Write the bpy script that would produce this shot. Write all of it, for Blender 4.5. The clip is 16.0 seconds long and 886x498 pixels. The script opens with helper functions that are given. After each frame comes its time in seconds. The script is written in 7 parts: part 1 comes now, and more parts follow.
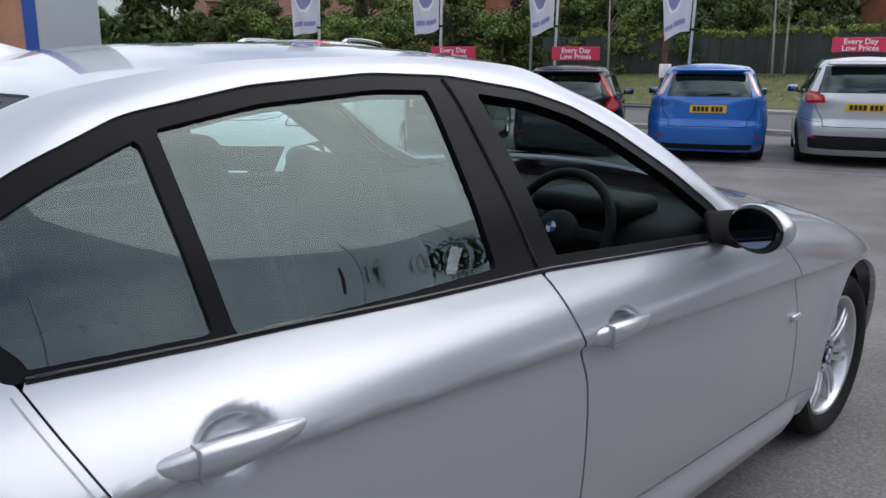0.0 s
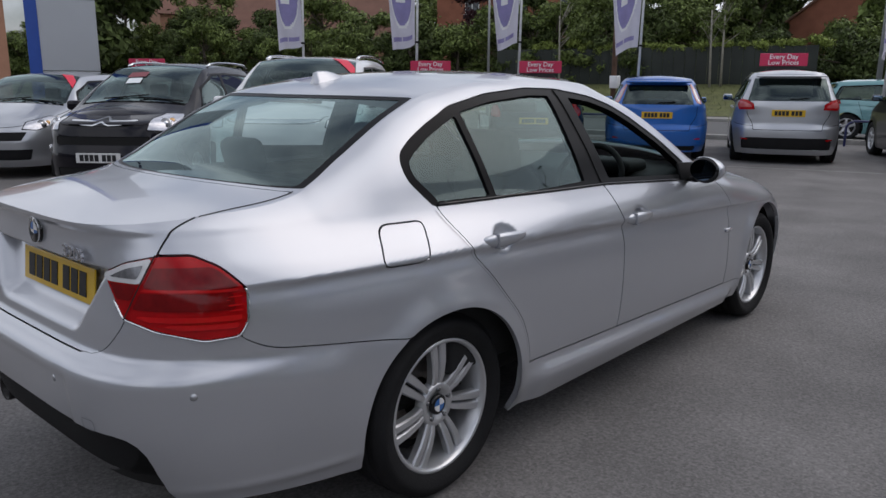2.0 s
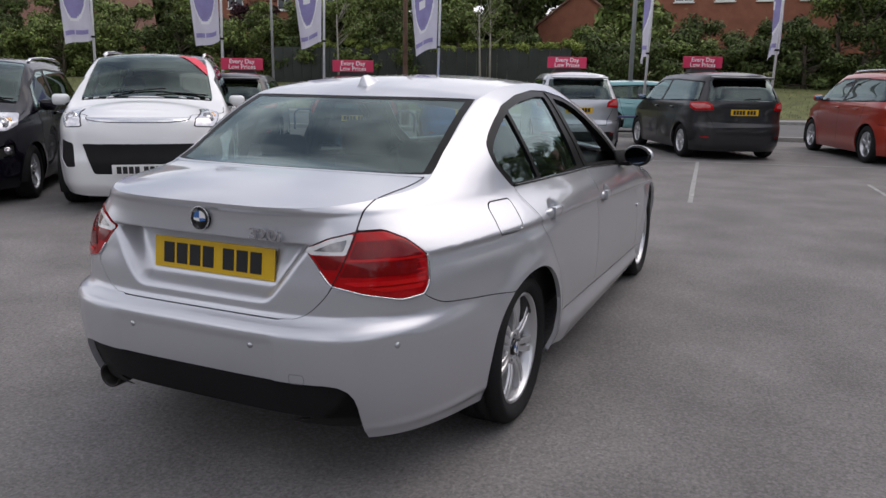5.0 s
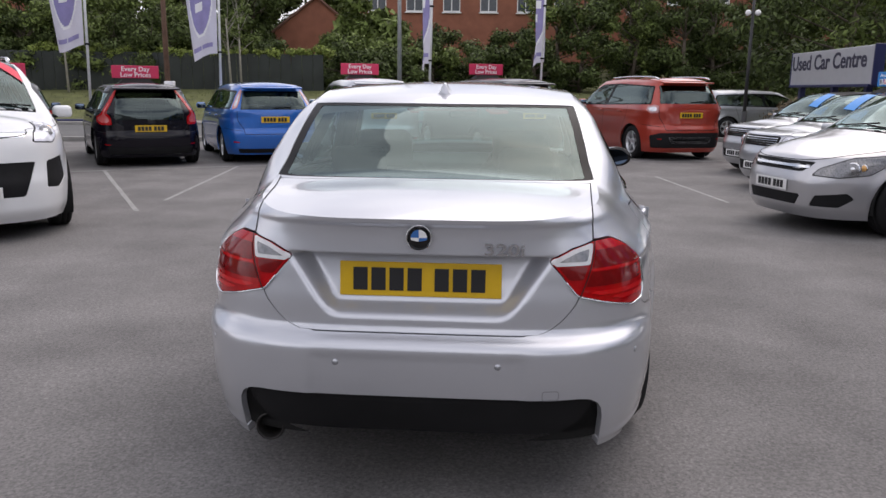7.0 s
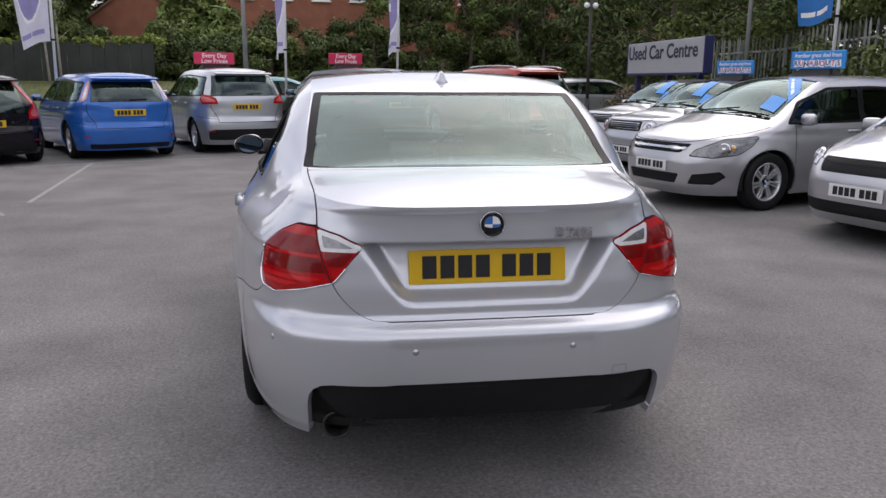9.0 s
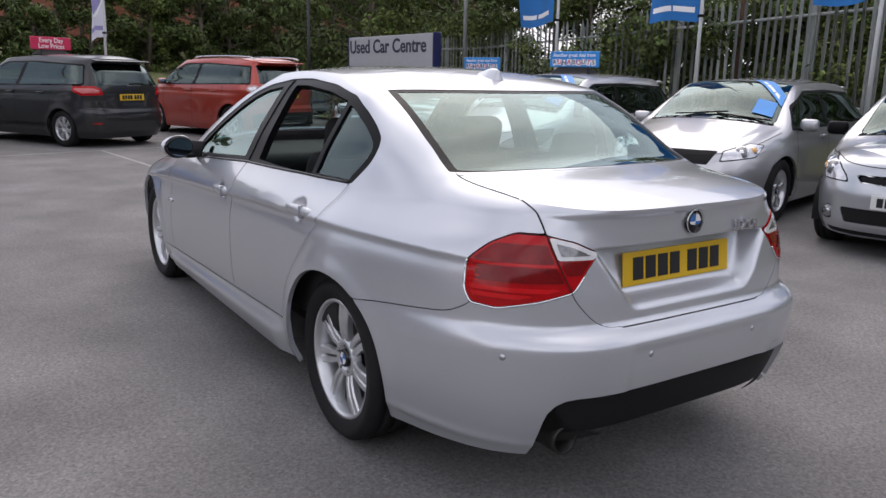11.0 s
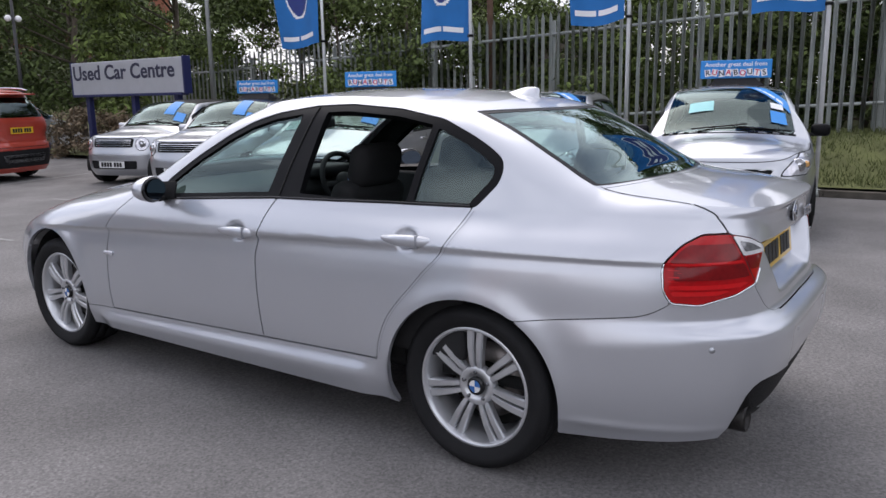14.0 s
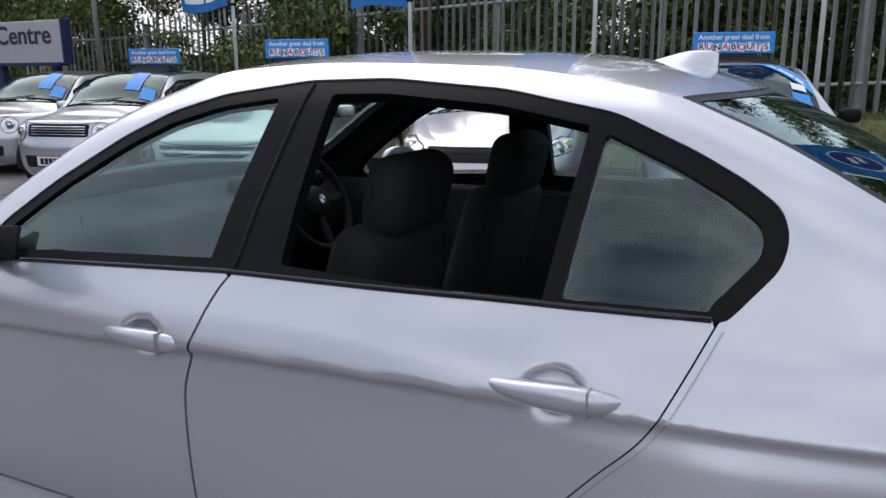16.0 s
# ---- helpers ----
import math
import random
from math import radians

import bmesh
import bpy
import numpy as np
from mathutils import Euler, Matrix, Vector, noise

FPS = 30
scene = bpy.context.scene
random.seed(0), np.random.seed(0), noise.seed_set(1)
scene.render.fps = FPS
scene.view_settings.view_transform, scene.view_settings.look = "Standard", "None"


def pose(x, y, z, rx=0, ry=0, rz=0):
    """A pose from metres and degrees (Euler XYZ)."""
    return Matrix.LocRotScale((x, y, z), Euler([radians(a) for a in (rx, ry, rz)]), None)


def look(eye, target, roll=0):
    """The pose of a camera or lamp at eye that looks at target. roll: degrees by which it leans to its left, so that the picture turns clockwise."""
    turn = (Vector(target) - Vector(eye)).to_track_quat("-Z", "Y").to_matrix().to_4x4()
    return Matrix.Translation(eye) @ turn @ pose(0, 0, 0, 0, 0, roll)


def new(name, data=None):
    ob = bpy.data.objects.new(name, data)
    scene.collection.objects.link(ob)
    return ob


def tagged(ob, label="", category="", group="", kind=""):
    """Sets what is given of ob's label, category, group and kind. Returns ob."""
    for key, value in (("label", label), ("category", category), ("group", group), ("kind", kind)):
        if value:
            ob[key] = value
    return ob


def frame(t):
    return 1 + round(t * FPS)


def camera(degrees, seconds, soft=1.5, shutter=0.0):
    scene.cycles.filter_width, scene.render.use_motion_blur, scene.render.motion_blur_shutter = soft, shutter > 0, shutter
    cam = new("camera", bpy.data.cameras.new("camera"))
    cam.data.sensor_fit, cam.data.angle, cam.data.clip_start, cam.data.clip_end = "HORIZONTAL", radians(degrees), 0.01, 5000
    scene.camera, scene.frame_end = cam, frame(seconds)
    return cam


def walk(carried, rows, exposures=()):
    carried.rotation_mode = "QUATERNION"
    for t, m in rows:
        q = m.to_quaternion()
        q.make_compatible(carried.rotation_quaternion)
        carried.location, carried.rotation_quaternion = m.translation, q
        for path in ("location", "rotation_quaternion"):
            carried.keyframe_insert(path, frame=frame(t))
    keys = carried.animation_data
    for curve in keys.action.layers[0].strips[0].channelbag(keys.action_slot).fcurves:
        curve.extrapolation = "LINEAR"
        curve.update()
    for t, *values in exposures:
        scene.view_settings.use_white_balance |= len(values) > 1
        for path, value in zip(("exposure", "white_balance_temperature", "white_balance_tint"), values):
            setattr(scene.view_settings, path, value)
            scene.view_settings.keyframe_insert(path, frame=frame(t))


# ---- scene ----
cam = camera(60.1, 16.0)
PATH = [
    (0, (1.77, -0.205, 1.364), (0.374, 1.152, 0.906), 0.4),
    (0.5, (2.019, -0.587, 1.372), (0.657, 0.815, 0.945), 0.3),
    (1, (2.217, -1.008, 1.399), (0.862, 0.4, 0.974), 0.8),
    (1.5, (2.324, -1.439, 1.392), (1.019, 0.008, 0.942), -0.1),
    (2, (2.435, -1.78, 1.383), (1.131, -0.327, 0.952), 0.3),
    (2.5, (2.427, -2.125, 1.388), (1.174, -0.62, 0.982), 1.5),
    (3, (2.35, -2.424, 1.405), (1.178, -0.852, 1.009), 1.4),
    (3.5, (2.342, -2.469, 1.409), (1.186, -0.883, 1.023), 1.2),
    (4, (2.295, -2.527, 1.406), (1.143, -0.938, 1.022), 1.0),
    (4.5, (2.075, -2.733, 1.4), (1.047, -1.059, 1.027), -0.1),
    (4.7, (1.97, -2.802, 1.402), (1.042, -1.078, 0.997), 0.2),
    (6.8, (0.345, -3.199, 1.386), (0.111, -1.258, 0.964), 0.7),
    (7, (0.234, -3.229, 1.387), (0.1, -1.276, 0.978), 0.6),
    (7.5, (0.036, -3.319, 1.39), (0.038, -1.362, 0.98), -0.1),
    (8, (-0.006, -3.302, 1.381), (0.026, -1.343, 0.978), 1.2),
    (8.5, (-0.139, -3.268, 1.364), (-0.027, -1.314, 0.952), 2.9),
    (9, (-0.507, -3.23, 1.377), (-0.215, -1.299, 0.946), 0.3),
    (9.2, (-0.649, -3.189, 1.368), (-0.284, -1.271, 0.932), 0.3),
    (11.3, (-2.289, -2.375, 1.381), (-1.098, -0.828, 0.947), 0.9),
    (11.5, (-2.454, -2.277, 1.381), (-1.186, -0.791, 0.952), 0.6),
    (12, (-2.739, -1.987, 1.37), (-1.3, -0.666, 0.939), 0.6),
    (12.5, (-2.945, -1.712, 1.392), (-1.423, -0.485, 0.971), 0.6),
    (13, (-3.119, -1.567, 1.4), (-1.534, -0.42, 0.988), 0.2),
    (13.5, (-3.155, -1.526, 1.395), (-1.564, -0.38, 1.0), -0.6),
    (14, (-3.109, -1.445, 1.379), (-1.495, -0.33, 0.989), -1.0),
    (14.5, (-2.887, -1.193, 1.353), (-1.258, -0.104, 0.95), -0.9),
    (15, (-2.618, -0.824, 1.342), (-0.968, 0.225, 0.921), -0.8),
    (15.5, (-2.333, -0.461, 1.355), (-0.627, 0.488, 0.919), -0.9),
    (16, (-1.991, -0.114, 1.368), (-0.262, 0.784, 0.917), -0.3),
]
walk(cam, [(t, look(eye, target, roll)) for t, eye, target, roll in PATH],
     exposures=[(0, 0.55, 6250, 11), (1, 0.22, 6250, 11), (2, 0.02, 6330, 12.5), (3.5, 0.22, 6600, 14), (4.5, 0.32, 6620, 14.5), (7, 0.60, 6680, 16), (9, 0.60, 6620, 16), (11.5, 0.65, 6520, 15.5), (13.5, 0.74, 6420, 15.5), (16, 0.56, 6280, 14)])


# ---- daylight: bright broken cloud, soft sun ----
SUN_AZ, SUN_EL = 35.0, 55.0
world = bpy.data.worlds.new("daylight")
scene.world = world
world.use_nodes = True
wn, wl = world.node_tree.nodes, world.node_tree.links
wn.clear()
w_out, w_bg = wn.new("ShaderNodeOutputWorld"), wn.new("ShaderNodeBackground")
sky = wn.new("ShaderNodeTexSky")
sky.sky_type, sky.sun_disc = "NISHITA", False
sky.sun_elevation, sky.sun_rotation = radians(SUN_EL), radians(SUN_AZ)
sky.air_density, sky.dust_density, sky.ozone_density = 1.0, 3.0, 1.0
w_tc, w_noise, w_ramp, w_mix = (wn.new(n) for n in ("ShaderNodeTexCoord", "ShaderNodeTexNoise", "ShaderNodeValToRGB", "ShaderNodeMixRGB"))
w_noise.inputs["Scale"].default_value, w_noise.inputs["Detail"].default_value = 2.6, 7.0
w_noise.inputs["Roughness"].default_value = 0.55
w_ramp.color_ramp.elements[0].position, w_ramp.color_ramp.elements[1].position = 0.36, 0.60
w_ramp.color_ramp.elements[0].color, w_ramp.color_ramp.elements[1].color = (0.16, 0.16, 0.16, 1), (1, 1, 1, 1)
w_mix.inputs[2].default_value = (10.5, 10.8, 11.4, 1)
wl.new(w_tc.outputs["Generated"], w_noise.inputs["Vector"])
wl.new(w_noise.outputs["Fac"], w_ramp.inputs["Fac"])
wl.new(w_ramp.outputs["Color"], w_mix.inputs[0])
wl.new(sky.outputs["Color"], w_mix.inputs[1])
wl.new(w_mix.outputs["Color"], w_bg.inputs["Color"])
w_bg.inputs["Strength"].default_value = 0.085
wl.new(w_bg.outputs["Background"], w_out.inputs["Surface"])
sun_data = bpy.data.lights.new("sun", "SUN")
sun_data.energy, sun_data.angle, sun_data.color = 0.65, radians(62), (1.0, 0.96, 0.9)
sun_ob = new("sun", sun_data)
sun_dir = Vector((math.sin(radians(SUN_AZ)) * math.cos(radians(SUN_EL)), math.cos(radians(SUN_AZ)) * math.cos(radians(SUN_EL)), math.sin(radians(SUN_EL))))
sun_ob.matrix_world = look(sun_dir * 60, (0, 0, 0))



# ---- materials ----
def material(name, color, rough=0.5, metal=0.0, var=0.12, scale=6.0, bump=0.0, bscale=80.0, coat=0.0, island=False, spec=0.5, rvar=0.08, sub=0.0):
    """A surface with coarse and fine variation of colour, gloss and relief."""
    m = bpy.data.materials.new(name)
    m.use_nodes = True
    n, l = m.node_tree.nodes, m.node_tree.links
    b = n["Principled BSDF"]
    tc = n.new("ShaderNodeTexCoord")
    big, fine = n.new("ShaderNodeTexNoise"), n.new("ShaderNodeTexNoise")
    big.inputs["Scale"].default_value, big.inputs["Detail"].default_value = scale, 5.0
    fine.inputs["Scale"].default_value, fine.inputs["Detail"].default_value = bscale, 3.0
    for t in (big, fine):
        l.new(tc.outputs["Object"], t.inputs["Vector"])
    ramp = n.new("ShaderNodeValToRGB")
    ramp.color_ramp.elements[0].position, ramp.color_ramp.elements[1].position = 0.3, 0.7
    ramp.color_ramp.elements[0].color = (*[c * (1 - var) for c in color[:3]], 1)
    ramp.color_ramp.elements[1].color = (*[min(1, c * (1 + var)) for c in color[:3]], 1)
    add = n.new("ShaderNodeMath")
    add.operation = "MULTIPLY_ADD"
    add.inputs[1].default_value, add.inputs[2].default_value = 0.35, 0.0
    l.new(fine.outputs["Fac"], add.inputs[0])
    add2 = n.new("ShaderNodeMath")
    add2.operation = "MULTIPLY_ADD"
    add2.inputs[1].default_value = 0.65
    l.new(big.outputs["Fac"], add2.inputs[0])
    l.new(add.outputs[0], add2.inputs[2])
    fac = add2.outputs[0]
    if island:
        geo = n.new("ShaderNodeNewGeometry")
        mix = n.new("ShaderNodeMath")
        mix.operation = "MULTIPLY_ADD"
        mix.inputs[1].default_value = 0.55
        half = n.new("ShaderNodeMath")
        half.operation = "MULTIPLY"
        half.inputs[1].default_value = 0.45
        l.new(fac, half.inputs[0])
        l.new(geo.outputs["Random Per Island"], mix.inputs[0])
        l.new(half.outputs[0], mix.inputs[2])
        fac = mix.outputs[0]
    l.new(fac, ramp.inputs["Fac"])
    l.new(ramp.outputs["Color"], b.inputs["Base Color"])
    r = n.new("ShaderNodeMath")
    r.operation = "MULTIPLY_ADD"
    r.inputs[1].default_value, r.inputs[2].default_value = rvar * 2, max(0.0, rough - rvar)
    l.new(fine.outputs["Fac"], r.inputs[0])
    l.new(r.outputs[0], b.inputs["Roughness"])
    b.inputs["Metallic"].default_value = metal
    b.inputs["Specular IOR Level"].default_value = spec
    b.inputs["Coat Weight"].default_value = coat
    b.inputs["Coat Roughness"].default_value = 0.03
    if sub:
        b.inputs["Transmission Weight"].default_value = sub
    if bump:
        bp = n.new("ShaderNodeBump")
        bp.inputs["Strength"].default_value, bp.inputs["Distance"].default_value = bump, 0.01
        l.new(fine.outputs["Fac"], bp.inputs["Height"])
        l.new(bp.outputs["Normal"], b.inputs["Normal"])
    return m


def thin_glass(name, tint, f0=0.085, rough=0.0):
    """A thin tinted pane: straight view through, mirror gloss that grows towards grazing angles."""
    m = bpy.data.materials.new(name)
    m.use_nodes = True
    n, l = m.node_tree.nodes, m.node_tree.links
    n.clear()
    out, mix, tr, gl, lw, pw, ma = (n.new("ShaderNode" + k) for k in ("OutputMaterial", "MixShader", "BsdfTransparent", "BsdfGlossy", "LayerWeight", "Math", "Math"))
    tr.inputs["Color"].default_value = (*tint, 1)
    gl.inputs["Roughness"].default_value = rough
    gl.inputs["Color"].default_value = (0.82, 1.0, 0.98, 1)
    lw.inputs["Blend"].default_value = 0.5
    pw.operation, ma.operation = "POWER", "MULTIPLY_ADD"
    pw.inputs[1].default_value = 4.2
    ma.inputs[1].default_value, ma.inputs[2].default_value = 1 - f0, f0
    l.new(lw.outputs["Facing"], pw.inputs[0])
    l.new(pw.outputs[0], ma.inputs[0])
    l.new(ma.outputs[0], mix.inputs[0])
    l.new(tr.outputs[0], mix.inputs[1])
    l.new(gl.outputs[0], mix.inputs[2])
    l.new(mix.outputs[0], out.inputs["Surface"])
    return m


def car_paint(name, color, metal=0.0, rough=0.35, spec=0.4, coat=1.0):
    """Lacquered paint: fine flake in the base under a clear coat, faint dust."""
    m = material(name, color, rough=rough, metal=metal, var=0.025, scale=2.5, bscale=900, coat=coat, rvar=0.012, spec=spec)
    m.node_tree.nodes["Principled BSDF"].inputs["Coat Roughness"].default_value = 0.025
    return m


M = {
    "silver": car_paint("silver_paint", (0.545, 0.56, 0.60), 0.62, 0.31),
    "silver2": car_paint("silver_paint_parked", (0.50, 0.515, 0.545), 0.75, 0.30),
    "white": car_paint("white_paint", (0.78, 0.79, 0.80), 0.0, 0.3),
    "black": car_paint("black_paint", (0.005, 0.004, 0.008), 0.0, 0.25, 0.08, 0.55),
    "blue": car_paint("blue_paint", (0.012, 0.12, 0.46), 0.25, 0.3),
    "grey": car_paint("dark_grey_paint", (0.026, 0.026, 0.028), 0.3, 0.3, 0.2, 0.7),
    "red": car_paint("copper_red_paint", (0.40, 0.045, 0.026), 0.3, 0.3),
    "teal": car_paint("pale_teal_paint", (0.16, 0.34, 0.36), 0.3, 0.3),
    "champagne": car_paint("pale_silver_paint", (0.49, 0.49, 0.51), 0.72, 0.31),
    "trim": material("black_trim", (0.006, 0.006, 0.007), 0.34, var=0.2, bscale=200, spec=0.11),
    "gloss_black": material("gloss_black", (0.005, 0.005, 0.006), 0.08, coat=0.3, rvar=0.03, spec=0.4),
    "plastic": material("dark_plastic", (0.013, 0.013, 0.014), 0.6, var=0.2, bump=0.15, bscale=400, spec=0.14),
    # near-black for joints and hollows; behind the saloon's panels it stands for shade
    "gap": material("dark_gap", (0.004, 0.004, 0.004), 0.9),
    "rubber": material("tyre_rubber", (0.012, 0.012, 0.013), 0.75, var=0.25, scale=9, bump=0.2, bscale=150, spec=0.25),
    "alloy": material("alloy_silver", (0.60, 0.61, 0.63), 0.30, metal=0.7, var=0.02, coat=0.6, rvar=0.01),
    "disc": material("brake_disc", (0.22, 0.2, 0.19), 0.42, metal=0.9, var=0.25, scale=20),
    "chrome": material("chrome", (0.75, 0.76, 0.78), 0.08, metal=1.0, rvar=0.04),
    "red_lens": material("red_lens", (0.40, 0.004, 0.006), 0.12, var=0.2, scale=12, spec=0.25, coat=0.25, rvar=0.04),
    "dark_lens": material("dark_red_lens", (0.17, 0.004, 0.005), 0.12, var=0.3, scale=18, spec=0.25, coat=0.25, rvar=0.04),
    "clear_lens": material("clear_lens", (0.62, 0.62, 0.66), 0.1, metal=0.5, var=0.25, scale=22, coat=1.0, rvar=0.05),
    "lamp_dark": material("smoked_lamp", (0.10, 0.10, 0.11), 0.1, metal=0.4, var=0.4, scale=16, coat=1.0, rvar=0.05),
    "lens_grey": material("grey_lens", (0.20, 0.20, 0.21), 0.12, metal=0.4, var=0.5, scale=60, coat=1.0, rvar=0.05),
    "lens_red_bright": material("bright_red_lens", (0.56, 0.010, 0.012), 0.12, var=0.12, scale=14, spec=0.25, coat=0.25, rvar=0.04),
    "pink_lens": material("pink_lens", (0.50, 0.10, 0.10), 0.12, var=0.2, scale=20, coat=0.6, rvar=0.04),
    "pale_lens": material("pale_pink_lens", (0.50, 0.22, 0.22), 0.12, var=0.2, scale=14, coat=1.0, rvar=0.04),
    "amber": material("amber_lens", (0.75, 0.40, 0.12), 0.12, coat=1.0),
    "glass": thin_glass("car_glass", (0.70, 0.86, 0.83), 0.085),
    "glass_rear": thin_glass("rear_screen_glass", (0.40, 0.50, 0.49), 0.075),
    "glass_dark": thin_glass("privacy_glass", (0.12, 0.14, 0.14)),
    "glass_parked": thin_glass("parked_car_glass", (0.40, 0.47, 0.46), 0.06),
    "cloth": material("black_cloth", (0.014, 0.014, 0.015), 0.85, var=0.3, scale=14, bump=0.3, bscale=500),
    "lining": material("dark_lining", (0.03, 0.03, 0.032), 0.9, var=0.2),
    "headliner": material("grey_headliner", (0.22, 0.22, 0.22), 0.95, var=0.08, bscale=300),
    "plate_y": material("yellow_plate", (0.68, 0.42, 0.008), 0.35, var=0.05, coat=0.4),
    "plate_w": material("white_plate", (0.75, 0.75, 0.74), 0.35, var=0.05, coat=0.4),
    "ink": material("black_ink", (0.01, 0.01, 0.012), 0.5),
    "badge_blue": material("badge_blue", (0.03, 0.14, 0.42), 0.2, coat=0.6),
    "badge_white": material("badge_white", (0.8, 0.8, 0.8), 0.25, coat=0.6),
    "sticker_blue": material("blue_sticker", (0.02, 0.25, 0.68), 0.4, var=0.05),
    "sticker_red": material("red_sticker", (0.75, 0.03, 0.07), 0.4, var=0.05),
    "sticker_dull_red": material("faded_red_card", (0.22, 0.05, 0.06), 0.5, var=0.06),
    "sticker_white": material("white_sticker", (0.78, 0.82, 0.84), 0.45, var=0.04),
    "sticker_aqua": material("aqua_card", (0.35, 0.72, 0.72), 0.5, var=0.04),
}


# ---- building blocks ----
def part(name, data, mat, parent=None, label="", smooth=True):
    """One mesh object, from a bmesh or (vertices, faces), under its thing or part."""
    me = bpy.data.meshes.new(name)
    if isinstance(data, bmesh.types.BMesh):
        data.to_mesh(me)
        data.free()
    else:
        v, f = data
        me.from_pydata([tuple(map(float, p)) for p in v], [], [tuple(int(i) for i in q) for q in f])
    me.materials.append(mat)
    if smooth and len(me.polygons):
        me.polygons.foreach_set("use_smooth", [True] * len(me.polygons))
    ob = new(name, me)
    if parent is not None:
        ob.parent = parent
    if label:
        ob["label"] = label
    return ob


def thing(name, label, category, m=None, group="", kind=""):
    ob = new(name)
    ob.empty_display_size = 0.2
    if m is not None:
        ob.matrix_world = m
    return tagged(ob, label, category, group, kind)


def box(bm, c, s, rot=None, bevel=0.0, seg=2):
    """Adds a block of size s at c to bm, rounded at its edges."""
    r = bmesh.ops.create_cube(bm, size=1.0)
    m = Matrix.Translation(c) @ (rot or Matrix.Identity(4)) @ Matrix.Diagonal((*s, 1))
    bmesh.ops.transform(bm, matrix=m, verts=r["verts"])
    if bevel:
        es = {e for v in r["verts"] for e in v.link_edges}
        bmesh.ops.bevel(bm, geom=list(es), offset=bevel, segments=seg, affect="EDGES", profile=0.5)
    return bm


def slab(c, s, rot=None, bevel=0.0, seg=2):
    return box(bmesh.new(), c, s, rot, bevel, seg)


def rod(bm, a, b, r0, r1=None, n=10, caps=True):
    """Adds a tapered round bar from a to b."""
    a, b = Vector(a), Vector(b)
    d = b - a
    res = bmesh.ops.create_cone(bm, cap_ends=caps, cap_tris=False, segments=n, radius1=r0, radius2=r0 if r1 is None else r1, depth=d.length)
    bmesh.ops.transform(bm, matrix=Matrix.Translation((a + b) / 2) @ d.to_track_quat("Z", "Y").to_matrix().to_4x4(), verts=res["verts"])
    return bm


def bar(a, b, r0, r1=None, n=10):
    return rod(bmesh.new(), a, b, r0, r1, n)


def lathe(profile, n=48, axis="x"):
    """A ring surface turned from (along, radius) pairs about the x axis."""
    p = np.array(profile, float)
    a = np.linspace(0, 2 * math.pi, n, endpoint=False)
    v = np.stack([np.repeat(p[:, 0][:, None], n, 1), p[:, 1][:, None] * np.cos(a), p[:, 1][:, None] * np.sin(a)], -1).reshape(-1, 3)
    f = []
    for i in range(len(p) - 1):
        for j in range(n):
            k = (j + 1) % n
            f.append((i * n + j, i * n + k, (i + 1) * n + k, (i + 1) * n + j))
    return v, f


def curve(*pts):
    """A smooth function through (x, y) pairs, with no overshoot."""
    x, y = np.array(sorted(pts), float).T
    h, d = np.diff(x), np.diff(y) / np.diff(x)
    m = np.zeros(len(x))
    m[0], m[-1] = d[0], d[-1]
    for i in range(1, len(x) - 1):
        if d[i - 1] * d[i] > 0:
            w1, w2 = 2 * h[i] + h[i - 1], h[i] + 2 * h[i - 1]
            m[i] = (w1 + w2) / (w1 / d[i - 1] + w2 / d[i])

    def f(q):
        q = np.clip(np.asarray(q, float), x[0], x[-1])
        i = np.clip(np.searchsorted(x, q) - 1, 0, len(h) - 1)
        t = (q - x[i]) / h[i]
        return ((2 * t ** 3 - 3 * t ** 2 + 1) * y[i] + (t ** 3 - 2 * t ** 2 + t) * h[i] * m[i]
                + (-2 * t ** 3 + 3 * t ** 2) * y[i + 1] + (t ** 3 - t ** 2) * h[i] * m[i + 1])
    return f


def smooth(a, b, x):
    t = np.clip((np.asarray(x, float) - a) / (b - a), 0, 1)
    return t * t * (3 - 2 * t)


def polygon(pts, a, b):
    """Signed distance to a closed outline in the (a, b) plane, negative inside."""
    p = np.array(pts, float)
    q = np.roll(p, -1, 0)
    best, inside = np.full(a.shape, 1e9), np.zeros(a.shape, bool)
    for (x0, y0), (x1, y1) in zip(p, q):
        dx, dy = x1 - x0, y1 - y0
        t = np.clip(((a - x0) * dx + (b - y0) * dy) / (dx * dx + dy * dy + 1e-12), 0, 1)
        best = np.minimum(best, np.hypot(a - x0 - t * dx, b - y0 - t * dy))
        hit = (y0 > b) != (y1 > b)
        with np.errstate(divide="ignore", invalid="ignore"):
            inside ^= hit & (a < (x1 - x0) * (b - y0) / (y1 - y0 + 1e-12) + x0)
    return np.where(inside, -best, best)


def rounded(pts, r, n=4):
    """The outline with its corners rounded."""
    out = []
    p = [Vector(q) for q in pts]
    for i, c in enumerate(p):
        a, b = p[i - 1] - c, p[(i + 1) % len(p)] - c
        k = min(r, a.length * 0.45, b.length * 0.45)
        a, b = c + a.normalized() * k, c + b.normalized() * k
        for j in range(n + 1):
            t = j / n
            out.append(tuple((1 - t) ** 2 * a + 2 * t * (1 - t) * c + t * t * b))
    return out


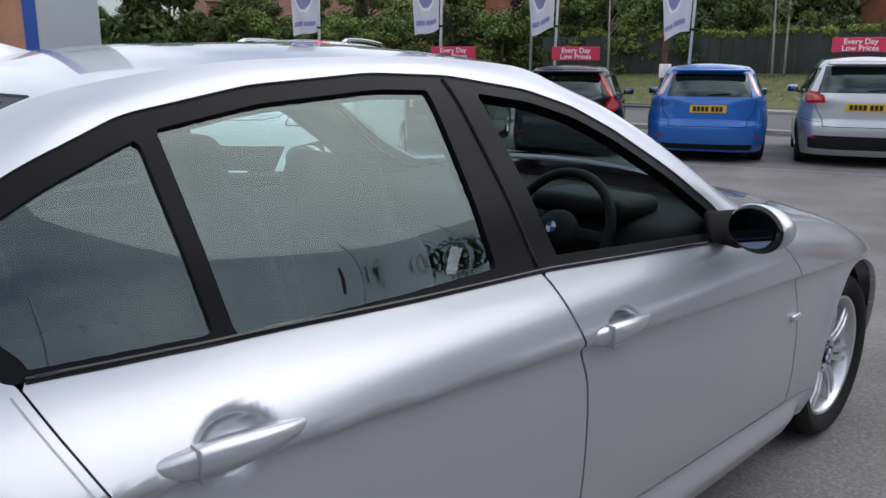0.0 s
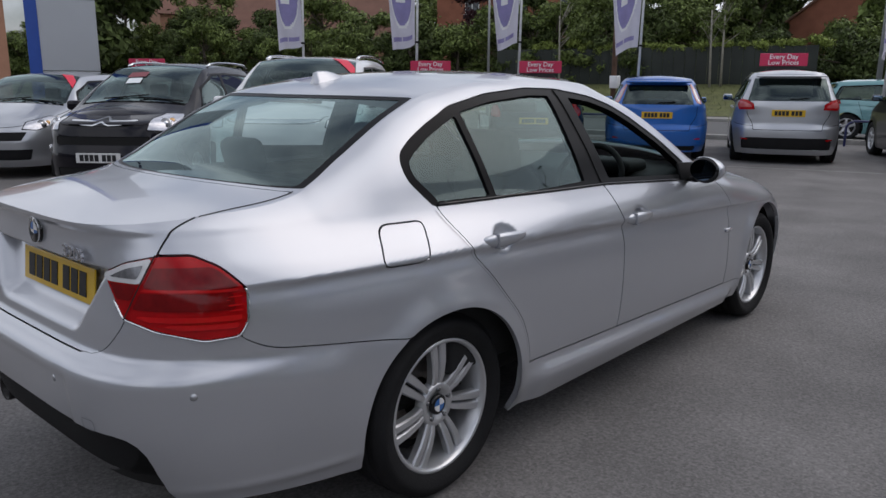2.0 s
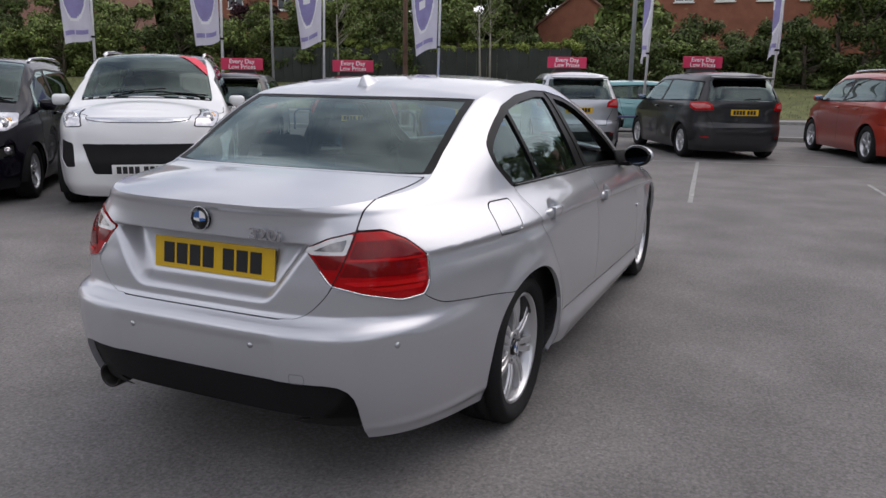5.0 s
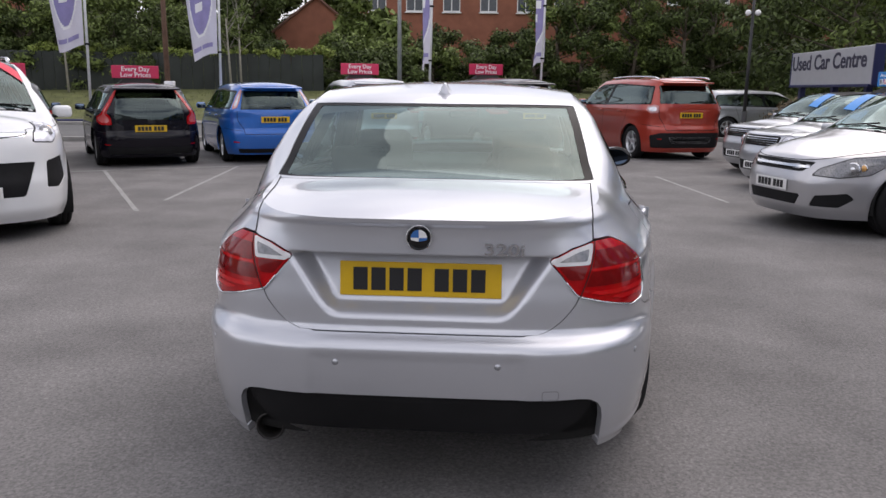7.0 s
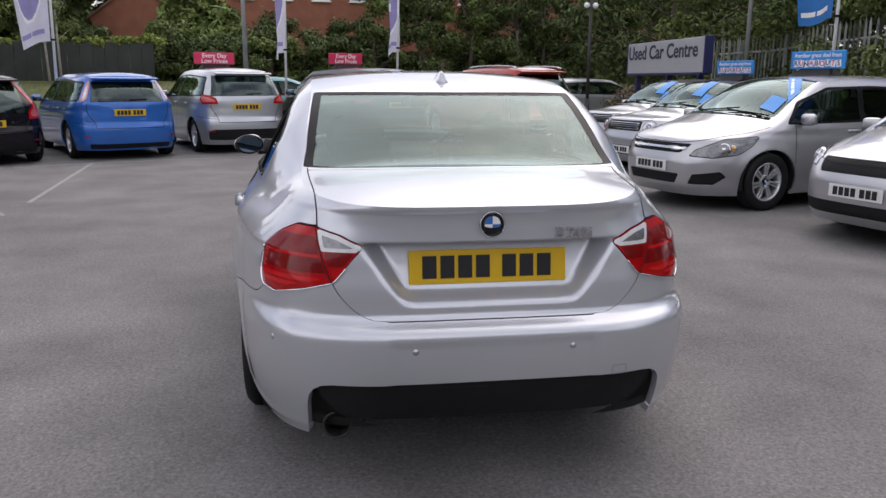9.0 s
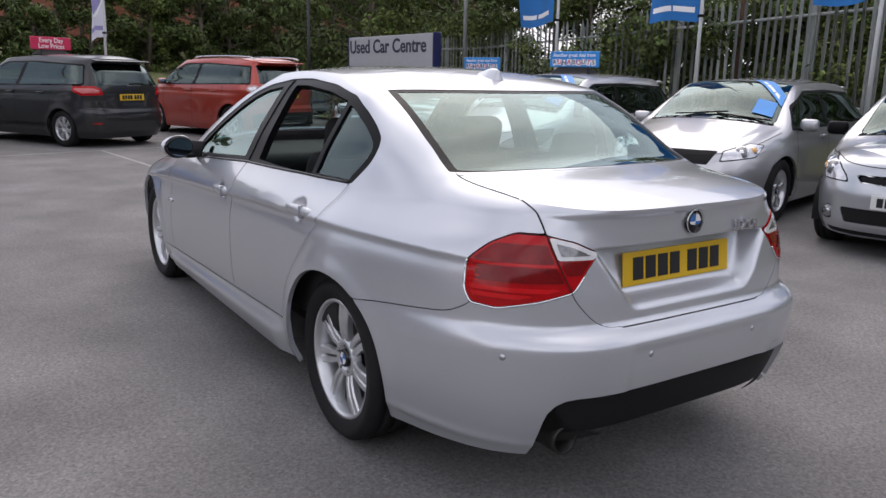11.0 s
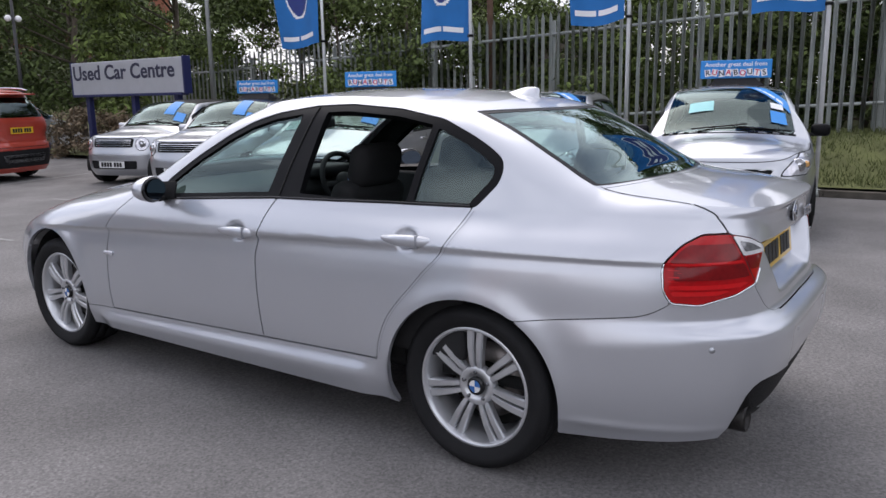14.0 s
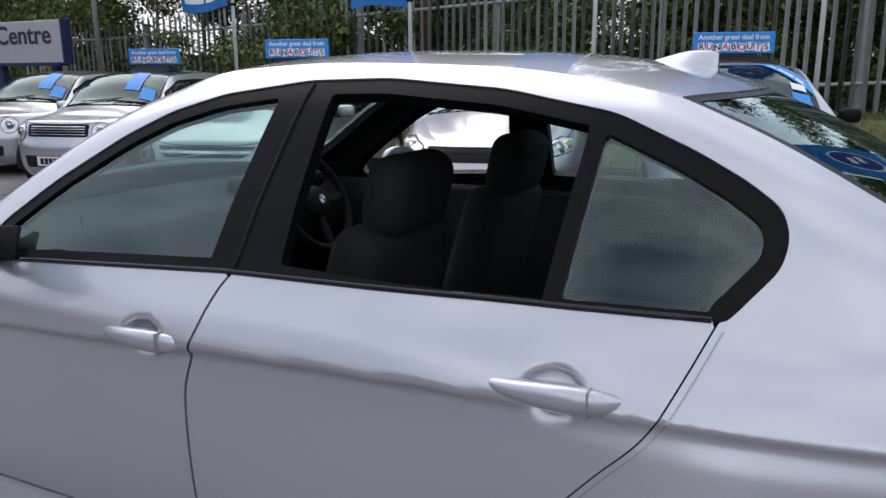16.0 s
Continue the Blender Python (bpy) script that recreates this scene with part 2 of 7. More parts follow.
def trim_grid(P, F):
    """The part of the grid surface P (u, v, 3) where F is negative, cut clean along F = 0."""
    nu, nv = F.shape
    neg = F < 0
    ids, verts, faces, cross = {}, [], [], {}

    def corner(i, j):
        k = (i, j)
        if k not in ids:
            ids[k] = len(verts)
            verts.append(P[i, j])
        return ids[k]

    def cut(a, b):
        k = (a, b) if a < b else (b, a)
        if k not in cross:
            fa, fb = F[k[0]], F[k[1]]
            t = min(max(fa / (fa - fb), 0.02), 0.98)
            cross[k] = len(verts)
            verts.append(P[k[0]] * (1 - t) + P[k[1]] * t)
        return cross[k]

    c = neg[:-1, :-1].astype(int) + neg[1:, :-1] + neg[1:, 1:] + neg[:-1, 1:]
    for i, j in zip(*np.nonzero(c == 4)):
        faces.append((corner(i, j), corner(i + 1, j), corner(i + 1, j + 1), corner(i, j + 1)))
    for i, j in zip(*np.nonzero((c > 0) & (c < 4))):
        ring = [(i, j), (i + 1, j), (i + 1, j + 1), (i, j + 1)]
        f = []
        for a, b in zip(ring, ring[1:] + ring[:1]):
            if neg[a]:
                f.append(corner(*a))
            if neg[a] != neg[b]:
                f.append(cut(a, b))
        if len(f) > 2:
            faces.append(tuple(f))
    return np.array(verts, float).reshape(-1, 3), faces


def rim(v, f, depth, back=False):
    """Turns the edges of an open sheet inwards by depth, so that it has thickness."""
    if not len(f):
        return v, f
    nrm = np.zeros_like(v)
    count = {}
    for q in f:
        nn = sum(np.cross(v[i] - v[q[0]], v[j] - v[q[0]]) for i, j in zip(q[1:], q[2:]))
        for i in q:
            nrm[i] += nn
        for e in zip(q, q[1:] + q[:1]):
            k = (min(e), max(e))
            count[k] = (count[k][0] + 1, e) if k in count else (1, e)
    nrm /= np.linalg.norm(nrm, axis=1)[:, None] + 1e-12
    edge = [e for n, e in count.values() if n == 1]
    used = sorted({i for e in edge for i in e})
    at = {i: len(v) + k for k, i in enumerate(used)}
    lo = {i: len(v) + len(used) + k for k, i in enumerate(used)}
    v2 = np.vstack([v, v[used], v[used] - nrm[used] * depth])
    return v2, list(f) + [(at[b], at[a], lo[a], lo[b]) for a, b in edge]


def clean(v, f):
    """Drops points that no face uses and degenerate faces."""
    out = []
    for q in f:
        r = []
        for i in q:
            if not r or i != r[-1]:
                r.append(i)
        if len(r) > 2:
            out.append(tuple(r))
    return v, out


def text_mesh(body, size, mat, parent, m, name="lettering", depth=0.002, bold=0.0, align="CENTER", squeeze=1.0):
    """Raised letters in the built-in font, as a mesh part."""
    c = bpy.data.curves.new(name, "FONT")
    c.body, c.size, c.extrude, c.align_x, c.align_y, c.offset = body, size, depth, align, "CENTER", bold
    c.resolution_u = 3
    tmp = bpy.data.objects.new(name, c)
    scene.collection.objects.link(tmp)
    me = bpy.data.meshes.new_from_object(tmp.evaluated_get(bpy.context.evaluated_depsgraph_get()))
    bpy.data.objects.remove(tmp)
    bpy.data.curves.remove(c)
    me.name = name
    me.transform(m @ Matrix.Diagonal((squeeze, 1, 1, 1)))
    me.materials.clear()
    me.materials.append(mat)
    ob = new(name, me)
    if parent is not None:
        ob.parent = parent
    return ob


# ---- car bodies: a shell of side and top surfaces, cut into panels ----
class Shell:
    """Car-shaped surface. y ahead from the rear axle, z up. The side runs from the nose round to the tail (columns),
    from the sill up to the upper edge (rows); the top spans between the upper edges."""

    def __init__(self, edge, inset, width, tail, nose, crown, soft, y_front, y_rear, n_front, n_rear, n_top,
                 z0=0.2, step=0.012, rows=95, arches=(), crease=None, crease_depth=0.012, lip=0.35, dent=None, side_dent=None, pinch=None, bulge=0.0, top_cols=60, top_from=0.82):
        self.arches, self.crease = arches, crease
        yr, yf = float(tail(0.55)), float(nose(0.55))
        W = float(width(0.6))

        def quadrant(n):
            th = np.linspace(0, math.pi / 2, 4000)
            return th, np.sin(th) ** (2 / n), np.cos(th) ** (2 / n)

        def even(n, b, count):
            th, s, c = quadrant(n)
            ln = np.concatenate([[0], np.cumsum(np.hypot(np.diff(s * W), np.diff(c * b)))])
            return np.interp(np.linspace(0, ln[-1], count), ln, th), ln[-1]

        bf, br = yf - y_front, y_rear - yr
        _, lf = even(n_front, bf, 10)
        _, lr = even(n_rear, br, 10)
        cf, cs, cr = int(lf / step), max(2, int((y_front - y_rear) / step)), int(lr / step)
        tf, _ = even(n_front, bf, cf)
        tr, _ = even(n_rear, br, cr)
        # per column: angle, zone, reference y
        zone = np.concatenate([np.zeros(cf), np.ones(cs), np.full(cr, 2)])
        th = np.concatenate([tf, np.zeros(cs), tr[::-1]])
        ys = np.linspace(y_front, y_rear, cs + 2)[1:-1]
        yref = np.concatenate([y_front + bf * np.cos(tf) ** (2 / n_front), ys, y_rear - br * np.cos(tr[::-1]) ** (2 / n_rear)])
        zone, th, yref = zone[:, None], th[:, None], yref[:, None]
        ze = edge(yref)
        for _ in range(8):
            nn = n_rear + (n_top - n_rear) * smooth(top_from, 1.0, ze)
            yref = np.where(zone == 2, y_rear + (tail(ze) - y_rear) * np.cos(th) ** (2 / nn), np.where(zone == 0, y_front + (nose(ze) - y_front) * np.cos(th) ** (2 / n_front), yref))
            ze = edge(yref)
        v = np.linspace(0, 1, rows)[None, :]
        v = v + 0.10 * np.sin(math.pi * v) * v
        z = z0 + (ze - z0) * v
        top = smooth(top_from, 1.0, z)
        nf, nr = n_front, n_rear + (n_top - n_rear) * top
        s = np.where(zone == 0, np.sin(th) ** (2 / nf), np.where(zone == 2, np.sin(th) ** (2 / nr), 1.0))
        c = np.where(zone == 0, np.cos(th) ** (2 / nf), np.where(zone == 2, np.cos(th) ** (2 / nr), 0.0))
        y = np.where(zone == 0, y_front + (nose(z) - y_front) * c, np.where(zone == 2, y_rear + (tail(z) - y_rear) * c, yref + 0 * z))
        xe = inset(yref)
        d = ze - z
        wz = width(z)
        x = xe + (wz - xe) * (1 - np.exp(-d / soft(yref)))
        if crease is not None:
            zc = crease(y)
            b = zc - z
            fade = smooth(yr + 0.12, yr + 0.5, y) * (1 - smooth(yf - 0.9, yf - 0.45, y))
            x = x - fade * crease_depth * np.where(b > 0, (1 - np.exp(-np.maximum(b, 0) / 0.010)) * np.exp(-np.maximum(b, 0) / 0.13), 0)
            x = x + fade * bulge * np.where(b > 0, np.exp(-np.maximum(b, 0) / 0.25), np.exp(-(b / 0.075) ** 2))
        for (ya, za, ra, rb) in arches:
            rho = np.hypot((y - ya) / ra, (z - za) / rb)
            x = x + 0.013 * np.exp(-((rho - 1.0) / 0.16) ** 2) * (z < 0.80)
        if side_dent is not None:
            x = x - side_dent(y, z)
        x = x * s
        if pinch is not None:
            x = x * pinch(y, z)
        if dent is not None:
            y = y + dent(x, z) * (zone == 2)
        self.P = np.stack([x, y + 0 * x, z + 0 * x], -1)
        self.x, self.y, self.z = self.P[..., 0], self.P[..., 1], self.P[..., 2]
        # distance along the tail from its middle, at mid height
        mid = self.P[:, rows // 2]
        seg = np.linalg.norm(np.diff(mid[:, :2], axis=0), axis=1)
        self.h = np.concatenate([np.cumsum(seg[::-1])[::-1], [0]])[:, None] + 0 * self.x
        self.hn = np.concatenate([[0], np.cumsum(seg)])[:, None] + 0 * self.x
        e = self.P[:, -1]
        u = np.linspace(-1, 1, top_cols)
        u = np.sign(u) * np.abs(u) ** 0.9
        cz = crown(e[:, 1])[:, None]
        # over the nose and the tail the crown dies out towards the rim
        endf = np.clip(np.minimum(np.abs(e[:, 1] - e[-1, 1]), np.abs(e[0, 1] - e[:, 1])) / lip, 0, 1)[:, None]
        zt = e[:, 2][:, None] + cz * (1 - np.abs(u) ** 2.2)[None, :] * (1 - (1 - endf) ** 2.5)
        self.T = np.stack([e[:, 0][:, None] * u[None, :], np.repeat(e[:, 1][:, None], len(u), 1), zt], -1)
        self.tx, self.ty, self.tz = self.T[..., 0], self.T[..., 1], self.T[..., 2]

    def at(self, yy, zz):
        """Half width of the side at (yy, zz), away from nose and tail."""
        mid = self.y.shape[1] // 2
        i = int(np.argmin(np.abs(self.y[:, mid] - yy)))
        return float(np.interp(zz, self.z[i], self.x[i]))

    def arch_field(self, grow=0.0):
        f = np.full(self.y.shape, -1.0)
        for (ya, za, ra, rb) in self.arches:
            rho = np.hypot((self.y - ya) / (ra + grow), (self.z - za) / (rb + grow))
            f = np.maximum(f, (1 - rho) * ra)
        return f

    def side(self, F, left=False, off=0.0, depth=0.0):
        """A panel of the side where F < 0, moved inwards by off, edges turned in by depth."""
        v, f = trim_grid(self.P, F)
        f = [q[::-1] for q in f]
        if len(v) == 0:
            return v, f
        if off:
            v = v - normals(v, f) * off
        if depth:
            v, f = rim(v, f, depth)
        if left:
            v = v * np.array([-1, 1, 1])
            f = [q[::-1] for q in f]
        return v, f

    def both(self, F, off=0.0, depth=0.0):
        """A panel that runs across the middle, from both sides."""
        v, f = self.side(F, off=off)
        if len(v) == 0:
            return v, f
        v2 = v * np.array([-1, 1, 1])
        f = list(f) + [tuple(i + len(v) for i in q[::-1]) for q in f]
        v = np.vstack([v, v2])
        near = {}
        same = np.arange(len(v))
        for i in np.nonzero(np.abs(v[:, 0]) < 0.0015)[0]:
            k = (round(v[i, 1], 3), round(v[i, 2], 3))
            same[i] = near.setdefault(k, i)
        v, f = clean(v, [tuple(int(same[i]) for i in q) for q in f])
        return rim(v, f, depth) if depth else (v, f)

    def stripe(self, G, mask, w=0.007, left=False, top=False, lift=0.0015):
        """A thin dark line on the surface where G crosses zero and mask < 0."""
        P = self.T if top else self.P
        a, b, c, d = G[:-1, :-1], G[1:, :-1], G[1:, 1:], G[:-1, 1:]
        lo, hi = np.minimum(np.minimum(a, b), np.minimum(c, d)), np.maximum(np.maximum(a, b), np.maximum(c, d))
        cells = np.argwhere((lo < 0) & (hi > 0) & (mask[:-1, :-1] < 0) & (mask[1:, 1:] < 0))
        v, f = [], []
        flip = np.array([-1.0 if left else 1.0, 1, 1])
        for i, j in cells:
            ring = ((i, j), (i + 1, j), (i + 1, j + 1), (i, j + 1))
            cut = []
            for p, q in zip(ring, ring[1:] + ring[:1]):
                g0, g1 = G[p], G[q]
                if (g0 < 0) != (g1 < 0):
                    cut.append(P[p] + (P[q] - P[p]) * (g0 / (g0 - g1)))
            if len(cut) != 2:
                continue
            e = cut[1] - cut[0]
            ln = np.linalg.norm(e)
            n = np.cross(P[ring[2]] - P[ring[0]], P[ring[3]] - P[ring[1]])
            nl = np.linalg.norm(n)
            if ln < 1e-6 or nl < 1e-9:
                continue
            n = n / nl
            mid = P[i, j]
            if (n[2] if top else n[0] * max(mid[0], 1e-3) + n[1] * (mid[1] - 1.2)) < 0:
                n = -n
            sd = np.cross(n, e / ln) * w / 2
            k = len(v)
            ext = e / ln * w * 0.3
            for q in (cut[0] - ext - sd, cut[1] + ext - sd, cut[1] + ext + sd, cut[0] - ext + sd):
                v.append((q + n * lift) * flip)
            f.append((k, k + 1, k + 2, k + 3))
        return v, f

    def top(self, F, off=0.0, depth=0.0):
        v, f = trim_grid(self.T, F)
        if len(v) == 0:
            return v, f
        if off:
            v = v - normals(v, f) * off
        if depth:
            v, f = rim(v, f, depth)
        return v, f


def normals(v, f):
    n = np.zeros_like(v)
    for q in f:
        a, b, c = v[q[0]], v[q[1]], v[q[2]]
        k = np.cross(b - a, c - a)
        for i in q:
            n[i] += k
    return n / (np.linalg.norm(n, axis=1)[:, None] + 1e-12)


# ---- wheels ----
def wheel(parent, at, side, radius=0.317, rim_r=0.238, width=0.225, spokes=7, twin=True, mat="alloy", name="wheel", detail=True, disc_col=True):
    """A wheel as a part of its car: tyre, rim with spokes, hub cap, bolts, brake disc. side +1: right-hand side."""
    w = new(name)
    w.parent, w.matrix_local = parent, pose(*at) @ Matrix.Diagonal((side, 1, 1, 1))
    hw = width / 2
    n = 56 if detail else 28
    R, r = radius, rim_r
    tyre = [(hw * 0.80, r - 0.008), (hw * 0.93, r + 0.004), (hw * 1.0, r + 0.035), (hw * 1.02, (R + r) / 2 + 0.01), (hw * 0.95, R - 0.022), (hw * 0.82, R - 0.006),
            (hw * 0.52, R - 0.001), (hw * 0.5, R - 0.008), (hw * 0.47, R - 0.008), (hw * 0.45, R), (hw * 0.02, R), (0, R - 0.008), (-hw * 0.02, R),
            (-hw * 0.45, R), (-hw * 0.85, R - 0.006), (-hw, R - 0.04), (-hw, r + 0.02), (-hw * 0.8, r - 0.01)]
    part("tyre", lathe(tyre, n), M["rubber"], w)
    face = hw * 0.80
    barrel = [(face + 0.002, r - 0.004), (face + 0.008, r - 0.010), (face + 0.004, r - 0.018), (face - 0.012, r - 0.022), (face - 0.03, r - 0.032), (-hw * 0.7, r - 0.05), (-hw * 0.8, r - 0.02)]
    rm = part("rim", lathe(barrel, n), M[mat], w)
    bm = bmesh.new()
    hub = face - 0.022
    for k in range(spokes):
        a0 = 2 * math.pi * k / spokes + math.pi / 2
        for sgn in ((-1, 1) if twin else (0,)):
            in_off, out_off = (0.0125, 0.0210) if twin else (0, 0)
            half_in, half_out = (0.0095, 0.0160) if twin else (0.026, 0.030)
            pts = []
            for q, rad in enumerate((0.055, 0.10, 0.15, r - 0.024)):
                t = q / 3
                off, hwid = sgn * (in_off + (out_off - in_off) * t), half_in + (half_out - half_in) * t
                xx = hub + 0.010 * math.sin(t * math.pi) + 0.010 * t - 0.004
                pts.append((rad, off, hwid, xx))
            ring = []
            for rad, off, hwid, xx in pts:
                row = []
                for dx, dw in ((-0.028, 1.0), (-0.004, 1.0), (0.003, 0.72), (0.003, -0.72), (-0.004, -1.0), (-0.028, -1.0)):
                    tt = off + dw * hwid
                    row.append(bm.verts.new((xx + dx, rad * math.cos(a0) - tt * math.sin(a0), rad * math.sin(a0) + tt * math.cos(a0))))
                ring.append(row)
            for a, b in zip(ring, ring[1:]):
                for i in range(6):
                    j = (i + 1) % 6
                    bm.faces.new((a[i], a[j], b[j], b[i]))
    bmesh.ops.recalc_face_normals(bm, faces=bm.faces)
    part("spokes", bm, M[mat], w, smooth=False)
    part("hub", lathe([(hub - 0.03, 0.078), (hub + 0.002, 0.075), (hub + 0.006, 0.068), (hub + 0.004, 0.05), (hub - 0.006, 0.044), (hub - 0.006, 0.001)], 32), M[mat], w)
    if detail:
        for k in range(5):
            a = 2 * math.pi * k / 5 + 0.3
            part("bolt", bar((hub - 0.006, 0.054 * math.cos(a), 0.054 * math.sin(a)), (hub + 0.009, 0.054 * math.cos(a), 0.054 * math.sin(a)), 0.0085, 0.0075, 8), M["lamp_dark"], w)
        cap = part("centre_cap", lathe([(hub - 0.004, 0.036), (hub + 0.008, 0.035), (hub + 0.011, 0.030), (hub + 0.011, 0.0005)], 28), M["gloss_black"], w)
        roundel(cap, pose(hub + 0.0115, 0, 0, 90, 0, 90), 0.024)
    part("brake_disc", lathe([(-0.02, 0.07), (-0.02, 0.15), (-0.04, 0.15), (-0.04, 0.07)], 32), M["disc"], w)
    part("wheel_back", lathe([(-0.045, 0.01), (-0.05, r - 0.04)], 24), M["gap"], w)
    return w


def roundel(parent, m, r):
    """A quartered blue and white disc in a ring."""
    for k in range(4):
        bm = bmesh.new()
        c = bm.verts.new(m @ Vector((0, 0, 0.001)))
        ring = [bm.verts.new(m @ Vector((r * math.cos(a), r * math.sin(a), 0.0))) for a in np.linspace(k * math.pi / 2, (k + 1) * math.pi / 2, 7)]
        for a, b in zip(ring, ring[1:]):
            bm.faces.new((c, a, b))
        part("badge_quarter", bm, M["badge_blue" if k % 2 else "badge_white"], parent, smooth=False)


def number_plate(parent, m, mat, bars=(2, 2, 3), w=0.52, h=0.111, detail=True):
    """A number plate, its writing as plain bars. m: centre, x along, y up, z out."""
    bm = slab((0, 0, 0), (w, h, 0.006), bevel=0.0025)
    bmesh.ops.transform(bm, matrix=m, verts=bm.verts)
    p = part("number_plate", bm, M[mat], parent, smooth=False)
    if detail:
        x = -w * 0.415
        for k in range(7):
            cw = w * 0.088
            if k == 4:
                x += w * 0.055
            bm = slab((x + cw / 2, 0, 0.004), (cw, h * 0.66, 0.003))
            x += cw + w * 0.024
            bm.transform(m)
            part("plate_bar", bm, M["ink"], p, smooth=False)
    else:
        for a, b in ((-0.40, 0.02), (0.10, 0.40)):
            bm = slab(((a + b) / 2 * w, 0, 0.004), ((b - a) * w, h * 0.5, 0.003))
            bm.transform(m)
            part("plate_bar", bm, M["ink"], p, smooth=False)
    return p


def loop_strip(pts, w, h):
    """A moulding of width w and height h swept along points (flat section, upright)."""
    bm = bmesh.new()
    p = [Vector(q) for q in pts]
    rows = []
    for i, c in enumerate(p):
        d = (p[min(i + 1, len(p) - 1)] - p[max(i - 1, 0)]).normalized()
        s = d.cross(Vector((0, 0, 1)))
        s = s.normalized() if s.length > 1e-4 else Vector((1, 0, 0))
        u = s.cross(d)
        rows.append([bm.verts.new(c + s * a * w / 2 + u * b * h / 2) for a, b in ((-1, -1), (1, -1), (1, 1), (-1, 1))])
    for a, b in zip(rows, rows[1:]):
        for k in range(4):
            bm.faces.new((a[k], a[(k + 1) % 4], b[(k + 1) % 4], b[k]))
    bm.faces.new(rows[0])
    bm.faces.new(rows[-1][::-1])
    bmesh.ops.recalc_face_normals(bm, faces=bm.faces)
    return bm


def door_handle(parent, y, z, x, side):
    """A pull handle over a scooped recess."""
    m = pose(x * side, y, z) @ Matrix.Diagonal((side, 1, 1, 1))
    bm = bmesh.new()
    n = 21
    rows = []
    for i in range(n):
        t = i / (n - 1)
        yy = 0.124 - 0.248 * t
        bow = math.sin(math.pi * min(max((t - 0.02) / 0.96, 0), 1)) ** 0.45
        half = (0.015 + 0.010 * float(smooth(0.0, 0.75, t))) * min(1.0, (math.sin(math.pi * min(max(t, 0.004), 0.996))) ** 0.35 + 0.02)
        xx = 0.002 + 0.027 * bow
        rows.append([bm.verts.new((xx + a * 0.013 * (0.35 + 0.65 * bow), yy, 0.002 + b * half)) for a, b in ((-1, -0.9), (0.1, -1), (0.75, -0.72), (1, -0.1), (0.85, 0.55), (0.3, 0.95), (-1, 1))])
    for a, b in zip(rows, rows[1:]):
        for k in range(7):
            bm.faces.new((a[k], b[k], b[(k + 1) % 7], a[(k + 1) % 7]))
    bm.faces.new(rows[0])
    bm.faces.new(rows[-1][::-1])
    bmesh.ops.recalc_face_normals(bm, faces=bm.faces)
    bm.transform(m)
    h = part("door_handle", bm, M["silver"], parent, "silver pull handle over a scooped recess")
    ring = slab((0.0265, -0.070, 0.002), (0.030, 0.0022, 0.050), bevel=0.001)
    ring.transform(m)
    part("cap_joint", ring, M["bowl"], h)
    return h


M["bowl"] = material("shaded_bowl_paint", (0.34, 0.35, 0.38), 0.45, metal=0.4, coat=0.4)


def seat(parent, at, width=0.50, mat="cloth", headrest=True, lean=18):
    s = new("seat")
    s.parent, s.matrix_local = parent, pose(*at)
    part("cushion", slab((0, 0.05, 0.10), (width, 0.52, 0.17), bevel=0.05, seg=3), M[mat], s)
    bm = slab((0, 0, 0.30), (width, 0.14, 0.62), bevel=0.06, seg=3)
    for v in bm.verts:
        k = (v.co.z - 0.2) / 0.4
        v.co.x *= 1 - 0.16 * max(0, k)
        if abs(v.co.x) > width * 0.3:
            v.co.y += 0.035
    bm.transform(pose(0, -0.20, 0.12, -lean + 2 * lean, 0, 0))
    part("backrest", bm, M[mat], s)
    if headrest:
        bm = slab((0, 0, 0.705), (0.30, 0.12, 0.20), bevel=0.055, seg=4)
        bm.transform(pose(0, -0.19, 0.10, lean * 0.9, 0, 0))
        part("headrest", bm, M[mat], s)
        for sx in (-1, 1):
            bm = bar((sx * 0.06, 0, 0.56), (sx * 0.06, 0, 0.66), 0.006)
            bm.transform(pose(0, -0.19, 0.10, lean * 0.9, 0, 0))
            part("headrest_post", bm, M["plastic"], s)
    return s


def steering_wheel(parent, m, r=0.185):
    s = new("steering_wheel")
    s.parent, s.matrix_local = parent, m
    bm = bmesh.new()
    n, k = 40, 10
    rows = []
    for i in range(n):
        a = 2 * math.pi * i / n
        rows.append([bm.verts.new(((r + 0.016 * math.cos(b)) * math.cos(a), (r + 0.016 * math.cos(b)) * math.sin(a), 0.016 * math.sin(b))) for b in np.linspace(0, 2 * math.pi, k, endpoint=False)])
    for i in range(n):
        for j in range(k):
            bm.faces.new((rows[i][j], rows[(i + 1) % n][j], rows[(i + 1) % n][(j + 1) % k], rows[i][(j + 1) % k]))
    part("wheel_grip", bm, M["plastic"], s)
    bm = bmesh.new()
    bmesh.ops.create_uvsphere(bm, u_segments=20, v_segments=10, radius=1)
    bm.transform(Matrix.Diagonal((0.075, 0.065, 0.035, 1)))
    hub = part("wheel_boss", bm, M["plastic"], s)
    roundel(hub, pose(0, 0, 0.036), 0.018)
    for a in (0, math.pi, -math.pi / 2):
        part("wheel_spoke", slab((0.12 * math.cos(a), 0.12 * math.sin(a), -0.004), (0.15 if abs(math.sin(a)) < 0.5 else 0.035, 0.035 if abs(math.sin(a)) < 0.5 else 0.15, 0.016), bevel=0.005), M["plastic"], s)
    return s


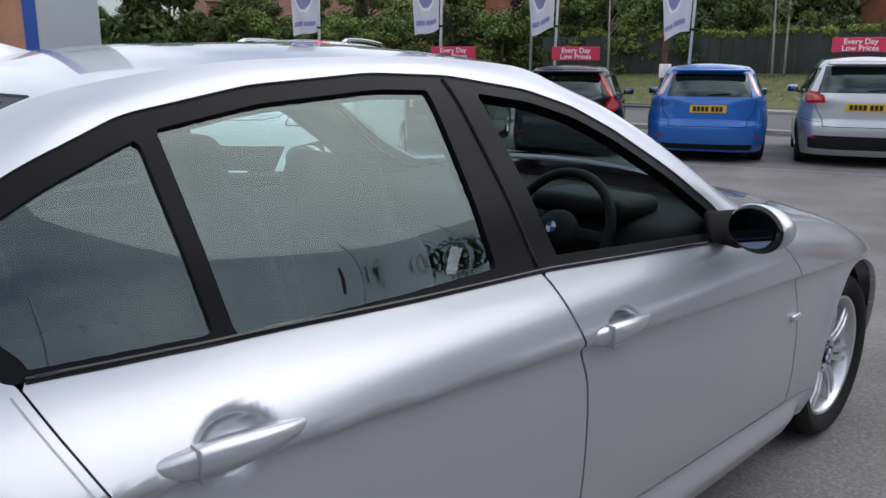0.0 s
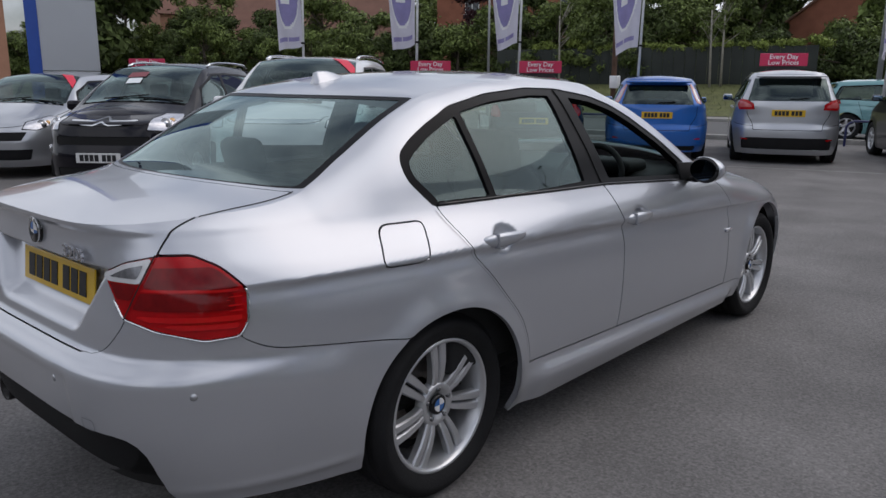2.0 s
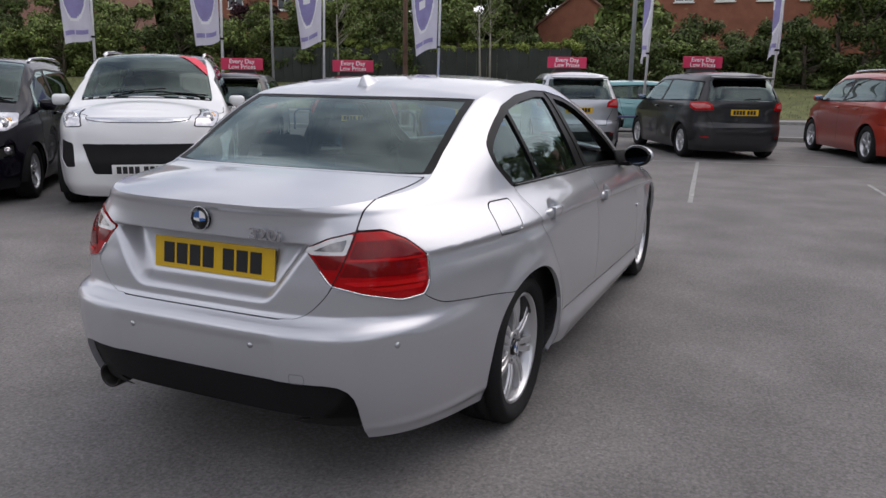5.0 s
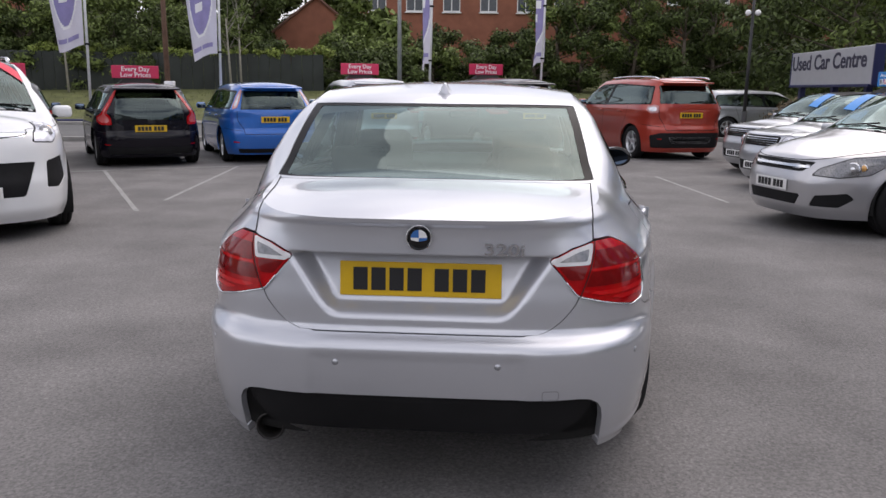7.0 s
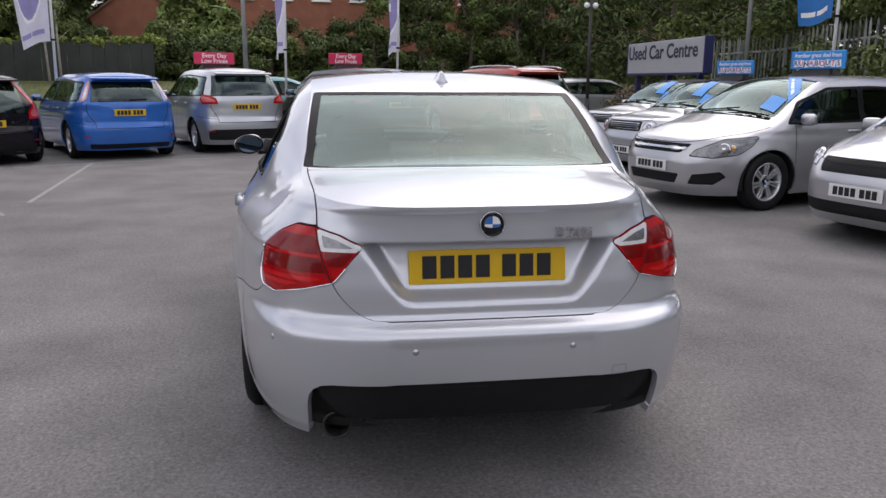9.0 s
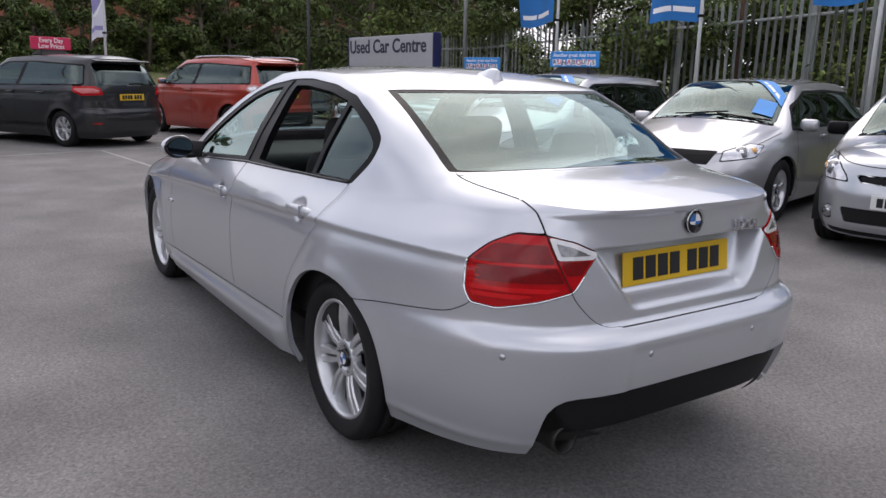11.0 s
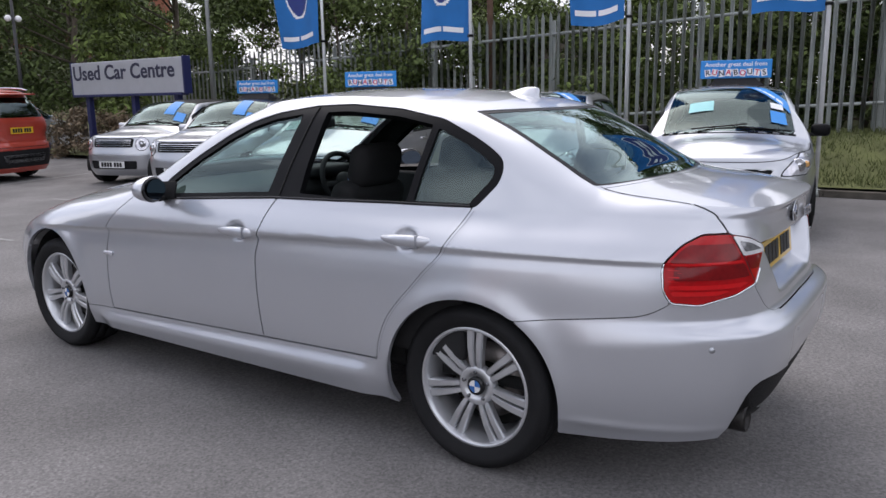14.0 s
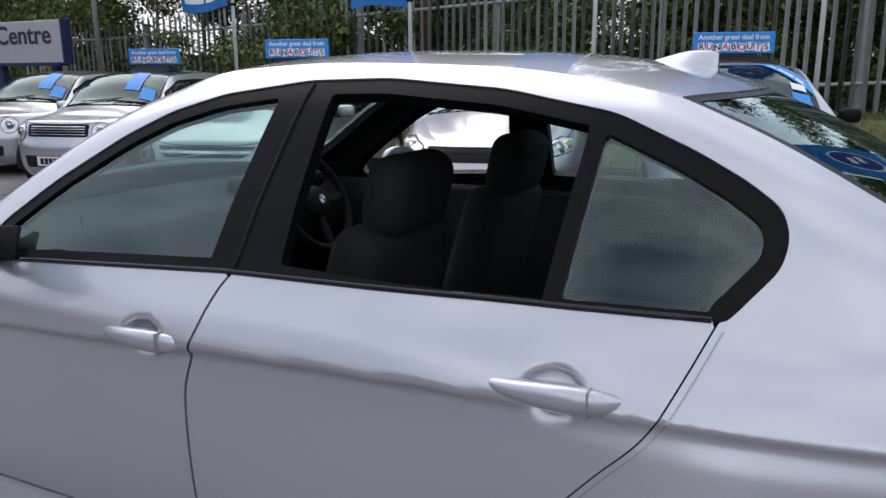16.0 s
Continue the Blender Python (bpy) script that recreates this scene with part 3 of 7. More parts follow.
# ---- the silver saloon in the middle of the yard ----
def saloon():
    car = thing("saloon_car", "silver four-door saloon car with two windows wound down, parked on asphalt", "car")
    arches = ((0.0, 0.317, 0.346, 0.352), (2.76, 0.317, 0.354, 0.380))
    crease = curve((-1.0, 0.838), (-0.56, 0.840), (-0.25, 0.842), (0.0, 0.845), (0.35, 0.839), (0.67, 0.830), (1.0, 0.814), (1.38, 0.790), (2.2, 0.752), (2.8, 0.715), (3.4, 0.68))
    edge = curve((-0.96, 0.992), (-0.80, 1.004), (-0.62, 1.018), (-0.50, 1.028), (-0.40, 1.046), (-0.333, 1.075), (-0.2, 1.150), (0.05, 1.280), (0.20, 1.334), (0.53, 1.379), (0.86, 1.388), (1.15, 1.374),
                 (1.40, 1.308), (1.55, 1.238), (1.70, 1.146), (1.878, 1.040), (2.05, 0.968), (2.2, 0.936), (2.5, 0.888), (2.9, 0.826), (3.2, 0.748), (3.45, 0.65))
    inset = curve((-1.0, 0.735), (-0.60, 0.735), (-0.40, 0.715), (-0.25, 0.672), (-0.1, 0.640), (0.15, 0.596), (0.6, 0.575), (1.3, 0.580), (1.55, 0.635), (1.8, 0.705), (2.0, 0.74), (2.2, 0.735), (2.6, 0.71), (3.1, 0.66), (3.5, 0.60))
    width = curve((0.18, 0.845), (0.30, 0.892), (0.45, 0.908), (0.62, 0.911), (0.74, 0.911), (0.82, 0.907), (0.88, 0.890), (0.94, 0.857), (1.0, 0.826), (1.1, 0.780), (1.2, 0.724), (1.3, 0.664), (1.36, 0.622), (1.45, 0.57))
    tail = curve((0.18, -0.90), (0.26, -0.935), (0.34, -0.968), (0.42, -0.990), (0.52, -1.003), (0.585, -1.006), (0.605, -1.000), (0.62, -0.982), (0.636, -0.952), (0.655, -0.938),
                 (0.72, -0.934), (0.80, -0.920), (0.93, -0.905), (0.965, -0.910), (0.985, -0.925), (1.05, -0.936))
    nose = curve((0.18, 3.40), (0.30, 3.47), (0.5, 3.50), (0.62, 3.47), (0.8, 3.30), (1.0, 3.1))
    crown = curve((-1.0, 0.038), (-0.6, 0.040), (-0.45, 0.045), (-0.2, 0.058), (0.1, 0.040), (0.5, 0.036), (1.2, 0.040), (1.5, 0.065), (1.85, 0.10), (2.2, 0.10), (2.5, 0.075), (3.0, 0.06), (3.5, 0.05))
    soft = curve((-1.0, 0.036), (-0.5, 0.042), (-0.25, 0.050), (0.0, 0.030), (0.2, 0.020), (1.6, 0.020), (2.1, 0.03), (2.5, 0.05), (3.5, 0.05))

    def recess(x, z):
        half = 0.262 + 0.13 * (z - 0.69) / 0.19
        inside = (1 - smooth(-0.024, 0.036, np.abs(x) - half)) * smooth(0.676, 0.728, z) * (1 - smooth(0.872, 0.880, z))
        low = (1 - smooth(-0.02, 0.02, np.abs(x) - 0.33)) * smooth(0.41, 0.44, z) * (1 - smooth(0.56, 0.60, z))
        return (0.066 + 0.012 * smooth(0.70, 0.86, z)) * inside + 0.006 * low

    waist_low = curve((-1.05, 0.908), (-0.7, 0.912), (-0.5, 0.922), (-0.3, 0.943), (-0.1, 0.979), (0.0, 0.993), (0.2, 1.0), (3.6, 1.0))
    waist_high = curve((-1.05, 0.862), (-0.5, 0.864), (-0.25, 0.885), (-0.1, 0.915), (0.0, 0.932), (0.1, 0.947), (0.3, 0.975), (0.7, 1.0), (3.6, 1.0))

    def waist(yy, zz):
        k = smooth(0.78, 0.98, zz)
        return waist_low(yy) * (1 - k) + waist_high(yy) * k

    shelf = curve((-1.05, 0.600), (-0.9, 0.596), (-0.68, 0.562), (-0.43, 0.543), (0.5, 0.54), (4, 0.54))

    def bowls(yy, zz):
        deep = 0 * zz
        for hy, hz in ((0.268, 0.860), (1.183, 0.818)):
            q = ((yy - hy + 0.004) / 0.064) ** 2 + ((zz - hz) / 0.041) ** 2
            deep = deep + 0.022 * (1 - smooth(0.35, 1.0, q))
        # bumper shelf and lower lip, behind the rear wheels
        zc = shelf(yy)
        aft = 1 - smooth(-0.46, -0.28, yy)
        deep = deep - 0.012 * aft * (1 - smooth(0.0, 0.085, zz - zc))
        return deep - 0.008 * aft * np.exp(-((zz - 0.268) / 0.016) ** 2)

    S = Shell(edge, inset, width, tail, nose, crown, soft, 1.7, 0.55, 5.0, 4.5, 4.5, z0=0.20, step=0.0105, rows=112, arches=arches, crease=crease, crease_depth=0.027, dent=recess, side_dent=bowls, pinch=waist, bulge=0.006, top_cols=90, top_from=0.80)
    x, y, z, h = S.x, S.y, S.z, S.h
    arch = S.arch_field()
    g = 0.0036
    sill_line = 0.390 - 0.030 * y
    # shut lines as functions of height
    door_front = curve((0.2, 2.175), (0.42, 2.19), (0.60, 2.185), (0.75, 2.155), (0.85, 2.06), (0.90, 1.99), (1.0, 1.9))(z)
    door_mid = curve((0.2, 1.03), (0.34, 1.042), (0.55, 1.062), (0.70, 1.068), (0.80, 1.046), (0.86, 1.022), (0.94, 0.992), (0.97, 0.972), (1.35, 0.905))(z)
    door_rear = curve((0.2, 0.41), (0.36, 0.400), (0.45, 0.385), (0.54, 0.350), (0.60, 0.308), (0.65, 0.262), (0.74, 0.182), (0.82, 0.108), (0.90, 0.066), (0.98, 0.030), (1.0, 0.021), (1.02, 0.010))(z)
    glasshouse = rounded([(1.82, 0.917), (1.0, 0.968), (0.4, 0.983), (0.030, 0.9845), (0.019, 0.985), (0.008, 0.996), (-0.052, 1.068), (-0.058, 1.116), (-0.042, 1.154), (0.012, 1.192), (0.10, 1.238), (0.24, 1.297), (0.46, 1.337),
                          (0.72, 1.357), (0.92, 1.352), (1.14, 1.322), (1.28, 1.282), (1.40, 1.226), (1.57, 1.124), (1.73, 1.014)], 0.030)
    dlo = polygon(glasshouse, y, z)
    # the panes run down into the waist seal
    glass_area = polygon([(p[0], p[1] - 0.021 * float(p[1] < 0.99 and p[1] < 1.008 - 0.05 * p[0])) for p in glasshouse], y, z)

    def along(px, py, pz):
        """Distance from the middle of the tail to the column nearest to a point."""
        return float(S.h.flat[np.argmin((x - px) ** 2 + (y - py) ** 2 + (z - pz) ** 2)])

    lamp_rim = [(0.724, -0.655, 0.826), (0.734, -0.668, 0.748), (0.728, -0.686, 0.711), (0.682, -0.762, 0.704), (0.593, -0.850, 0.730), (0.498, -0.887, 0.756), (0.462, -0.890, 0.790), (0.400, -0.885, 0.862), (0.402, -0.885, 0.874),
                (0.473, -0.862, 0.904), (0.540, -0.814, 0.923), (0.615, -0.745, 0.923), (0.669, -0.700, 0.893), (0.705, -0.668, 0.852)]
    lamp_line = rounded([(along(*p), p[2]) for p in lamp_rim[6:] + lamp_rim[:6]], 0.014, 3)
    lamp_line = lamp_line[next(k for k, p in enumerate(lamp_line) if p[1] > 0.85):] + lamp_line[:next(k for k, p in enumerate(lamp_line) if p[1] > 0.85)]
    lamp = polygon(lamp_line, S.h, z)

    def surf(hh, zz):
        """The point of the side surface at a distance along the tail and a height."""
        hc = S.h[:, 0]
        i = int(np.clip(np.searchsorted(-hc, -hh), 1, len(hc) - 1))
        t = (hc[i - 1] - hh) / (hc[i - 1] - hc[i] + 1e-9)
        p, q = (np.array([np.interp(zz, S.z[k], S.P[k, :, c]) for c in range(3)]) for k in (i - 1, i))
        return p * (1 - t) + q * t

    lid_edge = curve((0.630, 0.30), (0.640, 0.375), (0.648, 0.402), (0.66, 0.424), (0.69, 0.458), (0.74, 0.496), (0.92, 0.546), (0.96, 0.546), (1.02, 0.553))(z)
    lid = np.maximum.reduce([x - lid_edge, y + 0.48, 0.637 - z])
    split = curve((-1.2, 0.77), (-0.71, 0.77), (-0.69, 0.713), (-0.66, 0.688), (-0.60, 0.662), (-0.50, 0.648), (-0.35, 0.630), (-0.20, 0.611), (-0.10, 0.597), (-0.09, -1.0), (1.0, -1.0))(y)
    bumper = np.maximum.reduce([z - split, y + 0.12, arch, -(lid - 0.4 * g) + 0 * z, -lamp + 0.4 * g])
    low_edge = curve((-1.05, 0.240), (-0.85, 0.228), (-0.60, 0.214), (-0.36, 0.206), (0, 0.205))(y)
    diffuser = np.maximum(polygon(rounded([(-0.7, 0.10), (0.592, 0.10), (0.592, 0.442), (-0.7, 0.442)], 0.085), x, z), y + 0.6)
    bumper_f = np.maximum.reduce([bumper, -diffuser, low_edge - z])
    quarter = np.maximum.reduce([y - door_rear, -dlo - 0 * z, -lamp + g, split - z + g, -lid + 0.6 * g, arch])
    quarter = np.where(z > np.where(y > 0.5, 0.985, 1.012), np.maximum.reduce([-dlo, -lid + 0.6 * g, -lamp + g]), quarter)
    quarter = np.maximum(quarter, np.where(z > 0.985, -1, 1) * 0 + np.where(y > 2.03, 1.0, -1.0))
    fuel = polygon(rounded([(-0.203, 0.948), (-0.043, 0.948), (-0.098, 0.836), (-0.258, 0.836)], 0.030), y, z)
    fender = np.maximum.reduce([door_front + g - y, arch, sill_line - z, y - 3.02])
    fender = np.where(z > 0.92, np.maximum(-dlo, door_front + g - y), fender)
    d_front = np.maximum.reduce([y - door_front + g, door_mid + g - y, sill_line + g - z, -dlo, z - 0.983])
    d_rear = np.maximum.reduce([y - door_mid + g, door_rear + g - y, sill_line + g - z, -dlo, arch, z - 1.02])
    sill = np.maximum.reduce([z - sill_line + g, 0.205 - z, y - 2.42, 0.33 - y, arch])
    front_bumper = np.maximum.reduce([3.02 + g - y, arch, 0.21 - z])

    for left in (False, True):
        sd = -1 if left else 1
        q = np.maximum(quarter, -fuel + g) if not left else quarter
        part("rear_quarter_panel", S.side(q, left, depth=0.018), M["silver"], car)
        part("door_edge", S.stripe(y - door_rear + 0.013, np.maximum.reduce([z - 0.975, sill_line + 0.02 - z, arch]), 0.0022, left), M["bowl"], car, smooth=False)
        if not left:
            part("fuel_flap", S.side(fuel + 0.45 * g, depth=0.012), M["silver"], car)
        part("front_wing", S.side(fender, left, depth=0.018), M["silver"], car)
        df = part("front_door", S.side(d_front, left, depth=0.02), M["silver"], car)
        dr = part("rear_door", S.side(d_rear, left, depth=0.02), M["silver"], car)
        v, f = S.side(sill, left, depth=0.02)
        ends = smooth(0.36, 0.52, v[:, 1]) * (1 - smooth(2.22, 2.38, v[:, 1]))
        v[:, 0] += sd * 0.030 * ends * (1 - smooth(0.275, 0.345, v[:, 2] + 0.030 * v[:, 1] - 0.038))
        part("sill_skirt", (v, f), M["silver"], car)
        # near-black sheet behind the shut lines, the shade of the gaps put into colour
        part("shut_line_shade", S.side(np.maximum.reduce([arch, -(dlo + 0.012), np.where(y < 0.0, low_edge + 0.03, 0.25) - z, y - 3.0, -0.93 - y]), left, off=0.022), M["gap"], car)
        # window surround and panes
        pane_f = np.maximum.reduce([glass_area + 0.026, dlo + 0.004, curve((0.9, 1.060), (0.97, 1.045), (1.325, 0.978), (1.4, 0.965))(z) - y])
        quarter_bar = curve((0.95, 0.306), (1.0, 0.300), (1.27, 0.272), (1.4, 0.262))(z)
        pane_r = np.maximum.reduce([glass_area + 0.028, dlo + 0.004, y - curve((0.9, 0.866), (0.975, 0.860), (1.315, 0.846), (1.4, 0.84))(z), quarter_bar + 0.012 - y])
        pane_q = np.maximum.reduce([glass_area + 0.034, dlo + 0.006, y - quarter_bar + 0.018])
        surround = np.maximum.reduce([dlo, -pane_f, -pane_r, -pane_q])
        frame = part("window_surround", S.side(surround, left, off=0.004, depth=0.03), M["trim"], car)
        seal = [(sd * (S.at(q, w) + 0.001), q, w) for q, w in ((q, 0.002 + float(np.interp(q, [0.02, 0.4, 1.0, 1.82], [0.985, 0.983, 0.968, 0.917]))) for q in np.linspace(0.04, 1.74, 40))]
        part("waist_seal", loop_strip(seal, 0.007, 0.010), M["gloss_black"], frame)
        if left:
            part("window_pane", S.side(pane_f - 0.006, left, off=0.012), M["glass"], df)
        else:
            part("window_pane", S.side(pane_r - 0.006, left, off=0.012), M["glass"], dr)
        part("quarter_pane", S.side(pane_q - 0.006, left, off=0.012), M["glass"], dr)
        mid_line = curve((0.97, 0.972), (1.35, 0.905))
        seam = [(sd * (S.at(float(mid_line(w)), w) - 0.0035), float(mid_line(w)), w) for w in np.linspace(0.978, 1.345, 16)]
        part("door_seam", loop_strip(seam, 0.006, 0.006), M["gap"], frame)
        # rear lamp
        lm = part("rear_lamp", S.side(lamp + g, left, off=-0.002, depth=0.03), M["red_lens"], car, "red rear lamp with a clear upper corner")
        outer = np.maximum(lamp + 0.012, lid_edge + 0.008 - np.where(y < -0.80, x, 9))
        part("lamp_band", S.side(np.maximum(outer, np.abs(z - 0.866) - 0.026), left, off=-0.0045), M["dark_lens"], lm)
        part("lamp_band", S.side(np.maximum.reduce([outer, np.abs(z - 0.806) - 0.022, y + 0.69]), left, off=-0.0045), M["dark_lens"], lm)
        part("lamp_glow", S.side(np.maximum(outer, np.abs(z - 0.835) - 0.004), left, off=-0.005), M["lens_red_bright"], lm)
        for zz in (0.742, 0.762):
            part("lamp_glow", S.side(np.maximum(lamp + 0.018, np.abs(z - zz) - 0.007), left, off=-0.005), M["lens_red_bright"], lm)
        for zz in (0.782, 0.794, 0.806, 0.818):
            part("lamp_rib", S.side(np.maximum.reduce([outer, np.abs(z - zz) - 0.0028, -0.71 - y]), left, off=-0.0052), M["lens_red_bright"], lm)
        inner = np.maximum.reduce([lamp + 0.005, x - lid_edge + 0.004, y + 0.78])
        part("lamp_band", S.side(np.maximum.reduce([inner + 0.006, np.abs(z - 0.826) - 0.020]), left, off=-0.0045), M["dark_lens"], lm)
        clear = np.maximum(inner, 0.850 - z)
        cc = part("clear_corner", S.side(clear, left, off=-0.0055), M["lens_white"], lm)
        part("clear_centre", S.side(clear + 0.012, left, off=-0.007), M["lens_grey"], cc)
        part("lid_line", S.stripe(x - lid_edge, np.maximum(0.925 - z, y + 0.55), 0.004, left), M["gap"], car, smooth=False)
        part("lamp_split", S.stripe(x - lid_edge, np.maximum(lamp, y + 0.78), 0.004, left, lift=0.008), M["gap"], lm, smooth=False)
        edge_pts = [surf(hh, zz) for hh, zz in lamp_line if zz < 0.84]
        edge_pts = [(sd * p[0] * 1.004, p[1] - 0.002, p[2]) for p in edge_pts]
        part("lamp_seal", loop_strip(edge_pts, 0.008, 0.004), M["chrome"], lm)
        # handles
        for (yy, zz, dd) in ((0.268, 0.857, dr), (1.183, 0.815, df)):
            xx = float(S.x[np.unravel_index(np.argmin((S.y - yy) ** 2 + (S.z - zz) ** 2), S.y.shape)])
            door_handle(dd, yy, zz, xx, sd)
        # side repeater
        part("side_repeater", slab((sd * 0.910, 2.165, 0.622), (0.014, 0.075, 0.022), bevel=0.006), M["clear_lens"], car)
        # mirror
        mir = new("door_mirror")
        mir.parent, mir.matrix_local = car, pose(sd * 0.985, 1.645, 0.985, 0, 0, -22 * sd) @ Matrix.Diagonal((sd * 0.84, 0.95, 0.86, 1))
        bm = bmesh.new()
        bmesh.ops.create_uvsphere(bm, u_segments=28, v_segments=16, radius=1)
        for v in bm.verts:
            c = v.co
            c.x, c.y, c.z = c.x * 0.104, c.y * (0.085 if c.y > 0 else 0.018), c.z * (0.068 - 0.014 * c.x)
            c.z = math.copysign(abs(c.z / 0.072) ** 0.85 * 0.072, c.z)
        part("mirror_shell", bm, M["silver"], mir)
        bm = bmesh.new()
        bmesh.ops.create_uvsphere(bm, u_segments=28, v_segments=16, radius=1)
        bm.transform(pose(0, -0.012, 0) @ Matrix.Diagonal((0.106, 0.016, 0.070, 1)))
        part("mirror_surround", bm, M["gloss_black"], mir)
        bm = bmesh.new()
        bmesh.ops.create_circle(bm, cap_ends=True, radius=1, segments=32)
        bm.transform(pose(0, -0.0295, 0, 90, 0, 0) @ Matrix.Diagonal((0.088, 0.054, 1, 1)))
        part("mirror_glass", bm, M["mirror"], mir, smooth=False)
        part("mirror_arm", slab((-0.12, 0.02, -0.062), (0.10, 0.06, 0.028), bevel=0.012), M["plastic"], mir)
        part("mirror_sail", slab((-0.145, 0.02, -0.02), (0.02, 0.15, 0.10), rot=pose(0, 0, 0, 0, -26, 0), bevel=0.008), M["plastic"], mir)
        for yy in (0.0, 2.76):
            wheel(car, (sd * 0.746, yy, 0.317), sd)
            bm = bmesh.new()
            bmesh.ops.create_cone(bm, cap_ends=True, segments=40, radius1=0.365, radius2=0.365, depth=0.34)
            bmesh.ops.delete(bm, geom=[f for f in bm.faces if len(f.verts) > 4 and f.normal.z > 0.5], context="FACES")
            bm.transform(pose(sd * (0.60 if yy < 1 else 0.64), yy, 0.325, 0, 90 * sd, 0))
            bmesh.ops.delete(bm, geom=[f for f in bm.faces if f.calc_center_median().z < 0.30 and len(f.verts) == 4], context="FACES")
            for v in bm.verts:
                v.co.z = max(v.co.z, 0.27)
            for f in bm.faces:
                f.normal_flip()
            part("wheel_well", bm, M["gap"], car)

    part("front_bumper", S.both(front_bumper, depth=0.02), M["silver"], car)
    bmp = part("rear_bumper", S.both(bumper_f, depth=0.03), M["silver"], car, "silver rear bumper with a black lower insert")
    part("diffuser", S.both(np.maximum.reduce([diffuser - 0.012, 0.292 - z]), off=0.022, depth=0.02), M["plastic"], bmp, "matt black lower bumper insert")
    for left in (False, True):
        for xx, zz in ((0.25, 0.556), (0.70, 0.566)):
            tail_side = np.where(y < -0.5, (x - xx) ** 2 + (z - zz) ** 2, 9.0)
            i, j = np.unravel_index(np.argmin(tail_side), x.shape)
            p = Vector(S.P[i, j])
            n = Vector(S.P[i + 1, j] - S.P[i - 1, j]).cross(Vector(S.P[i, j + 1] - S.P[i, j - 1])).normalized()
            n = -n if n.y > 0 else n
            if left:
                p.x, n.x = -p.x, -n.x
            sensor = part("parking_sensor", bar(p - n * 0.004, p + n * 0.0003, 0.0105, 0.0105, 20), M["bowl"], bmp)
            part("sensor_face", bar(p - n * 0.003, p + n * 0.0007, 0.0088, 0.0088, 20), M["silver"], sensor)
    cover = polygon([(0.392, 0.443), (0.443, 0.443), (0.443, 0.474), (0.392, 0.474)], x, z)
    part("towing_cover", S.stripe(cover, y + 0.5 + 0 * z, 0.003), M["bowl"], bmp, smooth=False)
    lidp = part("boot_lid", S.both(np.maximum.reduce([lid + 0.6 * g, -(lamp - 0.0)]), depth=0.02), M["silver"], car, "silver boot lid with a recessed plate panel")
    number_plate(lidp, pose(0, -0.860, 0.789, 84, 0, 0), "plate_y")
    bd = part("badge", bar((0, -0.890, 0.933), (0, -0.916, 0.936), 0.041, 0.039, 40), M["gloss_black"], lidp, "round badge, quartered blue and white")
    roundel(bd, pose(0, -0.9168, 0.936, 90, 0, 0), 0.0255)
    part("badge_ring", lathe([(0, 0.039), (0.004, 0.041), (0.005, 0.0375), (0.0, 0.036)], 36), M["chrome"], bd).matrix_local = pose(0, -0.914, 0.936, 0, 0, -90)
    text_mesh("320i", 0.052, M["badge_metal"], lidp, pose(0.265, -0.916, 0.902, 90, 0, 0), depth=0.004, bold=0.0008, squeeze=1.45)
    ex = part("exhaust_pipe", lathe([(0.0, 0.038), (-0.16, 0.040), (-0.165, 0.046), (-0.155, 0.049), (0.1, 0.046), (0.1, 0.0)], 28), M["exhaust"], car, "dark round tail pipe")
    ex.matrix_local = pose(-0.498, -0.735, 0.280, 0, 0, 90)

    # upper surfaces
    tx, ty, tz = S.tx, S.ty, S.tz
    screen_low = -0.500 + 0.140 * (tx / 0.6) ** 2
    screen_top = 0.062 + 0.088 * (tx / 0.55) ** 2
    win_half = np.interp(ty, [-0.5, -0.35, 0.1, 0.16], [0.602, 0.596, 0.562, 0.556])
    rear_win = np.maximum.reduce([screen_low - ty, ty - screen_top, np.abs(tx) - win_half])
    lid_half = np.interp(ty, [-0.72, -0.69, -0.55, -0.40], [0.64, 0.553, 0.566, 0.580])
    lid_top = np.maximum.reduce([np.abs(tx) - lid_half, ty - screen_low + 0.02, -ty - 2])
    ws_low = 2.20 - 0.20 * (tx / 0.7) ** 2
    ws_top = 1.34 - 0.10 * (tx / 0.6) ** 2
    ws_half = np.interp(ty, [1.2, 1.55, 1.8, 2.1], [0.545, 0.60, 0.665, 0.69])
    windscreen = np.maximum.reduce([ty - ws_low, ws_top - ty, np.abs(tx) - ws_half])
    bonnet = np.maximum.reduce([ws_low + 0.05 - ty, np.abs(tx) - 0.655, ty - 3.30])
    roof = np.maximum.reduce([-rear_win, -windscreen, -lid_top + 0.6 * g, -bonnet + g, np.where(ty < 2.9, -1.0, 1.0) + 0 * tx])
    part("boot_lid_top", S.top(lid_top + 0.6 * g, depth=0.012), M["silver"], lidp)
    for s in (-1, 1):
        part("lid_line", S.stripe(s * tx - lid_half, np.maximum(ty - screen_low + 0.01, -1.2 - ty), 0.004, top=True), M["gap"], lidp, smooth=False)
    rf = part("roof", S.top(roof, depth=0.012), M["silver"], car, "silver roof with a shark-fin aerial")
    part("bonnet", S.top(np.maximum(bonnet + g, -9), depth=0.015), M["silver"], car)
    part("nose_panel", S.top(np.maximum(-bonnet + g, 2.9 - ty), depth=0.015), M["silver"], car)
    rw = part("rear_screen", S.top(rear_win + 0.002, off=0.004), M["glass_rear"], car, "tinted rear screen reflecting cloud and trees")
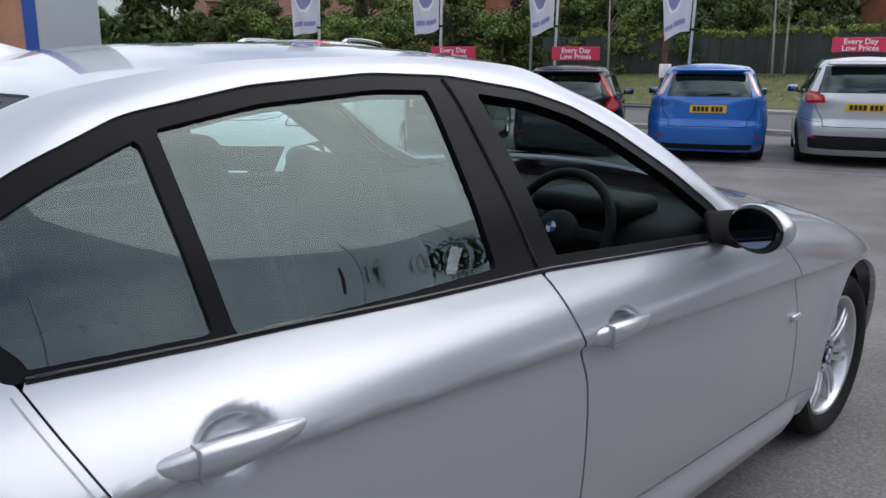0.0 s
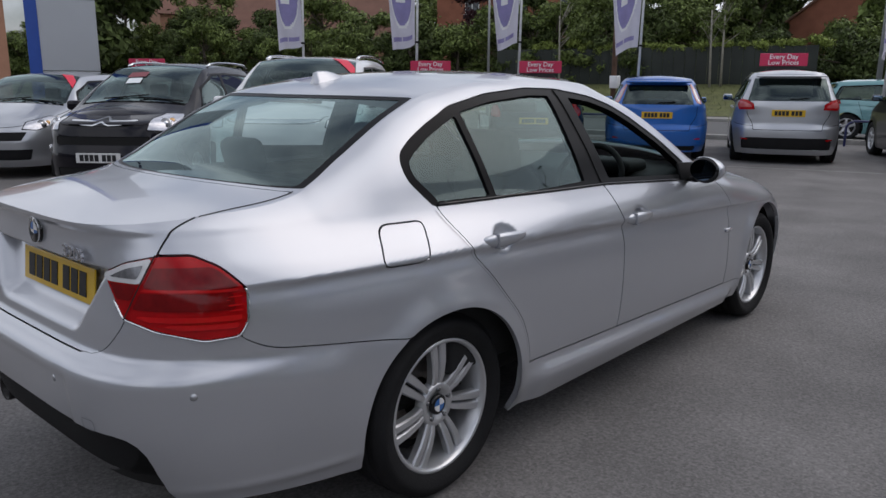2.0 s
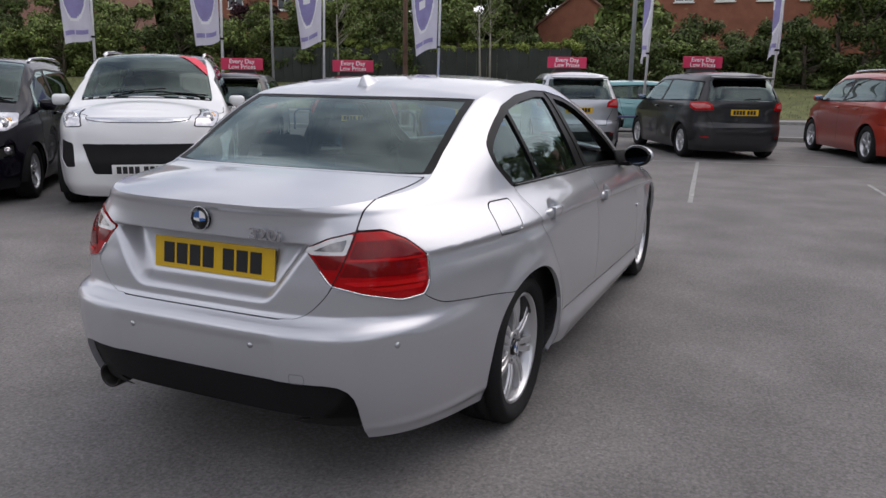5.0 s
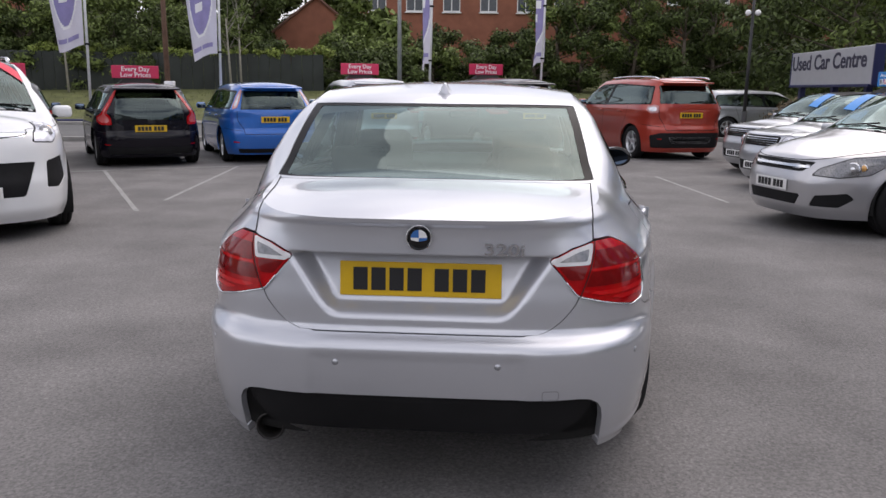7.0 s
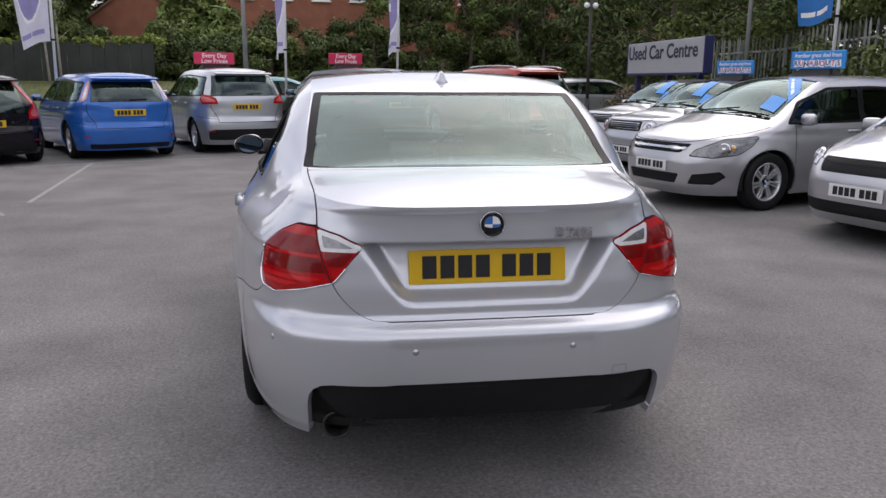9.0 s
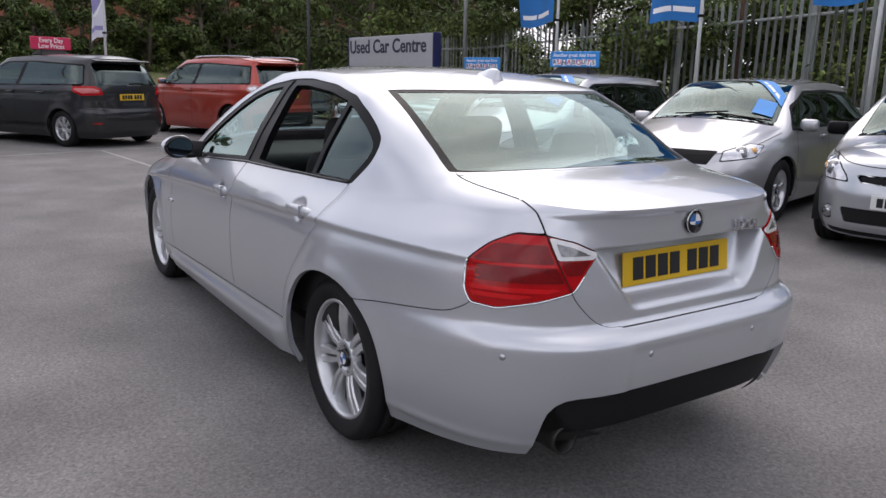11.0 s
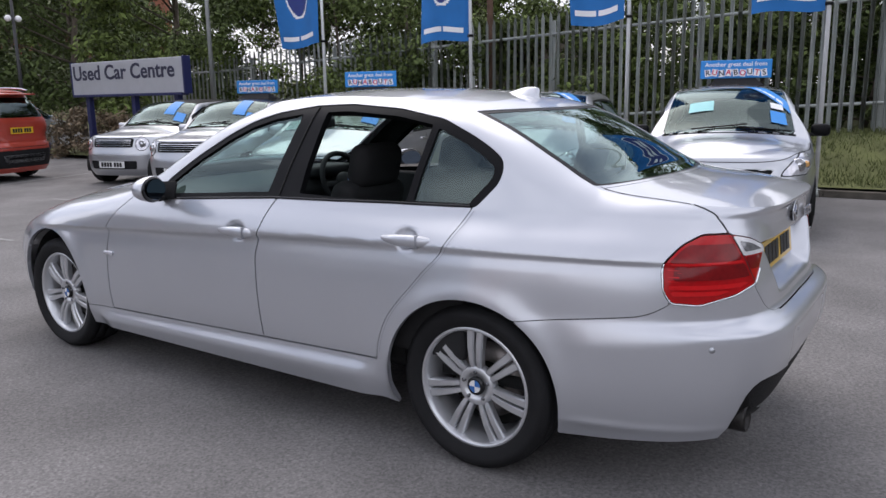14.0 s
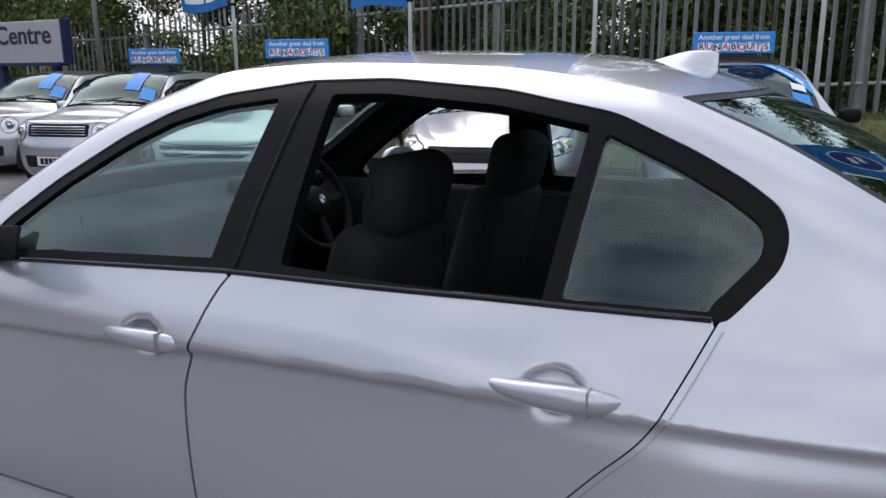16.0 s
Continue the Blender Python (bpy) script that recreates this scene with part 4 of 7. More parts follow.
    band = np.maximum(rear_win + 0.002, -(np.maximum.reduce([screen_low + 0.016 - ty, ty - screen_top + 0.022, np.abs(tx) - win_half + 0.034])))
    part("screen_band", S.top(band, off=0.0025), M["trim"], rw)
    part("brake_light", slab((0, 0.07, 1.300), (0.30, 0.03, 0.012), bevel=0.003), M["dark_lens"], rw)
    part("windscreen", S.top(windscreen, off=0.004), M["glass"], car)
    part("roof_lining", S.top(np.maximum.reduce([0.10 - ty, ty - 1.40, np.abs(tx) - 0.55]), off=0.035), M["headliner"], car)
    # aerial fin
    bm = bmesh.new()
    rows = []
    for t in np.linspace(0, 1, 12):
        yy = 0.365 - 0.195 * t
        hh = 0.045 * float(smooth(-0.08, 0.80, t)) * (1 - smooth(0.94, 1.0, t) * 0.12) + 0.001
        zb = 1.368 + 0.026 * smooth(0.0, 0.35, (yy - 0.15))
        wd = 0.044 * (1 - (1 - t) ** 3 * 0.8) * (1 - 0.35 * float(smooth(0.6, 1.0, t)))
        rows.append([bm.verts.new((s * wd * k, yy, zb + hh * f)) for s, k, f in ((-1, 1, -0.1), (-1, 0.55, 0.25), (-1, 0.22, 0.88), (0, 0, 1.0), (1, 0.22, 0.88), (1, 0.55, 0.25), (1, 1, -0.1))])
    for a, b in zip(rows, rows[1:]):
        for k in range(6):
            bm.faces.new((a[k], b[k], b[k + 1], a[k + 1]))
    bm.faces.new(rows[-1])
    bm.faces.new(rows[0][::-1])
    bmesh.ops.recalc_face_normals(bm, faces=bm.faces)
    part("aerial_fin", bm, M["silver"], rf)
    # cabin
    part("cabin_floor", slab((0, 1.38, 0.33), (1.50, 3.1, 0.04)), M["cloth"], car)
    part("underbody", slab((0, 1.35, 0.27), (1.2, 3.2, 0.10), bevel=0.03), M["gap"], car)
    part("dashboard", slab((0, 1.98, 0.83), (1.50, 0.46, 0.22), rot=pose(0, 0, 0, 8, 0, 0), bevel=0.08, seg=4), M["plastic"], car)
    part("instrument_hood", slab((0.36, 1.84, 0.95), (0.36, 0.22, 0.07), bevel=0.03, seg=3), M["plastic"], car)
    part("centre_console", slab((0, 1.35, 0.52), (0.24, 0.95, 0.28), bevel=0.04), M["plastic"], car)
    part("parcel_shelf", slab((0, -0.20, 0.985), (1.06, 0.55, 0.03), bevel=0.01), M["cloth"], car)
    for sx in (-1, 1):
        seat(car, (sx * 0.36, 1.17, 0.29), lean=14)
        part("door_card", slab((sx * 0.80, 1.1, 0.66), (0.05, 2.1, 0.52), bevel=0.02), M["cloth"], car)
        bm = slab((0, 0, 0), (0.24, 0.09, 0.15), bevel=0.04, seg=3)
        bm.transform(pose(sx * 0.36, 0.07, 1.07, 14, 0, 0))
        part("rear_headrest", bm, M["cloth"], car)
    bm = slab((0, 0, 0.30), (1.28, 0.15, 0.62), bevel=0.06, seg=3)
    bm.transform(pose(0, 0.20, 0.44, 22, 0, 0))
    part("rear_backrest", bm, M["cloth"], car)
    part("rear_bench", slab((0, 0.42, 0.50), (1.28, 0.50, 0.18), bevel=0.05, seg=3), M["cloth"], car)
    steering_wheel(car, pose(0.36, 1.655, 0.885, 66, 0, 0))
    part("inside_mirror", slab((0.03, 1.48, 1.25), (0.19, 0.03, 0.055), rot=pose(0, 0, 0, 0, 0, 22), bevel=0.014, seg=3), M["plastic"], car)
    return car


M["pillar"] = material("satin_black_pillar", (0.010, 0.010, 0.011), 0.22, spec=0.3)
M["badge_metal"] = material("chrome_letters", (0.48, 0.48, 0.50), 0.22, metal=0.9, rvar=0.05)
M["lens_white"] = material("white_lens", (0.66, 0.66, 0.67), 0.12, var=0.08, scale=40, coat=1.0, rvar=0.04)
M["mirror"] = material("mirror_silver", (0.15, 0.20, 0.27), 0.02, metal=1.0, var=0.0, rvar=0.01)
M["exhaust"] = material("sooty_pipe", (0.03, 0.028, 0.027), 0.45, metal=0.6, var=0.4, scale=30)
saloon()


# ---- ground ----
def flat(name, pts, z, mat, label="", kind="structure", category="ground"):
    bm = bmesh.new()
    bm.faces.new([bm.verts.new((x, y, z)) for x, y in pts])
    return tagged(part(name, bm, mat, None, smooth=False), label, category, "", kind)


def asphalt(name, color):
    """Worn asphalt: chippings, pale and dark stains, faint tracks."""
    m = material(name, color, 0.88, var=0.10, scale=0.35, bump=0.0, bscale=260)
    n, l = m.node_tree.nodes, m.node_tree.links
    b = n["Principled BSDF"]
    base = b.inputs["Base Color"].links[0].from_socket
    tc = n["Texture Coordinate"]
    vor, grit, stain = n.new("ShaderNodeTexVoronoi"), n.new("ShaderNodeTexNoise"), n.new("ShaderNodeTexNoise")
    vor.inputs["Scale"].default_value = 110.0
    grit.inputs["Scale"].default_value, grit.inputs["Detail"].default_value = 55.0, 6.0
    grit.inputs["Roughness"].default_value = 0.75
    stain.inputs["Scale"].default_value, stain.inputs["Detail"].default_value = 1.3, 6.0
    for t in (vor, grit, stain):
        l.new(tc.outputs["Object"], t.inputs["Vector"])
    r1, r2, r3 = (n.new("ShaderNodeValToRGB") for _ in range(3))
    for r, lo, hi, p0, p1 in ((r1, 0.78, 1.22, 0.1, 0.9), (r2, 0.68, 1.34, 0.32, 0.68), (r3, 0.80, 1.16, 0.35, 0.66)):
        r.color_ramp.elements[0].position, r.color_ramp.elements[1].position = p0, p1
        r.color_ramp.elements[0].color, r.color_ramp.elements[1].color = (lo, lo, lo, 1), (hi, hi, hi, 1)
    l.new(vor.outputs["Color"], r1.inputs["Fac"])
    l.new(grit.outputs["Fac"], r2.inputs["Fac"])
    l.new(stain.outputs["Fac"], r3.inputs["Fac"])
    last = base
    for r in (r1, r2, r3):
        mx = n.new("ShaderNodeMixRGB")
        mx.blend_type = "MULTIPLY"
        mx.inputs[0].default_value = 1.0
        l.new(last, mx.inputs[1])
        l.new(r.outputs["Color"], mx.inputs[2])
        last = mx.outputs["Color"]
    l.new(last, b.inputs["Base Color"])
    bp = n.new("ShaderNodeBump")
    bp.inputs["Strength"].default_value, bp.inputs["Distance"].default_value = 0.7, 0.006
    l.new(grit.outputs["Fac"], bp.inputs["Height"])
    l.new(bp.outputs["Normal"], b.inputs["Normal"])
    return m


M["asphalt"] = asphalt("asphalt", (0.162, 0.155, 0.152))
flat("ground", [(-400, -400), (400, -400), (400, 400), (-400, 400)], 0.0, M["asphalt"], "worn grey asphalt of the sales yard")


# ---- parked cars: a lighter build of the same shell ----
LINE = curve


def lamp_disc(S, parent, across, z, r, left, name, mats):
    """A round lamp let into the nose: a rim, a bowl and a bright middle."""
    i, j = np.unravel_index(np.argmin((S.hn - across) ** 2 + (S.z - z) ** 2 + (S.y < 1.6)), S.z.shape)
    i, j = min(max(i, 1), S.z.shape[0] - 2), min(max(j, 1), S.z.shape[1] - 2)
    p, n = Vector(S.P[i, j]), Vector(S.P[i + 1, j] - S.P[i - 1, j]).cross(Vector(S.P[i, j + 1] - S.P[i, j - 1])).normalized()
    n = n if n.y > 0 else -n
    n = (n + Vector((0, 0.8, 0))).normalized()
    if left:
        p.x, n.x = -p.x, -n.x
    ring = part(name, bar(p - n * 0.035, p + n * 0.010, r, r * 0.94, 24), M[mats[0]], parent)
    part("lamp_dish", bar(p, p + n * 0.0115, r * 0.84, r * 0.80, 24), M[mats[1]], ring)
    part("lamp_bulb", bar(p, p + n * 0.0135, r * 0.42, r * 0.30, 18), M[mats[2]], ring)


def parked_car(label, paint, m, L=4.3, W=1.78, H=1.48, wb=2.62, fo=0.88, r=0.32, belt=0.62, rake=0.32, cowl=1.02, screen=0.82, roof_paint=None, rear_lamps=None, head_lamps=None, front=(), rear=(),
               plate="plate_w", rails=False, spokes=5, windows="glass_parked", bumper_dark=False, seam=0.47, rear_glass=(0.62, 0.88, 0.36), nose_h=0.50, plate_z=None, stickers=(), privacy=False, sunk_plate=0.0,
               crease_at=0.58, group="parked cars", seats=True, detail_wheel=False, lens="red_lens", mirror_paint=None, lamp_glass="clear_lens", fog=None, badge=None, cowl_h=0.665):
    """One parked car. Sizes in metres; heights of lamps, glass and so on as shares of H, widths as shares of W."""
    car = thing("parked_car", label, "car", m, group)
    yr, yf = -(L - wb - fo), wb + fo
    hw = W / 2
    yc = yf - cowl
    yt = yc - screen
    edge = curve((yr, H * 0.925), (yr + rake * 0.9, H * 0.945), (yr + rake + 0.5, H * 0.962), ((yt + yr) / 2 + 0.3, H * 0.968), (yt, H * 0.945), ((yc + yt) / 2, H * 0.825), (yc, H * cowl_h), (yc + 0.3, H * (cowl_h - 0.05)),
                 (yf - 0.35, H * (nose_h + 0.055)), (yf - 0.02, H * nose_h))
    inset = curve((yr, hw * 0.62), (yt - 0.4, hw * 0.66), (yt, hw * 0.67), (yc, hw * 0.80), (yf - 0.4, hw * 0.78), (yf, hw * 0.7))
    width = curve((0.15, hw * 0.93), (0.32, hw * 0.985), (0.55, hw), (H * 0.50, hw), (H * belt, hw * 0.960), (H * 0.75, hw * 0.855), (H * 0.9, hw * 0.745), (H, hw * 0.65))
    tail = curve((0.15, yr + 0.10), (0.3, yr + 0.02), (0.5, yr), (0.37 * H, yr + 0.006), (0.395 * H, yr + 0.014), (0.41 * H, yr + 0.045), (H * 0.50, yr + 0.055), (H * 0.62, yr + 0.07), (H * 0.8, yr + rake * 0.55), (H * 0.9, yr + rake * 0.92), (H, yr + rake))
    nose = curve((0.15, yf - 0.10), (0.3, yf - 0.01), (0.5, yf), (0.62, yf - 0.03), (H * nose_h, yf - 0.10), (H * 0.62, yf - 0.45), (H, yf - 1.4))
    crown = curve((yr, 0.02), (yr + 0.5, 0.045), (yt, 0.05), ((yc + yt) / 2, 0.10), (yc, 0.09), (yc + 0.5, 0.07), (yf, 0.03))
    soft = curve((yr, 0.03), (yt, 0.025), (yc, 0.04), (yf, 0.05))
    arches = ((0, r, r + 0.055, r + 0.035), (wb, r, r + 0.055, r + 0.035))
    S = Shell(edge, inset, width, tail, nose, crown, soft, wb * 0.70, 0.45, 3.6, 4.0, 5.0, z0=0.17, step=0.030, rows=46, arches=arches, crease=lambda q: H * crease_at + 0 * q, crease_depth=0.014, lip=0.3, top_cols=30)
    x, y, z, h, hn = S.x, S.y, S.z, S.h, S.hn
    arch = S.arch_field()
    zb = H * (belt + 0.035 - 0.035 * (y - yr) / (yf - yr))
    y_tail = yr + 0.30
    glasshouse = rounded([(yc - 0.10, H * (belt + 0.012)), (wb * 0.5, H * (belt + 0.02)), (y_tail, H * (belt + 0.045)), (y_tail + 0.14, H * 0.885), (wb * 0.35, H * 0.915), (yt - 0.02, H * 0.905), ((yc + yt) / 2 + 0.05, H * 0.80)], 0.05)
    dlo = polygon(glasshouse, y, z)
    rg_lo, rg_hi, rg_w = rear_glass
    wtop = rg_w * (1 - 0.14 * np.clip((z / H - rg_lo) / (rg_hi - rg_lo), 0, 1))
    rglass = np.maximum.reduce([rg_lo * H - z, z - rg_hi * H, x - wtop * W, y - (yr + rake + 0.15)])
    rl = polygon([(a * W, b * H) for a, b in rear_lamps], h, z) if rear_lamps else np.full(x.shape, 1.0)
    rl = np.maximum(rl, y - (yr + 0.55))
    hl = polygon([(a * W, b * H) for a, b in head_lamps], hn, z) if head_lamps else np.full(x.shape, 1.0)
    hl = np.maximum(hl, (yf - 0.75) - y)
    cut = [arch, -dlo, -rglass, -rl, -hl]
    extra = []
    for kind, pts, mat, name in front:
        f = np.maximum(polygon([(a * W, b * H) for a, b in pts], hn if kind == "h" else x, z), (yf - 0.6) - y)
        extra.append((name, f, mat, kind))
        cut.append(-f)
    for kind, pts, mat, name in rear:
        f = np.maximum(polygon([(a * W, b * H) for a, b in pts], h if kind == "h" else x, z), y - (yr + 0.5))
        extra.append((name, f, mat, kind))
        cut.append(-f)
    body = part("body", S.both(np.maximum.reduce(cut), depth=0.02), M[paint], car)
    for name, f, mat, kind in extra:
        if name in ("grille_surround", "fog_frame"):
            f = np.maximum(f, -(f + 0.012))
        if kind == "h":
            for left in (False, True):
                part(name, S.side(f + 0.002, left, off=0.0005 if mat == "chrome" else 0.006), M[mat], body)
        else:
            part(name, S.both(f + 0.002, off=0.0005 if mat == "chrome" else 0.006), M[mat], body)
    for left in (False, True):
        sd = -1 if left else 1
        if rear_lamps:
            rlp = part("rear_lamp", S.side(rl + 0.003, left, off=-0.006, depth=0.03), M[lens], car)
            part("lamp_window", S.side(rl + 0.040, left, off=-0.008), M["pink_lens" if lens == "red_lens" else "clear_lens"], rlp)
        if head_lamps:
            lamp = part("headlamp", S.side(hl + 0.003, left, off=-0.002, depth=0.03), M["trim"], car)
            part("lamp_bowl", S.side(hl + 0.010, left, off=-0.004), M[lamp_glass], lamp)
            ha, za = (sum(q[k] for q in head_lamps) / len(head_lamps) * e for k, e in ((0, W), (1, H)))
            reach = min(0.068, 0.40 * H * (max(q[1] for q in head_lamps) - min(q[1] for q in head_lamps)))
            lamp_disc(S, lamp, ha - 0.02, za, reach, left, "reflector", ("chrome", "lens_grey", "chrome"))
            if len(head_lamps) < 10:
                lamp_disc(S, lamp, ha + 0.085, za + 0.012, reach * 0.55, left, "indicator", ("chrome", "amber", "amber"))
        if fog:
            lamp_disc(S, body, fog[0] * W, fog[1] * H, fog[2], left, "fog_lamp", fog[3])
        if rear_lamps:
            half = W * (0.31 + 0.06 * smooth(0.40 * H, 0.55 * H, z))
            gate = np.maximum(x - half, 0.365 * H - z)
            part("tailgate_line", S.stripe(gate, np.maximum.reduce([y - (yr + 0.4), z - rg_lo * H, -rl]), 0.010, left), M["gap"], body, smooth=False)
            split = z - (0.40 * H + 0.10 * np.maximum(0, y - yr))
            part("bumper_line", S.stripe(split, np.maximum.reduce([half - x, y - (yr + 0.48), arch]), 0.008, left), M["gap"], body, smooth=False)
            part("rear_reflector", S.side(np.maximum(polygon([(0.36 * W, 0.255 * H), (0.44 * W, 0.262 * H), (0.44 * W, 0.280 * H), (0.36 * W, 0.273 * H)], h, z), y - (yr + 0.4)), left, off=-0.003), M["red_lens"], body)
        ridge = edge(y) - 0.045
        part("bonnet_line", S.stripe(z - ridge, yc + 0.05 - y + 0 * z, 0.008, left), M["gap"], body, smooth=False)
        y_mid = wb * seam
        mid = curve((H * 0.5, y_mid + 0.03), (H * belt, y_mid), (H * 0.92, y_mid - 0.10))(z)
        for a, nm in ((np.maximum.reduce([dlo + 0.025, mid + 0.04 - y]), "front_window"), (np.maximum.reduce([dlo + 0.025, y - mid + 0.04]), "rear_window")):
            part(nm, S.side(a, left, off=0.004), M["glass_dark" if privacy and nm == "rear_window" else windows], car)
        part("window_surround", S.side(np.maximum(dlo, -np.maximum(dlo + 0.027, 0.042 - np.abs(y - mid))), left, off=0.001, depth=0.015), M["trim"], car)
        for yy in (y_mid + 0.03, yc - 0.22, wb * 0.14):
            bend = 0.14 * np.clip((z - 0.55) / 0.4, -0.6, 1.0) if yy < wb * 0.2 else 0.0
            part("shut_line", S.stripe(y - yy + bend, np.maximum.reduce([z - H * (belt + 0.03), 0.33 - z, arch]), 0.008, left), M["gap"], body, smooth=False)
        for yy in (y_mid + 0.16, wb * 0.20):
            k = np.unravel_index(np.argmin((S.y - yy) ** 2 + (S.z - H * 0.575) ** 2), S.y.shape)
            part("door_handle", slab((sd * (S.x[k] + 0.012), yy, H * 0.575), (0.03, 0.20, 0.032), bevel=0.01), M[paint], body)
        for yy in (0.0, wb):
            wheel(car, (sd * (hw - 0.125), yy, r), sd, radius=r, rim_r=r * 0.68, width=0.2, spokes=spokes, twin=spokes > 6, name="wheel", detail=detail_wheel)
            bm = bmesh.new()
            rod(bm, (sd * (hw - 0.27), yy, r + 0.01), (sd * (hw - 0.03), yy, r + 0.01), r + 0.05, n=24, caps=False)
            bmesh.ops.delete(bm, geom=[f for f in bm.faces if f.calc_center_median().z < 0.2], context="FACES")
            part("wheel_well", bm, M["gap"], car)
        ym, zm = yc - 0.30, H * (belt + 0.045)
        xm = S.at(ym, zm)
        mir = part("door_mirror", slab((sd * (xm + 0.115), ym, zm + 0.01), (0.185, 0.10, 0.125), rot=pose(0, 0, 0, 0, 0, sd * 8), bevel=0.042, seg=3), M[mirror_paint or paint], car)
        part("mirror_face", slab((sd * (xm + 0.118), ym - 0.052, zm + 0.01), (0.150, 0.006, 0.094), rot=pose(0, 0, 0, 0, 0, sd * 8), bevel=0.002), M["mirror"], mir)
        part("mirror_arm", slab((sd * (xm + 0.015), ym + 0.01, zm - 0.035), (0.11, 0.05, 0.035), bevel=0.012), M["plastic"], mir)
        if rails:
            pts = [(sd * hw * 0.63, yt - 0.15 + (yr + rake + 0.2 - yt) * t, H * 0.965 + 0.055 * math.sin(math.pi * t) ** 0.35) for t in np.linspace(0, 1, 14)]
            part("roof_rail", loop_strip(pts, 0.03, 0.03), M["chrome"], car)
    for sd in (-1, 1):
        if seats:
            for nm, yy, zz in (("seat_back", wb * 0.36, H * 0.50), ("rear_seat_back", 0.20, H * 0.50)):
                part(nm, slab((sd * 0.36, yy, zz), (0.46, 0.16, 0.62), rot=pose(0, 0, 0, 14, 0, 0), bevel=0.05), M["cloth"], car)
            part("headrest", slab((sd * 0.36, wb * 0.36 - 0.10, H * 0.76), (0.26, 0.10, 0.18), bevel=0.04), M["cloth"], car)
    part("cabin_floor", slab((0, wb * 0.5, 0.30), (W * 0.86, wb * 1.25, 0.05)), M["lining"], car)
    part("underbody", slab((0, wb * 0.5, 0.22), (W * 0.7, L * 0.88, 0.12), bevel=0.03), M["gap"], car)
    part("dashboard", slab((0, yc - 0.42, H * 0.60), (W * 0.82, 0.55, 0.18), bevel=0.06), M["plastic"], car)
    if steering_side:
        part("steering_wheel", lathe([(0.0, 0.17), (0.015, 0.185), (0.0, 0.20), (-0.015, 0.185), (0.0, 0.17)], 24), M["plastic"], car).matrix_local = pose(0.36, yc - 0.72, H * 0.64, 0, -20, 90)
    tx, ty, tz = S.tx, S.ty, S.tz
    hx = np.interp(ty, [yt, yc], [hw * 0.645, hw * 0.775])
    ws = np.maximum.reduce([ty - (yc + 0.10 - 0.16 * (tx / hw) ** 2 * 1.6), (yt + 0.06 - 0.10 * (tx / hw) ** 2) - ty, np.abs(tx) - hx])
    bonnet_y = yc + 0.14 - 0.16 * (tx / hw) ** 2 * 1.6
    upper = np.maximum(-ws, ty - bonnet_y + 0.02)
    part("roof", S.top(upper, depth=0.012), M[roof_paint or paint], car)
    part("bonnet", S.top(bonnet_y + 0.02 - ty, depth=0.012), M[paint], car)
    part("scuttle", S.top(np.abs(ty - bonnet_y + 0.03) - 0.06, off=0.015), M["plastic"], car)
    wsp = part("windscreen", S.top(ws + 0.004, off=0.004), M[windows], car)
    part("screen_band", S.top(np.maximum(ws + 0.002, -(ws + 0.035)), off=0.007), M["gloss_black"], wsp)
    def pane_point(u, v, lift):
        """A point of the windscreen: u across (-1..1), v from its base (0) to its top (1)."""
        yy = yc + (yt - yc) * v
        row = int(np.argmin(np.abs(ty[:, 0] - yy)))
        xx = u * float(np.interp(yy, [yt, yc], [hw * 0.645, hw * 0.775]))
        rows2 = (row, min(row + 1, len(ty) - 1)) if ty[row, 0] >= yy else (max(row - 1, 0), row)
        zs = [float(np.interp(xx, tx[r], tz[r])) for r in rows2]
        ys = [float(ty[r, 0]) for r in rows2]
        k = 0.0 if ys[0] == ys[1] else min(max((yy - ys[0]) / (ys[1] - ys[0]), 0.0), 1.0)
        return Vector((xx, yy + lift * 0.5, zs[0] * (1 - k) + zs[1] * k + lift))

    for quad, mat in stickers:
        bm = bmesh.new()
        n = 6
        grid = []
        for i in range(n + 1):
            a, b = i / n, []
            for j in range(n + 1):
                c = j / n
                u, v = (sum(w * q[k] for w, q in zip(((1 - a) * (1 - c), a * (1 - c), a * c, (1 - a) * c), quad)) for k in (0, 1))
                b.append(bm.verts.new(pane_point(u, v, 0.006)))
            grid.append(b)
        for i in range(n):
            for j in range(n):
                bm.faces.new((grid[i][j], grid[i + 1][j], grid[i + 1][j + 1], grid[i][j + 1]))
        bmesh.ops.recalc_face_normals(bm, faces=bm.faces)
        part("screen_sticker", bm, M[mat], wsp)
    for sx in (-0.1, 0.42):
        k = np.unravel_index(np.argmin((tx - sx * hw) ** 2 + (ty - yc - 0.02) ** 2), tx.shape)
        p = S.T[k]
        k2 = np.unravel_index(np.argmin((tx - (sx - 0.62) * hw) ** 2 + (ty - yc + 0.05) ** 2), tx.shape)
        q = S.T[k2]
        part("wiper", bar((p[0], p[1], p[2] + 0.02), (q[0], q[1], q[2] + 0.02), 0.008, n=6), M["trim"], wsp)
    rgp = part("rear_screen", S.both(rglass + 0.004, off=0.003), M["glass_dark"], car)
    part("screen_edge", S.both(np.maximum(rglass + 0.003, -(rglass + 0.03)), off=0.006), M["gloss_black"], rgp)
    part("rear_wiper", bar((0.0, yr + 0.085, H * rg_lo + 0.03), (0.30, yr + 0.085, H * rg_lo + 0.05), 0.008, n=6), M["trim"], rgp)
    part("roof_spoiler", slab((0, yr + rake * 0.80, H * 0.925), (W * 0.62, 0.16, 0.03), rot=pose(0, 0, 0, 8, 0, 0), bevel=0.012), M[paint], car)
